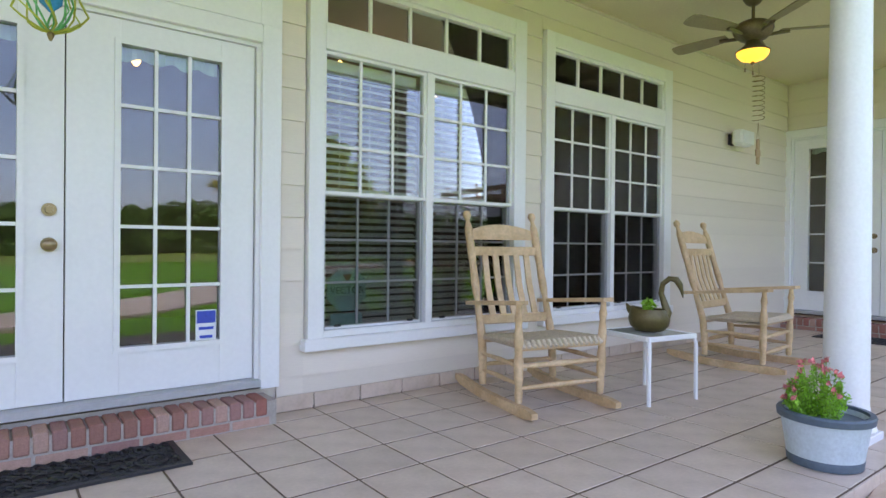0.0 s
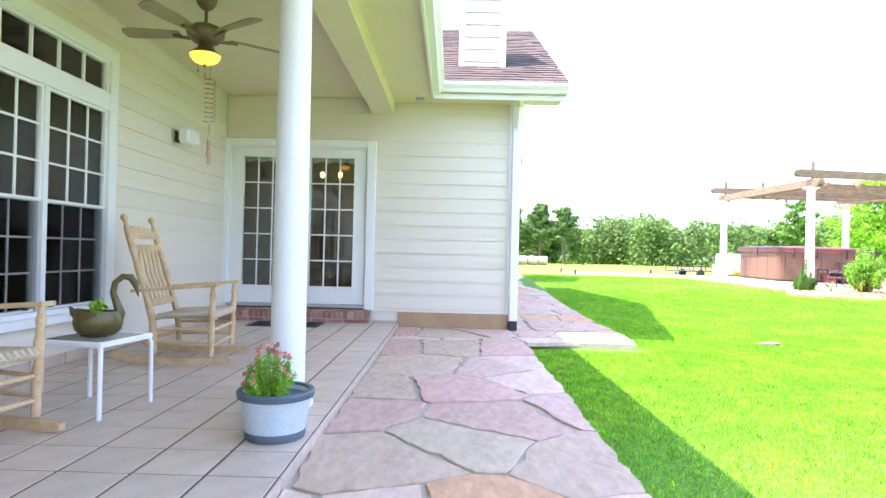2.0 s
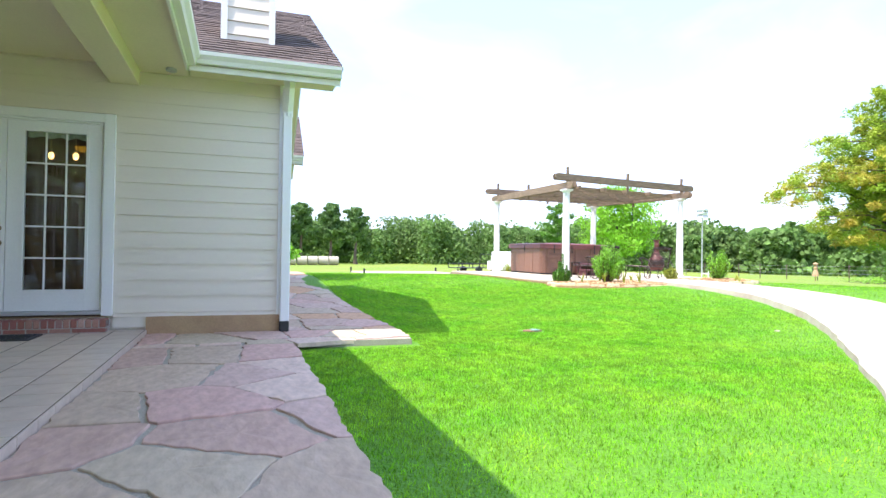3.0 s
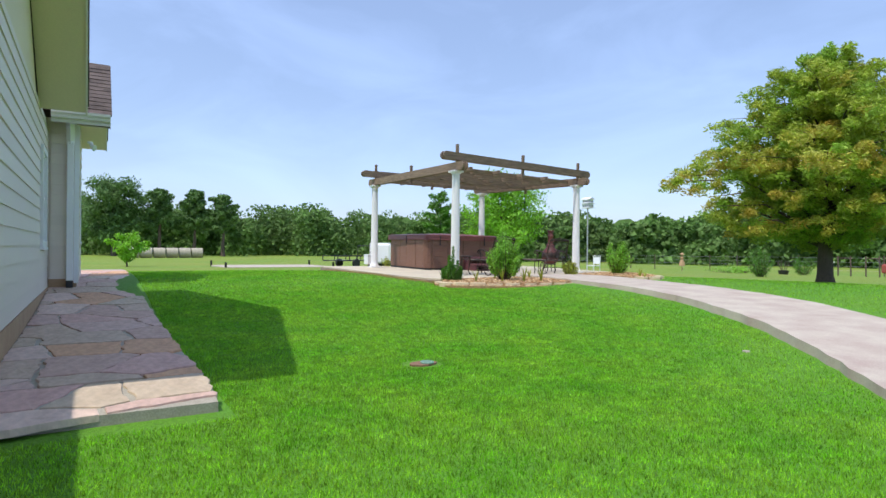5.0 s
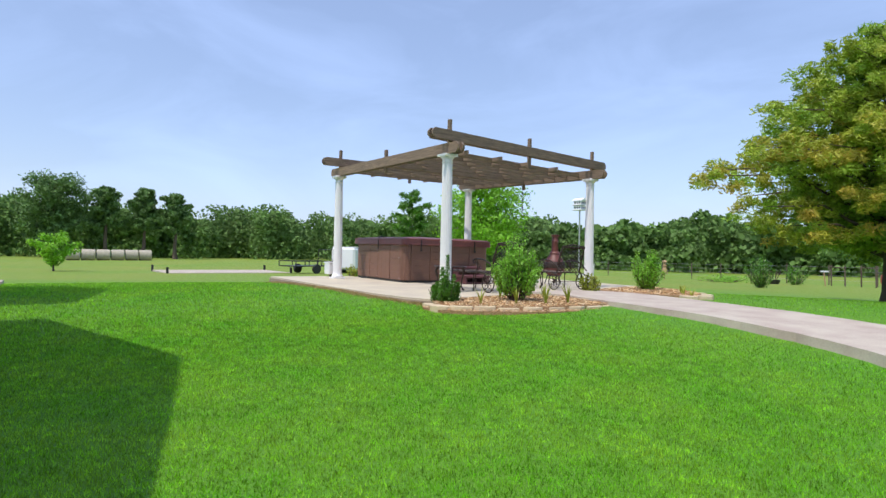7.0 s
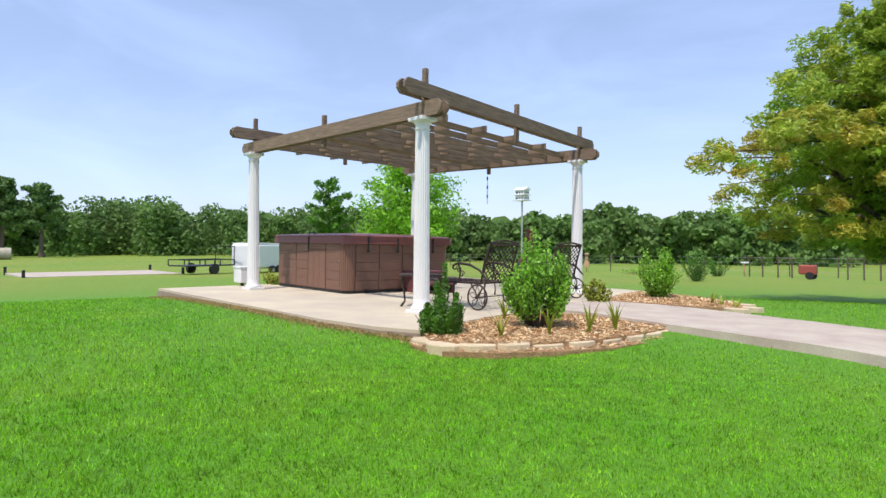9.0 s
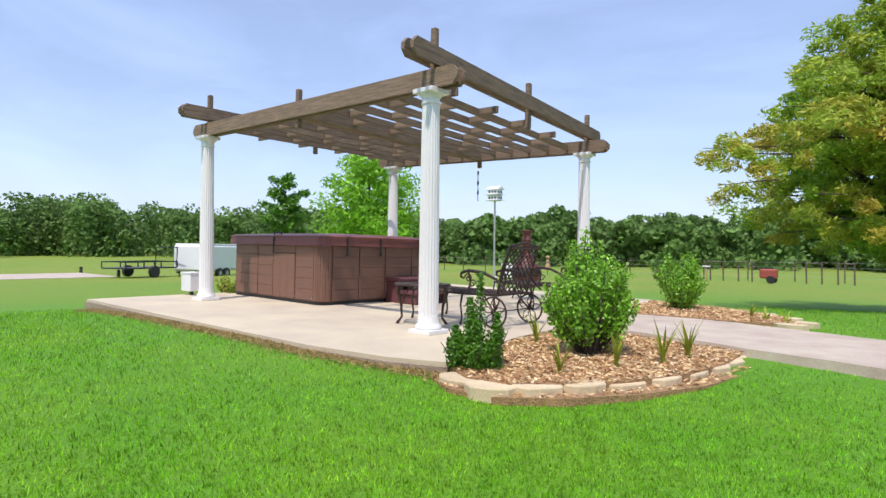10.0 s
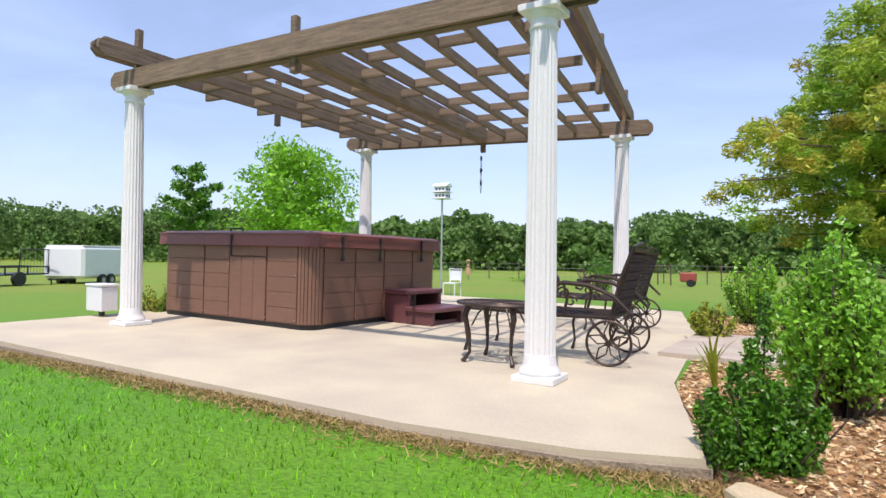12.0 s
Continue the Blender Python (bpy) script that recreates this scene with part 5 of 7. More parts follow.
for poly, n, z, sd in ((BED, 11000, 0.349, 5), (BED_SKIRT, 7000, 0.288, 7), (BED2, 4000, 0.408, 6)):
    tagged(new("mulch_chips", quad_mesh("mulch_chips", quads(chips(poly, n, z, sd), 0.045, sd, 0.35, 0.75), M_MULCH)), "loose red-brown and tan bark mulch chips in the bed", "mulch", "mulch chips", "stuff")
stones = thing("bed_edging", "curved border of flat irregular tan edging stones round the mulch bed", "edging", (0, 0, 0))
path_ = [(11.62, -4.74), (11.30, -4.68), (11.06, -4.88), (10.88, -5.14), (10.72, -5.42), (10.58, -5.74), (10.50, -6.08), (10.44, -6.44), (10.42, -6.80), (10.48, -7.14), (10.60, -7.46)]
for i, (x, y) in enumerate(path_):
    nx, ny = path_[min(i + 1, 10)]
    px, py = path_[max(i - 1, 0)]
    a = math.atan2(ny - py, nx - px)
    poly = []
    for k in range(9):
        t = 2 * math.pi * k / 9
        u, v = 0.185 * math.cos(t) * rnd.uniform(0.88, 1.08), 0.125 * math.sin(t) * rnd.uniform(0.85, 1.1)
        poly.append((u * math.cos(a) - v * math.sin(a), u * math.sin(a) + v * math.cos(a)))
    g = Geo().prism(poly, -0.05, 0.035)
    g.add([(p[0], p[1], 0.035) for p in poly] + [(p[0] * 0.94, p[1] * 0.94, 0.045) for p in poly], [(k, (k + 1) % 9, 9 + (k + 1) % 9, 9 + k) for k in range(9)] + [tuple(range(9, 18))])
    part("stone", g, M_EDGE, stones, loc=(x, y, 0.293 + rnd.uniform(-0.010, 0.010)))
for i, (x, y) in enumerate([(10.42, -9.25), (10.35, -9.6), (10.6, -10.0), (10.95, -10.35), (11.35, -10.6)]):
    part("stone", Geo().prism([(0.18 * math.cos(k * 0.785) * rnd.uniform(0.85, 1.1), 0.13 * math.sin(k * 0.785) * rnd.uniform(0.85, 1.1)) for k in range(8)], -0.04, 0.05), M_EDGE, stones, loc=(x, y, 0.36))


def strap_plant(at, z, n, h, seed, group="strap-leaved plants"):
    rng = random.Random(seed)
    t = thing("daylily", "clump of arching yellow-green strap leaves in the mulch bed", "plant", (*at, z), group=group)
    for k in range(n):
        a, L, w = rng.uniform(0, 6.28), h * rng.uniform(0.7, 1.15), rng.uniform(0.010, 0.018)
        lean = rng.uniform(0.15, 0.6)
        v = []
        for i in range(5):
            s = i / 4
            r, zz = lean * L * s ** 1.7, L * s * (1 - 0.25 * lean * s)
            ww = w * (1 - 0.9 * s ** 2)
            for q in (-1, 1):
                v.append((r * math.cos(a) - q * ww * math.sin(a), r * math.sin(a) + q * ww * math.cos(a), zz))
        part("leaf", Geo().add(v, [(2 * i, 2 * i + 1, 2 * i + 3, 2 * i + 2) for i in range(4)]), M_LEAFY, t)


for i, (x, y, n, h) in enumerate(((11.12, -5.25, 6, 0.30), (10.92, -5.75, 9, 0.30), (10.72, -6.15, 14, 0.36), (10.66, -6.55, 12, 0.34), (12.0, -6.35, 11, 0.32), (12.08, -6.95, 10, 0.34), (11.85, -7.2, 8, 0.24), (10.75, -9.6, 9, 0.26), (10.5, -9.45, 8, 0.22), (11.0, -9.9, 7, 0.25))):
    strap_plant((x, y), 0.33, n, h, 60 + i)
shrub("nandina", "low spiky green shrub with red-brown tips at the slab edge", (12.3, -8.9), 0.33, 0.42, 0.24, M_LEAFY, 0.05, 64, 22, 60)
shrub("weedy_tuft", "yellow-green weeds beside the hot tub and utility box", (18.6, -6.9), 0.33, 0.40, 0.30, M_LEAFY, 0.05, 65, 26, 40)


# ---- furniture on the slab ----
def scroll(c, r, turns, n, plane, start=0.0, sx=1):
    out = []
    for i in range(n + 1):
        t = i / n
        a = start + turns * 2 * math.pi * t
        rr = r * (1 - 0.75 * t)
        out.append((c[0] + sx * rr * math.cos(a), c[1], c[2] + rr * math.sin(a)) if plane == "xz" else (c[0], c[1] + rr * math.cos(a), c[2] + rr * math.sin(a)))
    return out


def lattice(name, parent, p0, eu, ev, nu, nv, r=0.006, label=""):
    """Cast lattice of interlaced leaf-shaped bars on a plane patch."""
    first = None
    p0, eu, ev = Vector(p0), Vector(eu), Vector(ev)
    for i in range(nu + 1):
        for sgn in (-1, 1):
            pts = []
            for k in range(2 * nv + 1):
                u = (i + sgn * 0.5 * (1 if k % 2 else 0)) / nu
                u = min(1, max(0, u))
                pts.append(p0 + eu * u + ev * (k / (2 * nv)))
            if first:
                part("bar", Geo().tube(pts, r, 4), M_IRON, first)
            else:
                first = part(name, Geo().tube(pts, r, 4), M_IRON, parent, label)


def chaise():
    c = thing("chaise_lounge", "dark bronze cast-metal chaise lounge with lattice back and spoked wheels", "chaise lounge", group="chaise lounges")
    W = 0.33
    g = Geo().tube([(-0.02, -W, 0.36), (0.5, -W, 0.35), (1.2, -W * 0.95, 0.36), (1.27, -W * 0.7, 0.36), (1.27, W * 0.7, 0.36), (1.2, W * 0.95, 0.36), (0.5, W, 0.35), (-0.02, W, 0.36)], 0.014, 8, closed=True)
    part("seat_frame", g, M_IRON, c, smooth=True)
    lattice("seat", c, (0.0, -W, 0.362), (1.22, 0, 0), (0, 2 * W, 0), 12, 6, 0.009)
    top = Vector((-0.15, 0, 0.90))
    g = Geo().tube([(0.0, -W * 0.93, 0.37), (-0.06, -W * 0.95, 0.64), (top.x, -W * 0.9, top.z), (top.x - 0.01, 0, top.z + 0.035), (top.x, W * 0.9, top.z), (-0.06, W * 0.95, 0.64), (0.0, W * 0.93, 0.37)], 0.015, 8)
    g.tube([(top.x + 0.0, -W * 0.9, top.z - 0.02), (top.x + 0.0, W * 0.9, top.z - 0.02)], 0.02, 6)
    part("back_frame", g, M_IRON, c, smooth=True)
    lattice("backrest", c, (0.0, -W * 0.9, 0.38), (0, 1.8 * W, 0), (top.x, 0, top.z - 0.39), 7, 7, 0.009)
    for s in (-1, 1):
        y = s * (W + 0.03)
        g = Geo().tube([(-0.16, y, 0.40), (-0.02, y, 0.53), (0.16, y, 0.60), (0.36, y, 0.615), (0.46, y, 0.585), (0.465, y, 0.54), (0.42, y, 0.525)], [0.012, 0.016, 0.018, 0.018, 0.016, 0.013, 0.01], 8)
        part("arm", g, M_IRON, c, smooth=True)
        part("arm_scroll", Geo().tube(scroll((0.36, y, 0.53), 0.055, 1.3, 14, "xz"), 0.008, 6).tube(scroll((0.30, y, 0.47), 0.05, -1.2, 14, "xz", 3.1), 0.008, 6).tube([(0.36, y, 0.60), (0.33, y, 0.48), (0.36, y, 0.36)], 0.012, 6), M_IRON, c, smooth=True)
        w = Geo()
        ring = [(0.165 * math.cos(2 * math.pi * i / 28), y + s * 0.02, 0.175 + 0.165 * math.sin(2 * math.pi * i / 28)) for i in range(28)]
        w.tube(ring, 0.011, 6, closed=True)
        wh = part("wheel", w, M_IRON, c, smooth=True)
        for i in range(5):
            a = 2 * math.pi * i / 5 + 0.3
            g = Geo()
            for q in (-1, 1):
                g.tube([(0, y + s * 0.02, 0.175), (0.085 * math.cos(a + q * 0.42), y + s * 0.02, 0.175 + 0.085 * math.sin(a + q * 0.42)), (0.158 * math.cos(a), y + s * 0.02, 0.175 + 0.158 * math.sin(a))], 0.006, 4)
            part("spoke", g, M_IRON, wh)
        part("hub", Geo().tube([(0, y, 0.175), (0, y + s * 0.04, 0.175)], 0.025, 8), M_IRON, wh, smooth=True)
        part("bracket", Geo().tube([(0.0, y, 0.175), (-0.05, y - s * 0.02, 0.3), (0.02, y - s * 0.03, 0.36)], 0.011, 6).tube([(0.0, y, 0.175), (0.12, y - s * 0.02, 0.30), (0.16, y - s * 0.03, 0.35)], 0.010, 6), M_IRON, c)
        for x in (0.46, 1.20):
            part("leg", Geo().tube([(x, s * W, 0.36), (x + 0.02, s * (W + 0.005), 0.22), (x, s * W, 0.08), (x + 0.02, s * W, 0.0)], [0.014, 0.012, 0.010, 0.017], 8), M_IRON, c, smooth=True)
    part("axle", Geo().tube([(0, -W - 0.05, 0.175), (0, W + 0.05, 0.175)], 0.008, 6), M_IRON, c)
    return c


ch = chaise()
ch.location, ch.rotation_euler = (12.78, -7.08, SLAB), (0, 0, radians(2))
on_slab(ch)
ch2 = on_slab(copy_thing(ch, pose(13.1, -9.1, SLAB, 0, 0, -4)))

tb = thing("side_table", "round dark bronze cast-metal table with curved cabriole legs", "table", (13.52, -6.38, SLAB))
tb.scale = (0.92, 0.92, 0.98)
on_slab(tb)
g = Geo().tube([(0.36 * math.cos(2 * math.pi * i / 36), 0.30 * math.sin(2 * math.pi * i / 36), 0.455) for i in range(36)], 0.014, 6, closed=True)
for rr in (0.1, 0.2, 0.28):
    g.tube([(rr * 1.2 * math.cos(2 * math.pi * i / 24), rr * math.sin(2 * math.pi * i / 24), 0.457) for i in range(24)], 0.010, 5, closed=True)
for i in range(28):
    a = 2 * math.pi * i / 28
    g.tube([(0.04 * math.cos(a), 0.03 * math.sin(a), 0.457), (0.2 * math.cos(a + 0.16), 0.17 * math.sin(a + 0.16), 0.457), (0.35 * math.cos(a), 0.29 * math.sin(a), 0.457)], 0.008, 4)
part("tabletop", g, M_IRON, tb, smooth=True)
for i in range(4):
    a = radians(45 + 90 * i)
    c_, s_ = math.cos(a), math.sin(a)
    part("leg", Geo().tube([(0.27 * c_, 0.24 * s_, 0.45), (0.31 * c_, 0.28 * s_, 0.36), (0.27 * c_, 0.24 * s_, 0.22), (0.26 * c_, 0.23 * s_, 0.08), (0.31 * c_, 0.28 * s_, 0.012), (0.33 * c_, 0.3 * s_, 0.02)], [0.03, 0.026, 0.017, 0.013, 0.02, 0.012], 8)
         .tube([(0.25 * c_, 0.22 * s_, 0.28), (0.19 * c_, 0.17 * s_, 0.38), (0.12 * c_, 0.11 * s_, 0.44)], 0.008, 5), M_IRON, tb, smooth=True)

chm = thing("chimenea", "dark maroon clay chimenea with a tall neck on an iron stand", "chimenea", (14.7, -10.3, SLAB))
on_slab(chm)
part("body", Geo().lathe([(0.10, 0.20), (0.19, 0.25), (0.245, 0.36), (0.25, 0.46), (0.21, 0.60), (0.14, 0.68), (0.10, 0.74)], 28), M_CLAY, chm, smooth=True)
part("neck", Geo().lathe([(0.115, 0.73), (0.125, 0.75), (0.11, 0.78), (0.085, 0.80), (0.075, 1.02), (0.085, 1.04), (0.075, 1.06), (0.072, 1.14), (0.10, 1.17), (0.105, 1.20), (0.07, 1.205)], 24), M_CLAY, chm, smooth=True)
part("mesh_band", Geo().lathe([(0.252, 0.40), (0.256, 0.44), (0.252, 0.50), (0.235, 0.55)], 40), M_IRON, chm, "dark pierced band")
part("stand", Geo().tube([(0.17 * math.cos(2 * math.pi * i / 20), 0.17 * math.sin(2 * math.pi * i / 20), 0.21) for i in range(20)], 0.012, 6, closed=True), M_BLACK, chm)
for i in range(3):
    a = radians(30 + 120 * i)
    part("leg", Geo().tube([(0.17 * math.cos(a), 0.17 * math.sin(a), 0.21), (0.2 * math.cos(a), 0.2 * math.sin(a), 0.1), (0.23 * math.cos(a), 0.23 * math.sin(a), 0.0)], 0.012, 6), M_BLACK, chm)

ub = thing("utility_box", "pale grey electrical cabinet on a short post beside the slab", "utility box", (18.45, -6.12, 0.05))
part("box", Geo().box(-0.155, 0.155, -0.1, 0.1, 0.44, 0.72, 0.01), M_WHITE, ub)
part("lid", Geo().box(-0.165, 0.165, -0.11, 0.11, 0.722, 0.75, 0.006), M_WHITE, ub)
part("post", Geo().box(-0.03, 0.03, -0.02, 0.02, -0.1, 0.44), M_BLACK, ub)
part("conduit", Geo().tube([(0.1, 0, 0.38), (0.13, 0, 0.2), (0.13, 0, -0.1)], 0.018, 8), M_GREYM, ub)
hs = thing("hose", "dark green hose arching from the hot tub to the ground", "hose", (18.1, -7.0, 0.33))
part("pipe", Geo().tube([(-0.1, 0, 0.45), (0.1, 0.1, 0.42), (0.25, 0.15, 0.25), (0.3, 0.2, 0.0)], 0.013, 8), M_LEAFD, hs, smooth=True)
# chain ornament below the rear of the pergola
p = quad_at(0.505, 1)
cho = thing("hanging_chain", "thin dark hanging chain ornament under the pergola", "ornament", (p.x, p.y, slab_z(p.x, p.y) + 2.27))
for k in range(9):
    part("link", Geo().tube([(0.012 * math.cos(a) * (k % 2), 0.012 * math.cos(a) * (1 - k % 2), -0.035 - 0.06 * k + 0.032 * math.sin(a)) for a in np.linspace(0, 5.5, 8)], 0.004 if k % 3 else 0.012, 4, closed=True), M_BLACK, cho)

# ---- porch things ----
def rocker():
    c = thing("rocking_chair", "pale peeled-wood rocking chair with slatted back and woven seat", "rocking chair", group="rocking chairs")
    T = M_LUMBER
    for s in (-1, 1):
        x = s * 0.285
        arc = []
        for i in range(13):
            y = -0.40 + 0.90 * i / 12
            arc.append((x, y, 0.028 + (0.17 if y > 0 else 0.03) * y ** 2))
        g = Geo()
        for i, (px, y, z) in enumerate(arc):
            h = 0.028 if 0 < i < 12 else 0.016
            g.v += [(px - 0.02, y, z - h), (px + 0.02, y, z - h), (px + 0.02, y, z + h), (px - 0.02, y, z + h)]
        g.f += [(4 * i + k, 4 * i + (k + 1) % 4, 4 * i + 4 + (k + 1) % 4, 4 * i + 4 + k) for i in range(12) for k in range(4)] + [(3, 2, 1, 0), (48, 49, 50, 51)]
        part("rocker", g, T, c)
        # front post: bulges and rings
        zs = [0.07, 0.12, 0.16, 0.2, 0.30, 0.34, 0.40, 0.44, 0.50, 0.54, 0.575, 0.612]
        rs = [0.020, 0.024, 0.020, 0.026, 0.027, 0.021, 0.027, 0.025, 0.018, 0.025, 0.018, 0.016]
        part("front_post", Geo().tube([(s * (0.285 + 0.02 * (z - 0.07)), -0.24 - 0.02 * z, z) for z in zs], rs, 12), T, c, smooth=True)
        zs = [0.08, 0.2, 0.36, 0.42, 0.5, 0.6, 0.64, 0.7, 0.82, 0.86, 0.98, 1.05, 1.09, 1.105, 1.13, 1.155, 1.165]
        rs = [0.022, 0.026, 0.027, 0.026, 0.023, 0.019, 0.025, 0.027, 0.022, 0.026, 0.027, 0.026, 0.014, 0.014, 0.028, 0.022, 0.006]
        part("back_post", Geo().tube([(s * (0.265 - 0.01 * z), 0.20 + 0.0 * z + (0.30 * (z - 0.3) if z > 0.3 else 0), z) for z in zs], rs, 12), T, c, smooth=True)
        part("armrest", Geo().prism([(s * 0.245, 0.36), (s * 0.30, 0.37), (s * 0.335, -0.18), (s * 0.34, -0.29), (s * 0.30, -0.315), (s * 0.26, -0.29), (s * 0.265, -0.1)][::s], lambda u, v: 0.588 - 0.09 * v, lambda u, v: 0.612 - 0.09 * v), T, c)
        for z in (0.17, 0.27):
            part("side_rung", Geo().tube([(s * 0.285, -0.24, z), (s * 0.282, -0.02, z + 0.005), (s * 0.27, 0.20, z)], [0.010, 0.015, 0.010], 8), T, c, smooth=True)
    for y, z in ((-0.245, 0.15), (-0.245, 0.27), (0.2, 0.2)):
        part("rung", Geo().tube([(-0.28, y, z), (-0.1, y, z), (0, y, z), (0.1, y, z), (0.28, y, z)], [0.011, 0.016, 0.018, 0.016, 0.011], 10), T, c, smooth=True)
    # seat: frame rails and a padded weave
    part("seat_rail", Geo().tube([(-0.285, -0.25, 0.37), (0.285, -0.25, 0.37)], 0.016, 8), T, c)
    part("seat_rail", Geo().tube([(-0.26, 0.2, 0.35), (0.26, 0.2, 0.35)], 0.016, 8), T, c)
    pad = part("seat", Geo().box(-0.25, 0.25, -0.24, 0.20, 0.352, 0.372, 0.008), M_SEAT, c, "woven cord seat")
    n = 16
    for i in range(n):
        x = -0.27 + 0.54 * i / (n - 1)
        sag = 0.012 * (1 - (x / 0.27) ** 2)
        part("cord", Geo().tube([(x * 1.0, -0.27, 0.372), (x, -0.245, 0.398 - sag * 0.3), (x * 0.98, -0.05, 0.390 - sag), (x * 0.95, 0.17, 0.378 - sag * 0.5), (x * 0.94, 0.215, 0.352)], [0.012, 0.018, 0.018, 0.018, 0.012], 6), M_SEAT, pad, smooth=True)

    def back(z):
        return 0.20 + 0.30 * (z - 0.3)
    # crest rail with an arched top, two straight rails, five slats
    g = Geo()
    m = 12
    for i in range(m + 1):
        x = -0.245 + 0.49 * i / m
        zt = 1.035 + 0.045 * (1 - (x / 0.245) ** 2)
        zl = 0.975
        y0 = back(1.0) + 0.02 * (1 - (x / 0.245) ** 2)
        g.v += [(x, y0 - 0.010, zl), (x, y0 - 0.010 + 0.3 * (zt - zl), zt), (x, y0 + 0.012 + 0.3 * (zt - zl), zt), (x, y0 + 0.012, zl)]
    g.f += [(4 * i + k, 4 * i + (k + 1) % 4, 4 * i + 4 + (k + 1) % 4, 4 * i + 4 + k) for i in range(m) for k in range(4)] + [(3, 2, 1, 0), (4 * m, 4 * m + 1, 4 * m + 2, 4 * m + 3)]
    part("crest_rail", g, T, c, smooth=False)
    for z in (0.90, 0.47):
        part("back_rail", Geo().box(-0.25, 0.25, back(z) - 0.012, back(z) + 0.012, z - 0.03, z + 0.03, 0.006), T, c)
    for i in range(5):
        x = -0.16 + 0.08 * i
        z0, z1 = 0.49, 0.885
        w = 0.021
        v = []
        for z in (z0, (z0 + z1) / 2, z1):
            bow = 0.015 if z == (z0 + z1) / 2 else 0
            for dx, dy in ((-w, -0.006), (w, -0.006), (w, 0.006), (-w, 0.006)):
                v.append((x + dx, back(z) + bow + dy, z))
        part("slat", Geo().add(v, [(4 * j + k, 4 * j + (k + 1) % 4, 4 * j + 4 + (k + 1) % 4, 4 * j + 4 + k) for j in range(2) for k in range(4)]), T, c)
    return c


r1 = rocker()
r1.location, r1.rotation_euler = (1.16, 5.24, FLOOR - 0.002), (0, 0, radians(-12))
r1.scale = (1.03, 1.03, 1.03)
r1_scale = r1.scale.copy()
r2 = copy_thing(r1, pose(3.43, 5.04, FLOOR - 0.002, 0, 0, 5))
r2.scale = r1_scale

tw = thing("patio_side_table", "small square white metal side table with a pale top", "table", (1.83, 4.90, FLOOR), rz=-9)
part("tabletop", Geo().box(-0.195, 0.195, -0.195, 0.195, 0.402, 0.414, 0.004), M_FROST, tw, "pale grey-green glassy top")
part("apron", Geo().box(-0.215, 0.215, -0.215, -0.195, 0.385, 0.418, 0.006).box(-0.215, 0.215, 0.195, 0.215, 0.385, 0.418, 0.006).box(-0.215, -0.195, -0.195, 0.195, 0.385, 0.418, 0.006).box(0.195, 0.215, -0.195, 0.195, 0.385, 0.418, 0.006), M_TABLEW, tw)
for sx in (-1, 1):
    for sy in (-1, 1):
        part("leg", Geo().tube([(sx * 0.175, sy * 0.175, 0.405), (sx * 0.20, sy * 0.20, 0.39), (sx * 0.208, sy * 0.208, 0.36), (sx * 0.21, sy * 0.21, 0.0)], 0.013, 10), M_TABLEW, tw, smooth=True)

sw = thing("swan_planter", "olive-bronze swan-shaped planter with a curved neck on the white table", "planter", (1.83, 4.88, FLOOR + 0.418), rz=-62)
g = Geo()
prof = [(0.045, 0.0), (0.075, 0.008), (0.10, 0.04), (0.108, 0.08), (0.10, 0.12), (0.09, 0.145), (0.082, 0.14), (0.09, 0.11), (0.07, 0.09), (0.01, 0.085)]
n = 28
for r, z in prof:
    for i in range(n):
        a = 2 * math.pi * i / n
        k = 1.15 + 0.12 * (math.cos(a) < -0.5)
        g.v.append((r * k * math.cos(a), r * 0.85 * math.sin(a), z + (0.02 * max(0, -math.cos(a)) ** 3 if z > 0.1 else 0)))
for j in range(len(prof) - 1):
    g.f += [(j * n + i, j * n + (i + 1) % n, (j + 1) * n + (i + 1) % n, (j + 1) * n + i) for i in range(n)]
g.f += [tuple(reversed(range(n))), tuple((len(prof) - 1) * n + i for i in range(n))]
part("body", g, M_SWAN, sw, smooth=True)
part("tail", Geo().tube([(-0.09, 0, 0.10), (-0.13, 0, 0.14), (-0.15, 0, 0.175)], [0.03, 0.022, 0.004], 10), M_SWAN, sw, smooth=True)
part("neck", Geo().tube([(0.085, 0, 0.08), (0.105, 0, 0.13), (0.085, 0, 0.19), (0.065, 0, 0.25), (0.075, 0, 0.31), (0.115, 0, 0.345), (0.155, 0, 0.34), (0.178, 0, 0.305), (0.185, 0, 0.28)], [0.035, 0.028, 0.021, 0.018, 0.017, 0.018, 0.022, 0.020, 0.014], 12), M_SWAN, sw, smooth=True)
part("beak", Geo().tube([(0.184, 0, 0.285), (0.192, 0, 0.255), (0.197, 0, 0.225)], [0.014, 0.009, 0.003], 8), M_SWAN, sw, smooth=True)
rng = np.random.default_rng(8)
ob = new("foliage", quad_mesh("foliage", quads(ring_blob(rng, 90, (-0.01, 0, 0.16), 0.055, 0.045, 0.05, 0.1), 0.04, 9, 0.7), M_PECAN))
ob.parent = sw

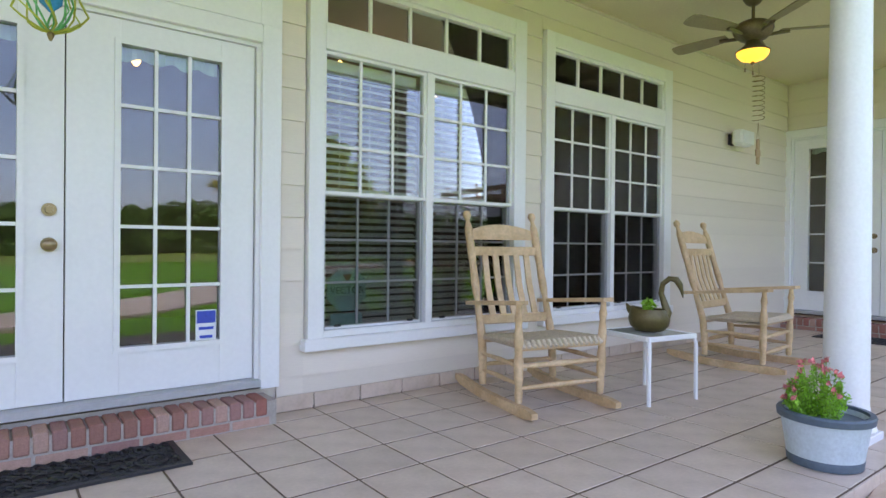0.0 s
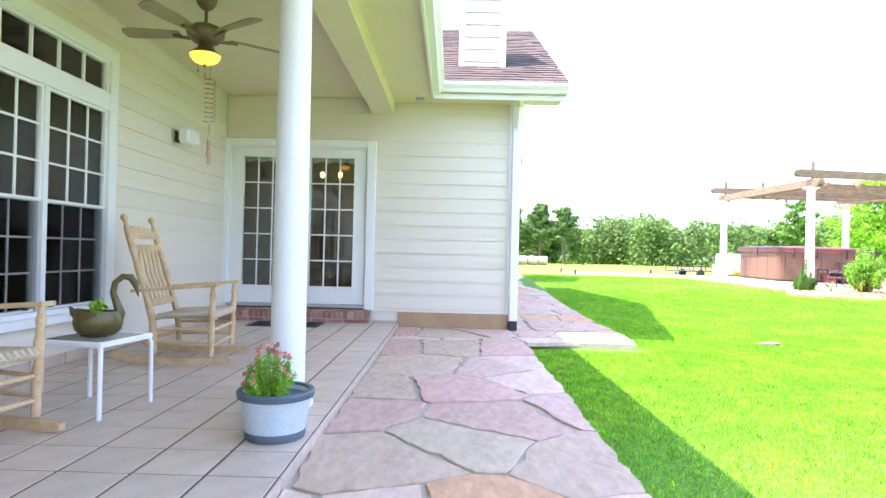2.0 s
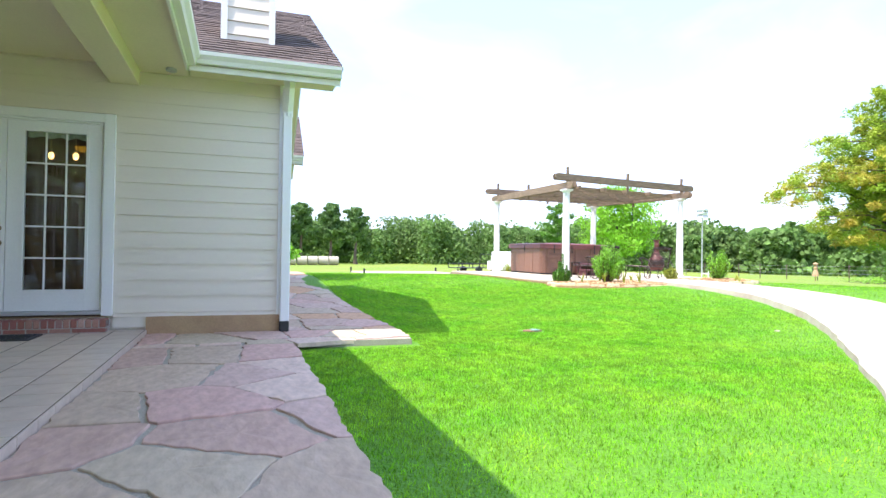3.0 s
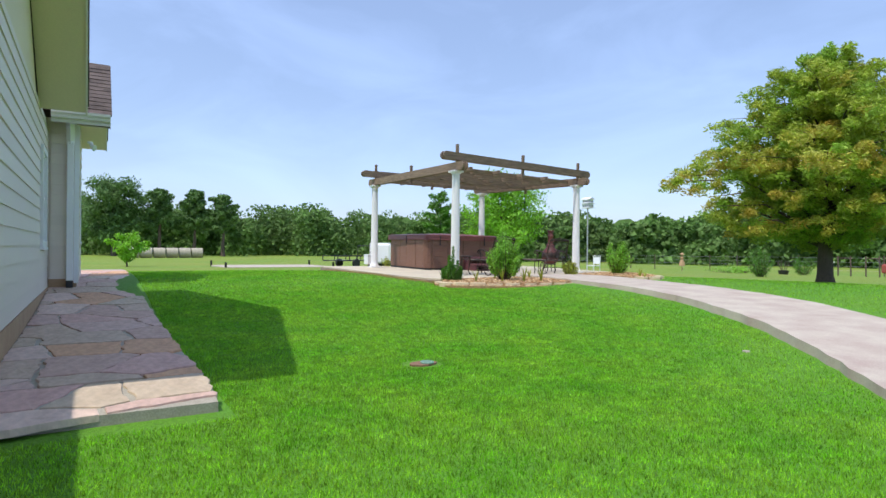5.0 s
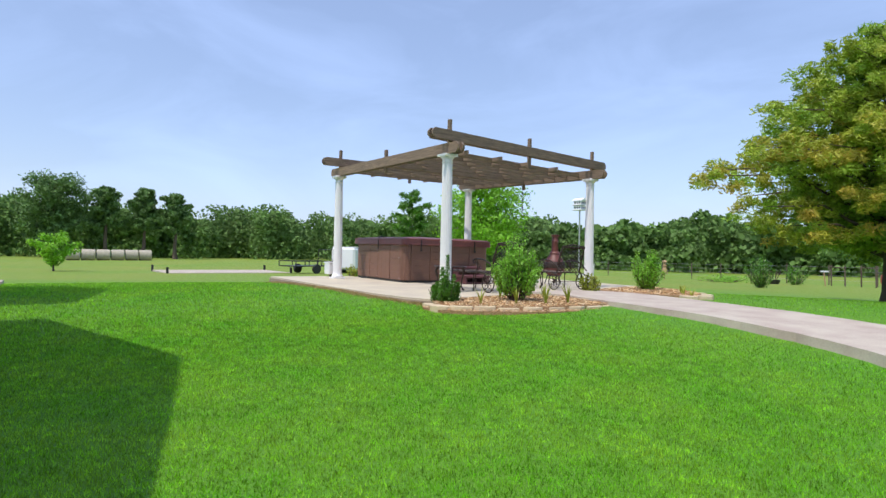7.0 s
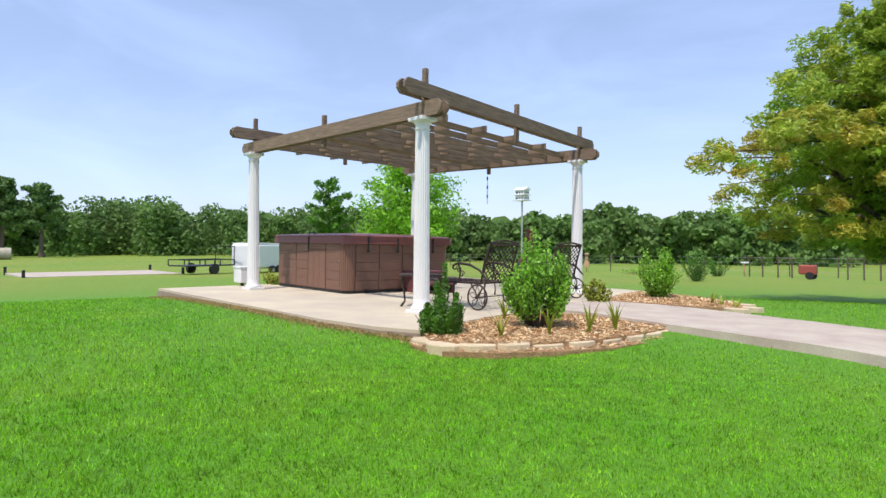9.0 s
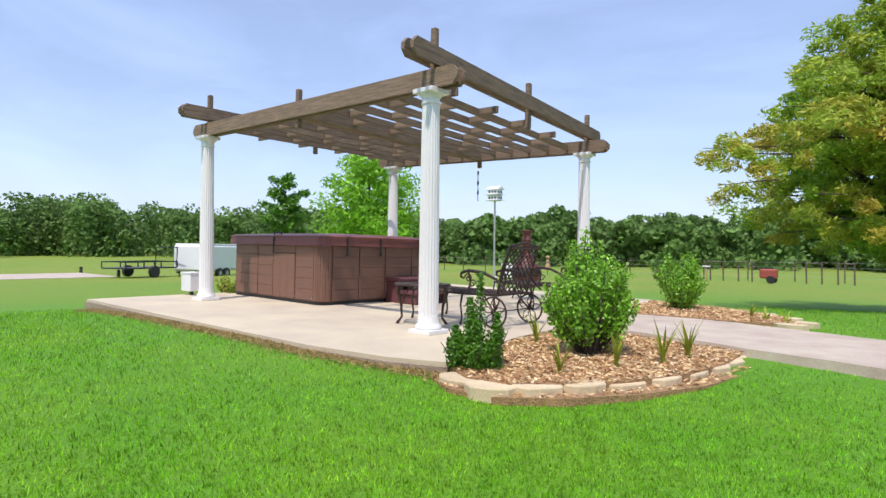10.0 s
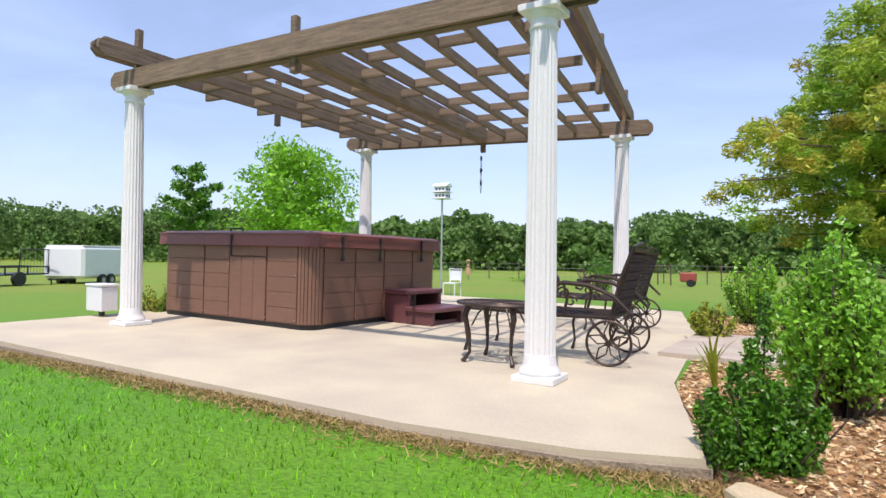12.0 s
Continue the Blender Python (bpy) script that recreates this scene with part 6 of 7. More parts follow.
pt = thing("barrel_planter", "pale blue half-barrel planter with slate bands and pink flowers", "planter", (1.42, 3.72, FLOOR))
pt.scale = (1, 1, 1.13)
part("barrel", Geo().lathe([(0.135, 0.03), (0.15, 0.03), (0.172, 0.16), (0.178, 0.20), (0.165, 0.20), (0.155, 0.15)], 40), M_POT, pt, smooth=True)
part("rim_band", Geo().lathe([(0.176, 0.178), (0.19, 0.182), (0.193, 0.205), (0.188, 0.212), (0.166, 0.212), (0.164, 0.18)], 40), M_POTBAND, pt, smooth=True)
part("foot_band", Geo().lathe([(0.13, 0.0), (0.148, 0.003), (0.153, 0.035), (0.15, 0.04), (0.14, 0.04)], 40), M_POTBAND, pt, smooth=True)
part("soil", Geo().lathe([(0.0, 0.155), (0.16, 0.152)], 30), M_SOIL, pt)
rng = np.random.default_rng(12)
st, cc, fl = Geo(), [], []
for k in range(70):
    a, q = rng.uniform(0, 6.28), rng.random() ** 0.5
    end = Vector((-0.05 + 0.15 * q * math.cos(a), 0.02 + 0.13 * q * math.sin(a), 0.40 - 0.14 * q * q + rng.uniform(-0.05, 0.03)))
    base = Vector((-0.04 + 0.06 * q * math.cos(a), 0.01 + 0.06 * q * math.sin(a), 0.15))
    st.tube([base, (base + end) / 2 + Vector((0, 0, 0.01)), end], 0.0016, 3)
    for s in np.linspace(0.2, 0.97, 9):
        cc.append(ring_blob(rng, 5, base.lerp(end, s), 0.016, 0.016, 0.012, 0.1))
    if k % 5 < 3:
        fl.append(ring_blob(rng, 8, end + Vector((0, 0, 0.008)), 0.011, 0.011, 0.009, 0.4))
part("stem", st, M_LEAF, pt)
ob = new("foliage", quad_mesh("foliage", quads(np.concatenate(cc), 0.022, 13, 0.4), M_LEAF))
ob.parent = pt
ob = new("flower", quad_mesh("flower", quads(np.concatenate(fl), 0.020, 14, 0.8), M_FLOWER))
ob.parent = pt

fan = thing("ceiling_fan", "antique-bronze ceiling fan with five tan blades and an amber glass light", "ceiling fan", (3.22, 4.90, 2.56))
part("canopy", Geo().lathe([(0.03, 0.38), (0.055, 0.40), (0.075, 0.43), (0.085, 0.47), (0.088, 0.489)], 28), M_FANM, fan, smooth=True)
part("downrod", Geo().tube([(0, 0, 0.25), (0, 0, 0.40)], 0.013, 10), M_FANM, fan)
part("motor_housing", Geo().lathe([(0.06, 0.10), (0.10, 0.115), (0.135, 0.15), (0.15, 0.185), (0.145, 0.21), (0.11, 0.24), (0.05, 0.265), (0.02, 0.27)], 36), M_FANM, fan, smooth=True)
part("light_fitting", Geo().lathe([(0.03, 0.105), (0.05, 0.10), (0.06, 0.07), (0.10, 0.035), (0.125, 0.018), (0.125, 0.010)], 30), M_FANM, fan, smooth=True)
part("lamp_bowl", Geo().lathe([(0.12, 0.012), (0.112, -0.015), (0.085, -0.045), (0.045, -0.06), (0.01, -0.064)], 30), M_LAMPG, fan, "lit amber glass bowl", smooth=True)
part("finial", Geo().lathe([(0.012, -0.085), (0.016, -0.075), (0.01, -0.062)], 12), M_FANM, fan)
for i in range(5):
    a = radians(20 + 72 * i)
    g = Geo()
    ca, sa = math.cos(a), math.sin(a)
    pts = [(0.20, -0.045), (0.36, -0.062), (0.60, -0.070), (0.655, -0.055), (0.67, 0.0), (0.655, 0.055), (0.60, 0.070), (0.36, 0.062), (0.20, 0.045)]
    v = [(u * ca - w * sa, u * sa + w * ca, 0.17 + w * 0.22) for u, w in pts]
    g.add(v + [(x, y, z + 0.008) for x, y, z in v], [tuple(reversed(range(9))), tuple(range(9, 18))] + [(k, (k + 1) % 9, 9 + (k + 1) % 9, 9 + k) for k in range(9)])
    b_ = part("blade", g, M_BLADE, fan)
    part("blade_iron", Geo().tube([(0.10 * ca, 0.10 * sa, 0.14), (0.17 * ca, 0.17 * sa, 0.15), (0.26 * ca, 0.26 * sa, 0.165)], [0.012, 0.014, 0.02], 6), M_FANM, b_)
for dx in (-0.06, 0.07):
    part("pull_chain", Geo().tube([(dx, 0.03, 0.03), (dx, 0.03, -0.12)], 0.002, 4).tube([(dx, 0.03, -0.12), (dx, 0.03, -0.15)], 0.006, 6), M_BRONZE, fan)

cm = thing("wind_chime", "hanging spiral wind spinner with a carved tan wooden drop", "wind chime", (3.24, 4.86, 2.44))
part("cord", Geo().tube([(0, 0, 0.06), (0, 0, -0.06)], 0.002, 4), M_BRONZE, cm)
part("spiral", Geo().tube([(0.045 * math.cos(i * 0.55), 0.045 * math.sin(i * 0.55), -0.05 - 0.0034 * i) for i in range(110)], 0.003, 4), M_BRONZE, cm)
part("hanger", Geo().tube([(-0.02, 0, -0.56), (0, 0, -0.43), (0.02, 0, -0.56)], 0.002, 4), M_BRONZE, cm)
part("drop", Geo().box(-0.02, 0.02, -0.008, 0.008, -0.64, -0.56, 0.005).box(-0.035, 0.035, -0.008, 0.008, -0.70, -0.64, 0.006).box(-0.022, 0.022, -0.008, 0.008, -0.76, -0.70, 0.006), M_RUST, cm)

sp = thing("wall_speaker", "white outdoor speaker on a swivel bracket on the siding", "speaker", (4.85, YW, 2.2))
part("bracket", Geo().box(-0.05, 0.05, -0.02, 0.0, -0.06, 0.06, 0.004).tube([(0, -0.02, 0), (0, -0.08, 0)], 0.014, 8), M_BLACK, sp)
g = Geo().box(-0.13, 0.13, -0.20, -0.07, -0.085, 0.085, 0.03)
s_ = part("body", g, M_TABLEW, sp)
part("grille", Geo().box(-0.115, 0.115, -0.206, -0.198, -0.07, 0.07, 0.003), M_WHITE, sp)

orn = thing("hanging_ornament", "hanging green and blue metal petal ornament under the porch ceiling", "ornament", (-1.40, 5.16, 1.75))
M_GREENG = mat("green enamel", (0.10, 0.42, 0.12), 0.3, metal=0.2)
M_BLUEG = mat("blue glass bead", (0.03, 0.30, 0.55), 0.15)
M_YEL = mat("yellow-green enamel", (0.45, 0.48, 0.06), 0.3, metal=0.3)
for i in range(8):
    a = 2 * math.pi * i / 8
    for r, z, mt, nm in ((0.115, 0.07, M_YEL, "outer_petal"), (0.07, 0.10, M_GREENG, "inner_petal")):
        pts = [((r * k / 4) * math.cos(a + 0.25 * math.sin(k)), (r * k / 4) * math.sin(a + 0.25 * math.sin(k)), z * (k / 4) ** 2) for k in range(5)] + [((r * (1 - 0.2 * k)) * math.cos(a), (r * (1 - 0.2 * k)) * math.sin(a), z + 0.05 * k) for k in range(1, 5)]
        part(nm, Geo().tube(pts, 0.004, 4), mt, orn)
part("bead", Geo().lathe([(0.005, 0.07), (0.035, 0.10), (0.04, 0.15), (0.03, 0.2), (0.005, 0.22)], 16), M_BLUEG, orn, smooth=True)
part("finial", Geo().lathe([(0.004, -0.03), (0.012, -0.01), (0.006, 0.01)], 10), M_BRONZE, orn)
part("cord", Geo().tube([(0, 0, 0.2), (0, 0, CEIL - 1.75)], 0.003, 4), M_BRONZE, orn)


def door_mat(at, rz, w, d):
    m = thing("doormat", "black rubber doormat with an open swirl lattice on the tiles", "doormat", at, rz, group="doormats")
    part("border", Geo().box(-w / 2, w / 2, -d / 2, -d / 2 + 0.03, 0, 0.012).box(-w / 2, w / 2, d / 2 - 0.03, d / 2, 0, 0.012).box(-w / 2, -w / 2 + 0.03, -d / 2 + 0.03, d / 2 - 0.03, 0, 0.012).box(w / 2 - 0.03, w / 2, -d / 2 + 0.03, d / 2 - 0.03, 0, 0.012), M_MATR, m)
    part("backing", Geo().box(-w / 2 + 0.03, w / 2 - 0.03, -d / 2 + 0.03, d / 2 - 0.03, 0.0, 0.003), M_MATR, m)
    g = Geo()
    k = -w / 2
    while k < w / 2:
        for s in (-1, 1):
            pts = [(min(w / 2 - 0.03, max(-w / 2 + 0.03, k + s * 0.07 * math.sin(j * 1.3))), -d / 2 + 0.02 + (d - 0.04) * j / 10, 0.008) for j in range(11)]
            g.tube(pts, 0.006, 4)
        k += 0.055
    for cx in (-w / 2 + 0.13, w / 2 - 0.13):
        for cy in (-d / 4, d / 4):
            g.tube([(cx + 0.09 * (1 - i / 26) * math.cos(i * 0.6), cy + 0.09 * (1 - i / 26) * math.sin(i * 0.6), 0.011) for i in range(24)], 0.007, 4)
    part("lattice", g, M_MATR, m)


door_mat((-1.34, 5.60, FLOOR), 0, 0.95, 0.52)
door_mat((5.80, 4.90, FLOOR), 90, 0.85, 0.46)

# lawn drain
dr = thing("lawn_drain", "round green plastic drain grate set in a patch of bare dirt", "drain", (6.10, -1.30, ground_z(6.1, -1.3) + 0.012))
M_DIRT = mat("bare dirt", (0.26, 0.15, 0.09), 0.95, var=0.2, scale=15, fine=80, bump=0.8)
M_GRATE = mat("pale green plastic", (0.25, 0.42, 0.32), 0.5)
dr.scale = (0.68, 0.68, 1)
part("dirt", Geo().prism([(0.16 * math.cos(k * 0.52) * rnd.uniform(0.8, 1.15) + 0.01, 0.20 * math.sin(k * 0.52) * rnd.uniform(0.8, 1.15) + 0.03) for k in range(12)], -0.05, 0.004), M_DIRT, dr)
part("rim", Geo().tube([(-0.03 + 0.085 * math.cos(2 * math.pi * i / 28), -0.01 + 0.085 * math.sin(2 * math.pi * i / 28), 0.012) for i in range(28)], 0.010, 6, closed=True), M_GRATE, dr)
for i in range(7):
    u = -0.06 + 0.02 * i
    h = math.sqrt(max(0, 0.082 ** 2 - u * u))
    part("bar", Geo().box(-0.03 + u - 0.005, -0.03 + u + 0.005, -0.01 - h, -0.01 + h, 0.006, 0.014), M_GRATE, dr)
vb = thing("valve_cover", "small pale round valve cover in the lawn", "drain", (4.83, -4.28, ground_z(4.83, -4.28) + 0.02))
part("disc", Geo().lathe([(0.0, -0.004), (0.035, -0.006), (0.04, -0.03)], 16), M_HAY, vb)

# security light under the bay gable
sl_ = thing("security_light", "small twin-head security light under the gable eave", "lamp", (15.0, 1.42, 3.02))
part("base", Geo().lathe([(0.05, 0.0), (0.05, 0.04)], 12), M_WHITE, sl_)
for s in (-1, 1):
    part("head", Geo().tube([(s * 0.03, 0, 0), (s * 0.08, -0.04, -0.06), (s * 0.11, -0.08, -0.09)], [0.02, 0.04, 0.05], 10), M_WHITE, sl_, smooth=True)

# ---- out in the field ----
tlr = thing("cargo_trailer", "white enclosed cargo trailer parked in the field", "trailer", (39.27, -17.05, ground_z(39, -17) - 0.1), rz=-60.6)
part("body", Geo().box(-1.6, 1.6, -0.9, 0.9, 0.35, 1.75, 0.12), M_WHITE, tlr)
part("roof", Geo().box(-1.5, 1.5, -0.85, 0.85, 1.75, 1.79, 0.02), M_WHITE, tlr)
for x in (-0.3, 0.35):
    for s in (-1, 1):
        w = part("wheel", Geo().tube([(x, s * 0.92 - 0.08, 0.25), (x, s * 0.92 + 0.08, 0.25)], 0.27, 20), M_BLACK, tlr)
        part("hub", Geo().tube([(x, s * 1.0, 0.25), (x, s * 1.0 + s * 0.012, 0.25)], 0.12, 14), M_GREYM, w)
part("tongue", Geo().tube([(-1.6, 0.5, 0.35), (-2.5, 0, 0.35), (-1.6, -0.5, 0.35)], 0.04, 6).tube([(-2.3, 0, 0.4), (-2.3, 0, 0.0)], 0.03, 6), M_BLACK, tlr)
part("door", Geo().box(1.6, 1.615, -0.8, 0.8, 0.45, 1.65), M_WHITE, tlr)
ut = thing("utility_trailer", "low black steel utility trailer with a mesh ramp gate", "trailer", (38.6, -13.4, ground_z(38, -13)), rz=110)
part("deck", Geo().box(-1.5, 1.5, -0.75, 0.75, 0.42, 0.48), M_BLACK, ut)
part("rail", Geo().tube([(-1.5, -0.75, 0.75), (1.5, -0.75, 0.75), (1.5, 0.75, 0.75), (-1.5, 0.75, 0.75)], 0.03, 6, closed=True), M_BLACK, ut)
for x in (-1.5, -0.5, 0.5, 1.5):
    for s in (-1, 1):
        part("stake", Geo().box(x - 0.02, x + 0.02, s * 0.75 - 0.02, s * 0.75 + 0.02, 0.48, 0.75), M_BLACK, ut)
for s in (-1, 1):
    part("wheel", Geo().tube([(0, s * 0.85 - 0.08, 0.28), (0, s * 0.85 + 0.08, 0.28)], 0.28, 20), M_BLACK, ut)
g = Geo().tube([(-1.5, -0.7, 0.5), (-1.55, -0.7, 1.45), (-1.55, 0.7, 1.45), (-1.5, 0.7, 0.5)], 0.025, 6)
for k in range(9):
    g.tube([(-1.5, -0.7 + 0.155 * (k + 1) - 0.07, 0.5), (-1.55, -0.7 + 0.155 * (k + 1) - 0.07, 1.45)], 0.008, 4)
part("ramp_gate", g, M_BLACK, ut)
for k in range(6):
    hb = thing("hay_bale", "weathered round hay bale lying at the field's far edge", "hay bale", (95 + k * 0.4, -3.6 - 1.75 * k, ground_z(95, -8)), rz=85, group="hay bales")
    part("bale", Geo().tube([(-0.8, 0, 0.72), (-0.72, 0, 0.72), (0.72, 0, 0.72), (0.8, 0, 0.72)], [0.66, 0.74, 0.74, 0.66], 20), M_HAY, hb, smooth=True)
ct = thing("concrete_pad", "pale rectangular concrete pad with low corner posts in the field", "concrete pad", (42.3, -9.3, ground_z(42, -9)))
part("pad", Geo().box(-2.6, 2.6, -3.5, 3.5, -0.1, 0.06), M_WALK, ct)
for sx in (-1, 1):
    for sy in (-1, 1):
        part("corner_post", Geo().box(sx * 2.6 - 0.06, sx * 2.6 + 0.06, sy * 3.5 - 0.06, sy * 3.5 + 0.06, -0.1, 0.38), M_BLACK, ct)

bh = thing("birdhouse", "white two-storey martin birdhouse on a tall thin pole", "birdhouse", (21.0, -18.0, ground_z(21, -18)))
part("pole", Geo().tube([(0, 0, 0), (0, 0, 3.05)], 0.03, 8), M_GREYM, bh)
for z in (3.05, 3.25):
    part("tier", Geo().box(-0.20, 0.20, -0.15, 0.15, z, z + 0.16), M_WHITE, bh)
    part("balcony", Geo().box(-0.27, 0.27, -0.22, 0.22, z - 0.02, z - 0.002), M_WHITE, bh)
    for u in (-0.12, 0.0, 0.12):
        for s in (-1, 1):
            part("entrance", Geo().box(u - 0.03, u + 0.03, s * 0.151 - 0.002, s * 0.151 + 0.002, z + 0.04, z + 0.11), M_BLACK, bh)
        part("entrance", Geo().box(-0.203, -0.199, u * 0.8 - 0.025, u * 0.8 + 0.025, z + 0.04, z + 0.11), M_BLACK, bh)
part("roof", Geo().add([(-0.27, -0.2, 3.41), (0.27, -0.2, 3.41), (0.27, 0.2, 3.41), (-0.27, 0.2, 3.41), (-0.27, 0, 3.53), (0.27, 0, 3.53)], [(0, 1, 5, 4), (2, 3, 4, 5), (0, 4, 3), (1, 2, 5), (3, 2, 1, 0)]), M_WHITE, bh)
gs = thing("garden_chair", "small white metal garden chair standing on the grass", "chair", (20.6, -18.2, ground_z(20, -18)))
part("frame", Geo().tube([(-0.2, 0, 0), (-0.18, 0, 0.4), (-0.22, 0, 0.85), (0.22, 0, 0.85), (0.18, 0, 0.4), (0.2, 0, 0)], 0.02, 6).tube([(-0.2, 0.4, 0), (-0.2, 0.4, 0.42), (-0.2, 0, 0.42)], 0.02, 6).tube([(0.2, 0.4, 0), (0.2, 0.4, 0.42), (0.2, 0, 0.42)], 0.02, 6), M_WHITE, gs)
part("seat", Geo().box(-0.2, 0.2, 0, 0.42, 0.40, 0.43).box(-0.18, 0.18, -0.02, 0.01, 0.5, 0.8), M_WHITE, gs)
sc = tagged(part("garden_statue", Geo().lathe([(0.03, 0), (0.03, 0.35), (0.22, 0.36), (0.16, 0.7), (0.10, 0.8), (0.14, 0.95), (0.07, 1.05), (0.10, 1.12), (0.08, 1.2), (0.2, 1.22), (0.02, 1.34)], 16), M_RUST, loc=(30, -36.5, ground_z(30, -36.5)), smooth=True), "small tan garden statue on a post on the grass", "statue")
fence = thing("wire_fence", "wire fence on thin wooden posts along the edge of the woods", "fence", (0, 0, 0))
fp = [(4 + 2.4 * i, -40 + 0.4 * math.sin(i)) for i in range(20)]
for i, (x, y) in enumerate(fp):
    part("post", Geo().tube([(x, y, ground_z(x, y) - 0.1), (x + 0.02, y, ground_z(x, y) + 1.25)], 0.035, 6), M_BARK, fence)
for k in range(4):
    part("wire", Geo().tube([(x, y, ground_z(x, y) + 0.3 + 0.27 * k) for x, y in fp], 0.006, 3), M_GREYM, fence)
rg = thing("garden_cart", "faded red garden machine standing between rough wooden frames", "garden machine", (16.5, -36.2, ground_z(16.5, -36)))
part("body", Geo().box(-0.45, 0.35, -0.25, 0.25, 0.25, 0.75, 0.06), M_RED, rg)
part("handle", Geo().tube([(0.3, 0, 0.6), (0.7, 0, 1.0)], 0.025, 6), M_BLACK, rg)
for s in (-1, 1):
    part("wheel", Geo().tube([(-0.2, s * 0.3 - 0.04, 0.2), (-0.2, s * 0.3 + 0.04, 0.2)], 0.2, 14), M_BLACK, rg)
for i, x in enumerate((13.2, 14.6, 17.9, 19.4)):
    fr_ = thing("wooden_trellis", "rough weathered wooden post frame near the fence", "trellis", (x, -37.5, ground_z(x, -37)), group="post frames")
    for u in (-0.35, 0.35):
        part("post", Geo().tube([(u, 0, 0), (u + 0.03, 0, 1.2)], 0.04, 6), M_BARK, fr_)
    part("crossbar", Geo().tube([(-0.4, 0, 1.05), (0.42, 0, 1.08)], 0.03, 6), M_BARK, fr_)
tb_ = thing("tub_planter", "dark tub planter holding bare brown stalks", "planter", (22.2, -36.0, ground_z(22, -36)))
part("tub", Geo().lathe([(0.25, 0), (0.32, 0.25), (0.30, 0.25), (0.25, 0.2)], 20), M_BLACK, tb_)
for k in range(8):
    a = k * 0.8
    part("stalk", Geo().tube([(0.1 * math.cos(a), 0.1 * math.sin(a), 0.2), (0.35 * math.cos(a), 0.3 * math.sin(a), 0.75)], 0.02, 5), M_BARK, tb_)
shrub("vegetable_bush", "dark green bushy plant near the fence", (21.0, -36.0), ground_z(21, -36), 1.1, 0.9, M_LEAFD, 0.09, 71, 22, 60)
shrub("ground_cover", "low spread of green leafy crop", (24.5, -34.5), ground_z(24, -34), 0.35, 2.0, M_LEAF, 0.09, 72, 40, 40)
shrub("fence_bush", "mid-height green bush beside the wire fence", (18.6, -27.5), ground_z(18, -27), 1.6, 0.75, M_LEAFD, 0.08, 73, 26, 80)
br = thing("sun_lamp_stake", "small white solar light panel on a leaning wooden stake", "garden light", (19.6, -36.4, ground_z(19, -36)))
part("stake", Geo().tube([(0, 0, 0), (0.1, 0, 0.8)], 0.035, 6), M_RUST, br)
part("panel", Geo().box(-0.15, 0.25, -0.05, 0.05, 0.78, 0.86), M_WHITE, br)


# ---- pieces: siding boards, tiles, bricks, flagstones ----
def siding(parent, along, fixed, u0, u1, z0, z1, sign, rows=None):
    """Lap boards on a wall; along is the axis of the run, sign the side they face."""
    e = 0.185
    r0 = int(math.floor((z0 - 0.06) / e))
    k = r0
    while 0.06 + k * e < z1 - 0.01:
        a, b = max(0.06 + k * e, z0), min(0.06 + (k + 1) * e, z1)
        k += 1
        if b - a < 0.015:
            continue
        t0, t1 = 0.030, 0.016
        if along == "x":
            v = [(u, fixed + sign * t, z) for u in (u0, u1) for t, z in ((0.0, a), (t0, a), (t1, b), (0.0, b))]
        else:
            v = [(fixed + sign * t, u, z) for u in (u0, u1) for t, z in ((0.0, a), (t0, a), (t1, b), (0.0, b))]
        part("siding_board", Geo().add(v, [(0, 1, 2, 3), (7, 6, 5, 4), (0, 4, 5, 1), (1, 5, 6, 2), (2, 6, 7, 3), (3, 7, 4, 0)]), M_SIDING, parent)


f = YW + 0.03
for u0, u1, z0, z1 in ((-7, -2.32, 0.06, CEIL), (-0.27, -0.11, 0.06, CEIL), (1.68, 1.88, 0.06, CEIL), (3.68, XE, 0.06, CEIL), (-2.32, -0.27, 2.665, CEIL), (-0.11, 1.68, 2.725, CEIL), (1.88, 3.68, 2.725, CEIL), (-0.11, 1.68, 0.06, 0.39), (1.88, 3.68, 0.06, 0.39)):
    siding(wall_main, "x", f, u0, u1, z0, z1, -1)
f = XE + 0.03
for u0, u1, z0, z1 in ((WS + 0.06, D2A - 0.10, 0.2, 3.0), (YF, D2A - 0.10, 0.08, 0.2), (D2A - 0.1, YW, 2.48, CEIL)):
    siding(wall_end, "y", f, u0, u1, z0, z1, -1)
f = WS + 0.03
for u0, u1, z0, z1 in ((XE + 0.05, 12.2, 0.24, 3.05), (13.2, 14.06, 0.24, 3.05), (12.2, 13.2, 0.24, 0.92), (12.2, 13.2, 2.55, 3.05)):
    siding(wall_south, "x", f, u0, u1, z0, z1, -1)
siding(bay, "y", 14.1, 1.66, 2.02, 0.38, 3.2, -1)
for u0, u1, z0, z1 in ((14.1, 14.95, 0.38, 3.25), (15.75, 16.3, 0.38, 3.25), (14.95, 15.75, 0.38, 1.0), (14.95, 15.75, 2.55, 3.25)):
    siding(bay, "x", 1.60, u0, u1, z0, z1, -1)

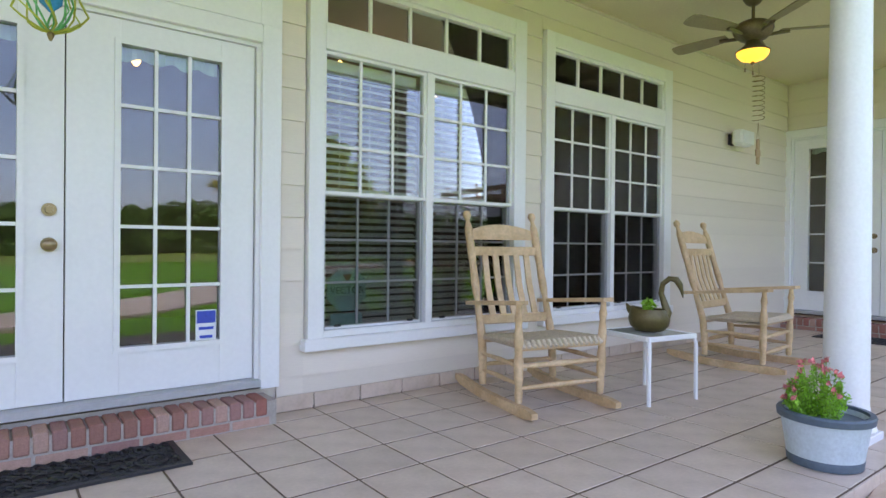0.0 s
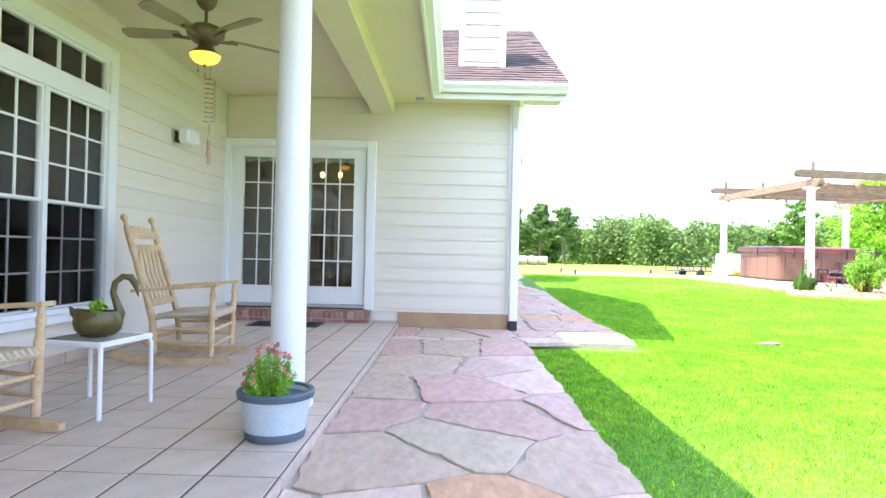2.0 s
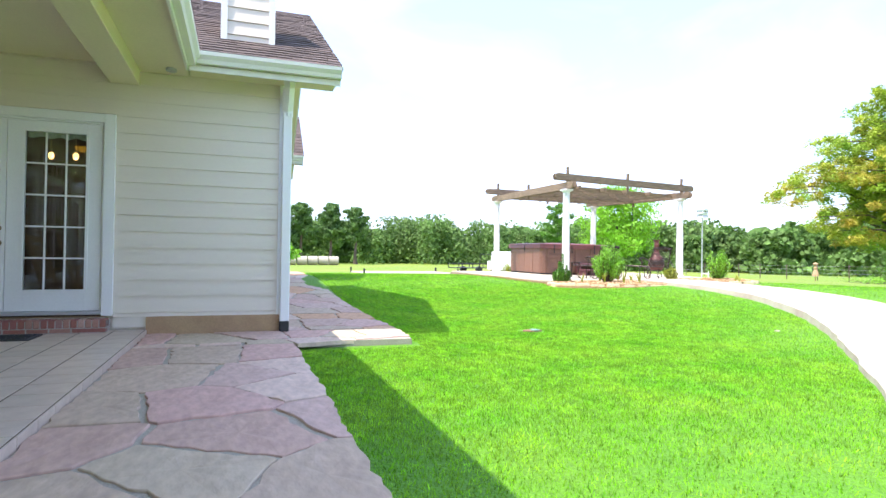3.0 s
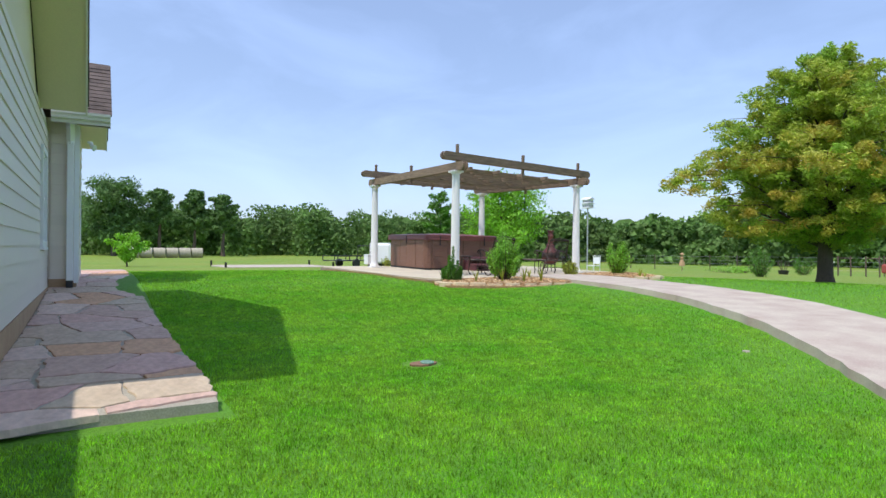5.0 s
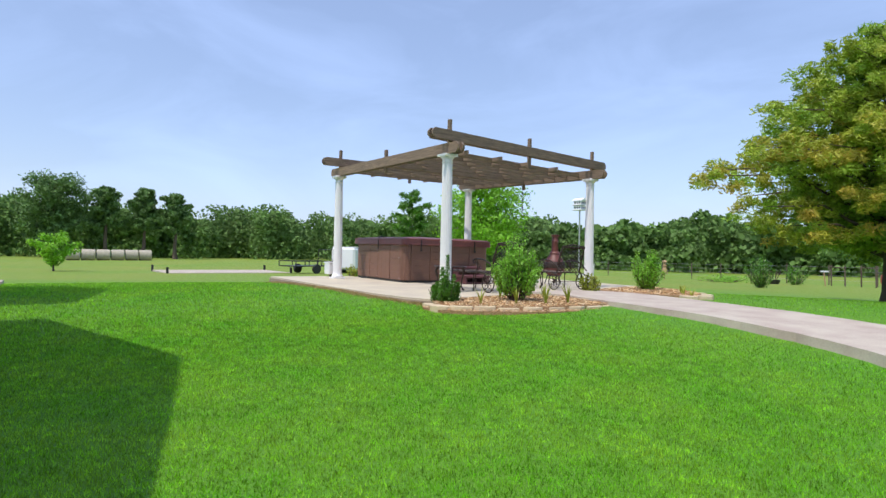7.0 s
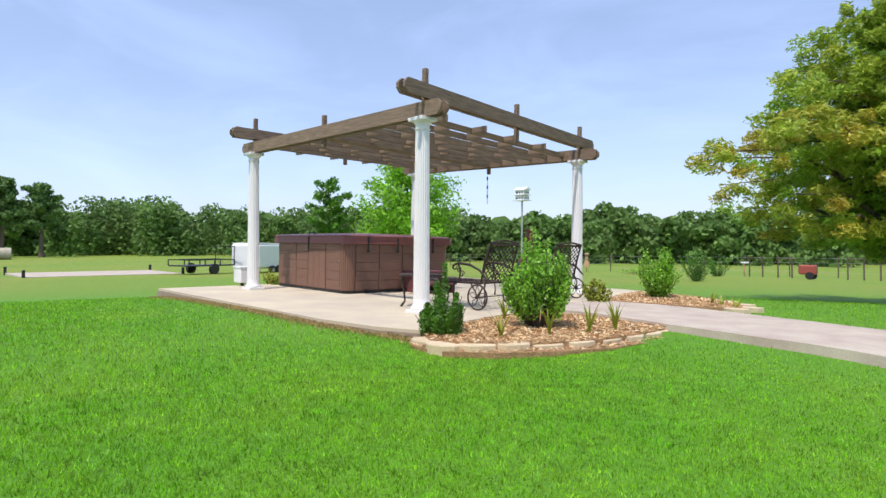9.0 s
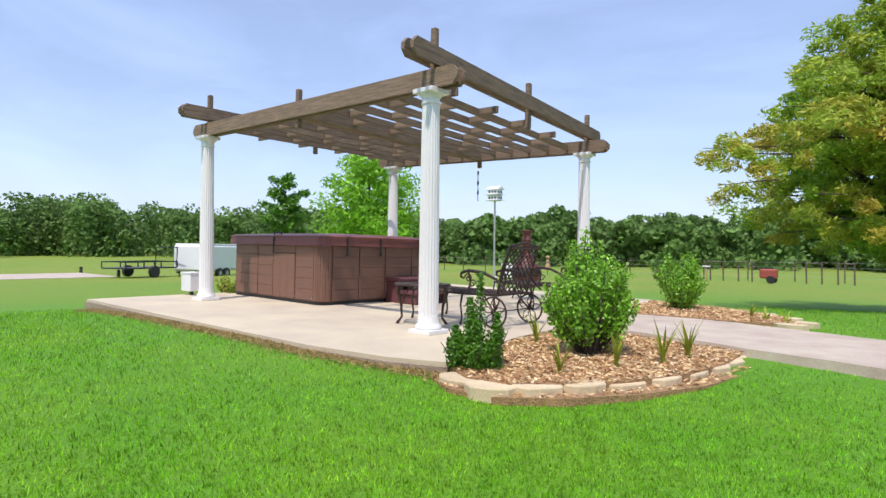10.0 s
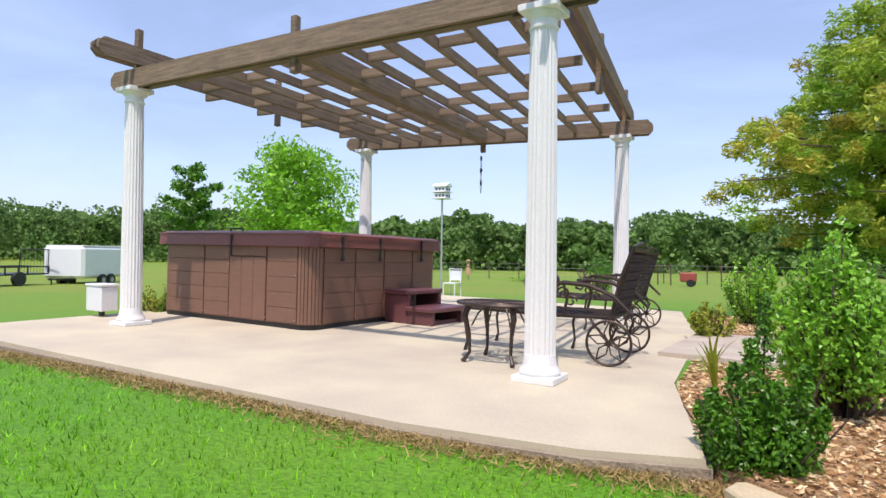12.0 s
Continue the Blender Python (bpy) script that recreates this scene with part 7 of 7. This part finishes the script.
# porch tiles, 0.31 m square
E_ = 0.31
tile_mesh = Geo().box(0.005, E_ - 0.005, 0.007, E_ - 0.007, -0.008, 0.0, 0.002).mesh("tile", M_TILE)
cut = {}
nx0 = -10
for j in range(8):
    y0 = YF + E_ * j
    d = min(E_, YW + 0.02 - y0)
    if d < 0.03:
        continue
    for i in range(nx0, 20):
        x0 = 0.257 + E_ * i
        w = min(E_, XE - x0)
        if w < 0.02:
            continue
        if d < E_ - 0.001 or w < E_ - 0.001:
            key = (round(d, 3), round(w, 3))
            if key not in cut:
                cut[key] = Geo().box(0.005, w - 0.005, 0.007, d - 0.007, -0.008, 0.0, 0.002).mesh("tile", M_TILE)
            me = cut[key]
        else:
            me = tile_mesh
        part("tile", me, M_TILE, floor, loc=(x0, y0, FLOOR))
edge_mesh = Geo().box(0.0035, E_ - 0.0035, -0.010, 0.0, -0.085, -0.003, 0.002).mesh("tile", M_TILE)
base_mesh = Geo().box(0.0035, E_ - 0.0035, -0.010, 0.0, 0.0, 0.088, 0.002).mesh("tile", M_TILE)
for i in range(nx0, 20):
    x0 = 0.257 + E_ * i
    if x0 + E_ <= XE + 0.3:
        part("tile", edge_mesh, M_TILE, floor, loc=(x0, YF, FLOOR))
    if -0.37 < x0 < XE - 0.3:
        part("tile", base_mesh, M_TILE, wall_main, loc=(x0, YW - 0.012, FLOOR + 0.003))

# brick steps
def brick_step(u0, u1, depth, at, rz, parent_label):
    s = thing("brick_step", parent_label, "step", at, rz, kind="structure")
    part("mortar", Geo().box(u0, u1, -depth + 0.006, 0.03, 0.0, 0.128), M_MORTAR, s)
    x = u0
    row = Geo().box(0.004, 0.062, 0.0, depth, 0.0, 0.088, 0.006).mesh("brick", M_BRICK)
    k = 0
    while x + 0.066 <= u1 + 0.01:
        o = part("brick", row, M_BRICK, s, loc=(x, -depth, 0.055))
        x += 0.0685
    low = Geo().box(0.004, 0.200, 0.0, 0.09, 0.0, 0.044, 0.004).mesh("brick", M_BRICK)
    x = u0
    while x < u1 - 0.05:
        part("brick", low, M_BRICK, s, loc=(min(x, u1 - 0.2), -depth + 0.004, 0.004))
        x += 0.207


brick_step(-2.45, -0.35, 0.17, (0, YW - 0.03, FLOOR), 0, "two-course red-brown brick step under the french door")
brick_step(0.0, 1.98, 0.17, (XE - 0.03, D2B + 0.03, FLOOR), -90, "two-course red-brown brick step under the side door")


# flagstones: uneven polygons cut from a jittered field of seeds
def clip(poly, px, py, nx, ny):
    out = []
    for i in range(len(poly)):
        a, b = poly[i - 1], poly[i]
        da, db = (a[0] - px) * nx + (a[1] - py) * ny, (b[0] - px) * nx + (b[1] - py) * ny
        if (da < 0) != (db < 0):
            t = da / (da - db)
            out.append((a[0] + (b[0] - a[0]) * t, a[1] + (b[1] - a[1]) * t))
        if db < 0:
            out.append(b)
    return out


def flagstones(region, seed, cell, zf, edge_out=None):
    rng = random.Random(seed)
    xs, ys = [p[0] for p in region], [p[1] for p in region]
    seeds = []
    x = min(xs)
    col = 0
    while x < max(xs):
        y = min(ys) - cell * 0.5 * (col % 2)
        while y < max(ys) + cell:
            seeds.append((x + rng.uniform(-0.32, 0.32) * cell, y + rng.uniform(-0.32, 0.32) * cell))
            y += cell * 0.82
        x += cell * 1.05
        col += 1
    for i, (sx, sy) in enumerate(seeds):
        poly = list(region)
        for j, (tx, ty) in enumerate(seeds):
            if i == j or abs(tx - sx) > 3 * cell or abs(ty - sy) > 3 * cell:
                continue
            d = math.hypot(tx - sx, ty - sy)
            nx, ny = (tx - sx) / d, (ty - sy) / d
            gap = 0.006 + 0.016 * abs(math.sin((i + j) * 12.9898 + i * j * 0.37))
            poly = clip(poly, (sx + tx) / 2 - nx * gap, (sy + ty) / 2 - ny * gap, nx, ny)
            if len(poly) < 3:
                break
        if len(poly) < 3:
            continue
        area = abs(sum(poly[k - 1][0] * poly[k][1] - poly[k][0] * poly[k - 1][1] for k in range(len(poly)))) / 2
        if area < 0.02:
            continue
        fine = []
        for k in range(len(poly)):
            a, b = poly[k - 1], poly[k]
            L = math.hypot(b[0] - a[0], b[1] - a[1])
            m = max(1, int(L / 0.09))
            for q in range(m):
                t = q / m
                jx = rng.uniform(-0.020, 0.020) if q else 0
                jy = rng.uniform(-0.020, 0.020) if q else 0
                fine.append((a[0] + (b[0] - a[0]) * t + jx, a[1] + (b[1] - a[1]) * t + jy))
        cx, cy = sum(p[0] for p in fine) / len(fine), sum(p[1] for p in fine) / len(fine)
        n = len(fine)
        lift = rng.uniform(-0.004, 0.005)
        v = [(px - cx, py - cy, zf(px) - 0.05) for px, py in fine]
        v += [(px - cx, py - cy, zf(px) - 0.004 + lift) for px, py in fine]
        v += [((px - cx) * 0.985, (py - cy) * 0.985, zf(px) + lift + rng.uniform(-0.0015, 0.0015)) for px, py in fine]
        v += [((px - cx) * 0.5, (py - cy) * 0.5, zf(cx + (px - cx) * 0.5) + lift + rng.uniform(-0.003, 0.003)) for px, py in fine]
        v += [(0, 0, zf(cx) + lift)]
        g = Geo()
        g.v = v
        for r in range(3):
            g.f += [(r * n + k, r * n + (k + 1) % n, (r + 1) * n + (k + 1) % n, (r + 1) * n + k) for k in range(n)]
        g.f += [(3 * n + k, 3 * n + (k + 1) % n, 4 * n) for k in range(n)]
        part("flagstone", g, M_FLAG, pavement, loc=(cx, cy, 0))


flagstones([(-7.1, 1.985), (5.19, 1.985), (5.2, YF - 0.015), (-7.1, YF - 0.015)], 4, 0.74, lambda x: 0.0)
flagstones([(5.20, 2.02), (5.50, 0.63), (6.27, 0.61), (6.27, YF - 0.02), (5.21, YF - 0.02)], 7, 0.66, lambda x: 0.0)
flagstones([(6.28, 0.62), (18.7, 0.62), (18.7, 2.03), (6.28, 2.03)], 9, 0.78, walk_z)


# ---- lawn blades near the walk ----
def lawn_blades(name, n, x0, x1, y0, y1, seed, h, w):
    rng = np.random.default_rng(seed)
    x, y = rng.uniform(x0, x1, n), rng.uniform(y0, y1, n)
    edge = np.minimum(np.minimum(x - x0, x1 - x), np.minimum(y - y0, y1 - y + 9 * (y1 > 0.5)))
    soft = rng.random(n) < np.clip(edge / 2.5, 0, 1)
    keep = soft & ~((y > 1.98) | ((x > 5.15) & (y > 0.58)))
    keep &= ~((x > 11.84) & (y < np.where(x < 13.2, -4.88 + 0.23 * np.clip(x - 11.84, 0, 1.3), -4.57)))
    # off the walkway and the bed
    for poly in (BED_SKIRT,):
        inside = np.zeros(len(x), bool)
        for i in range(len(poly)):
            (xa, ya), (xb, yb) = poly[i], poly[i - 1]
            c = ((ya > y) != (yb > y)) & (x < (xb - xa) * (y - ya) / (yb - ya + 1e-12) + xa)
            inside ^= c
        keep &= ~inside
    wp = WALK_LINE
    for (xa, ya), (xb, yb) in zip(wp, wp[1:]):
        t = np.clip(((x - xa) * (xb - xa) + (y - ya) * (yb - ya)) / ((xb - xa) ** 2 + (yb - ya) ** 2), 0, 1)
        keep &= np.hypot(x - xa - t * (xb - xa), y - ya - t * (yb - ya)) > 0.88
    keep &= np.hypot(x - 6.11, y + 1.27) > 0.19
    x, y = x[keep], y[keep]
    z = ground_z(x, y)
    m = len(x)
    a = rng.uniform(0, 6.283, m)
    lean = rng.uniform(0.1, 0.75, m) * h
    b = rng.uniform(0, 6.283, m)
    hh = h * rng.uniform(0.55, 1.2, m)
    p = np.stack([x, y, z - 0.004], 1)
    side = np.stack([np.cos(a), np.sin(a), 0 * a], 1) * (w * rng.uniform(0.6, 1.2, m))[:, None]
    tip = p + np.stack([np.cos(b) * lean, np.sin(b) * lean, hh], 1)
    v = np.stack([p - side, p + side, tip], 1).reshape(-1, 3)
    tagged(new(name, quad_mesh(name, v, M_BLADES, 3)), "short bright green blades of mown lawn grass", "grass", "lawn blades", "stuff")


lawn_blades("grass_blades", 360000, 0.3, 7.0, -4.5, 2.0, 1, 0.028, 0.0034)
lawn_blades("grass_blades", 460000, 4.0, 13.0, -7.0, 0.7, 2, 0.028, 0.0036)
lawn_blades("grass_blades", 130000, -1.5, 20.0, -16.0, 2.0, 3, 0.036, 0.005)
lawn_blades("grass_blades", 90000, 9.0, 19.0, -4.8, 0.6, 4, 0.04, 0.0045)
# straw-coloured strip at the slab's foot
rng = np.random.default_rng(5)
n = 9000
t = rng.random(n)
M_STRAW = mat("dry straw-coloured grass", (0.42, 0.30, 0.12), 0.8, var=0.15, rand=0.35, island=True, bump=0.0, transl=0.2)
p = np.stack([11.75 + t * 6.6, np.where(t < 0.22, -4.86 + 1.32 * t, -4.565) + np.abs(rng.normal(0, 0.09, n)), np.zeros(n)], 1)
p[:, 2] = ground_z(p[:, 0], p[:, 1]) + 0.01 + rng.random(n) * 0.02
tagged(new("dry_grass", quad_mesh("dry_grass", quads(p, 0.05, 6, 0.15), M_STRAW)), "dry straw-coloured grass strip along the slab edge", "grass", "dry grass", "stuff")
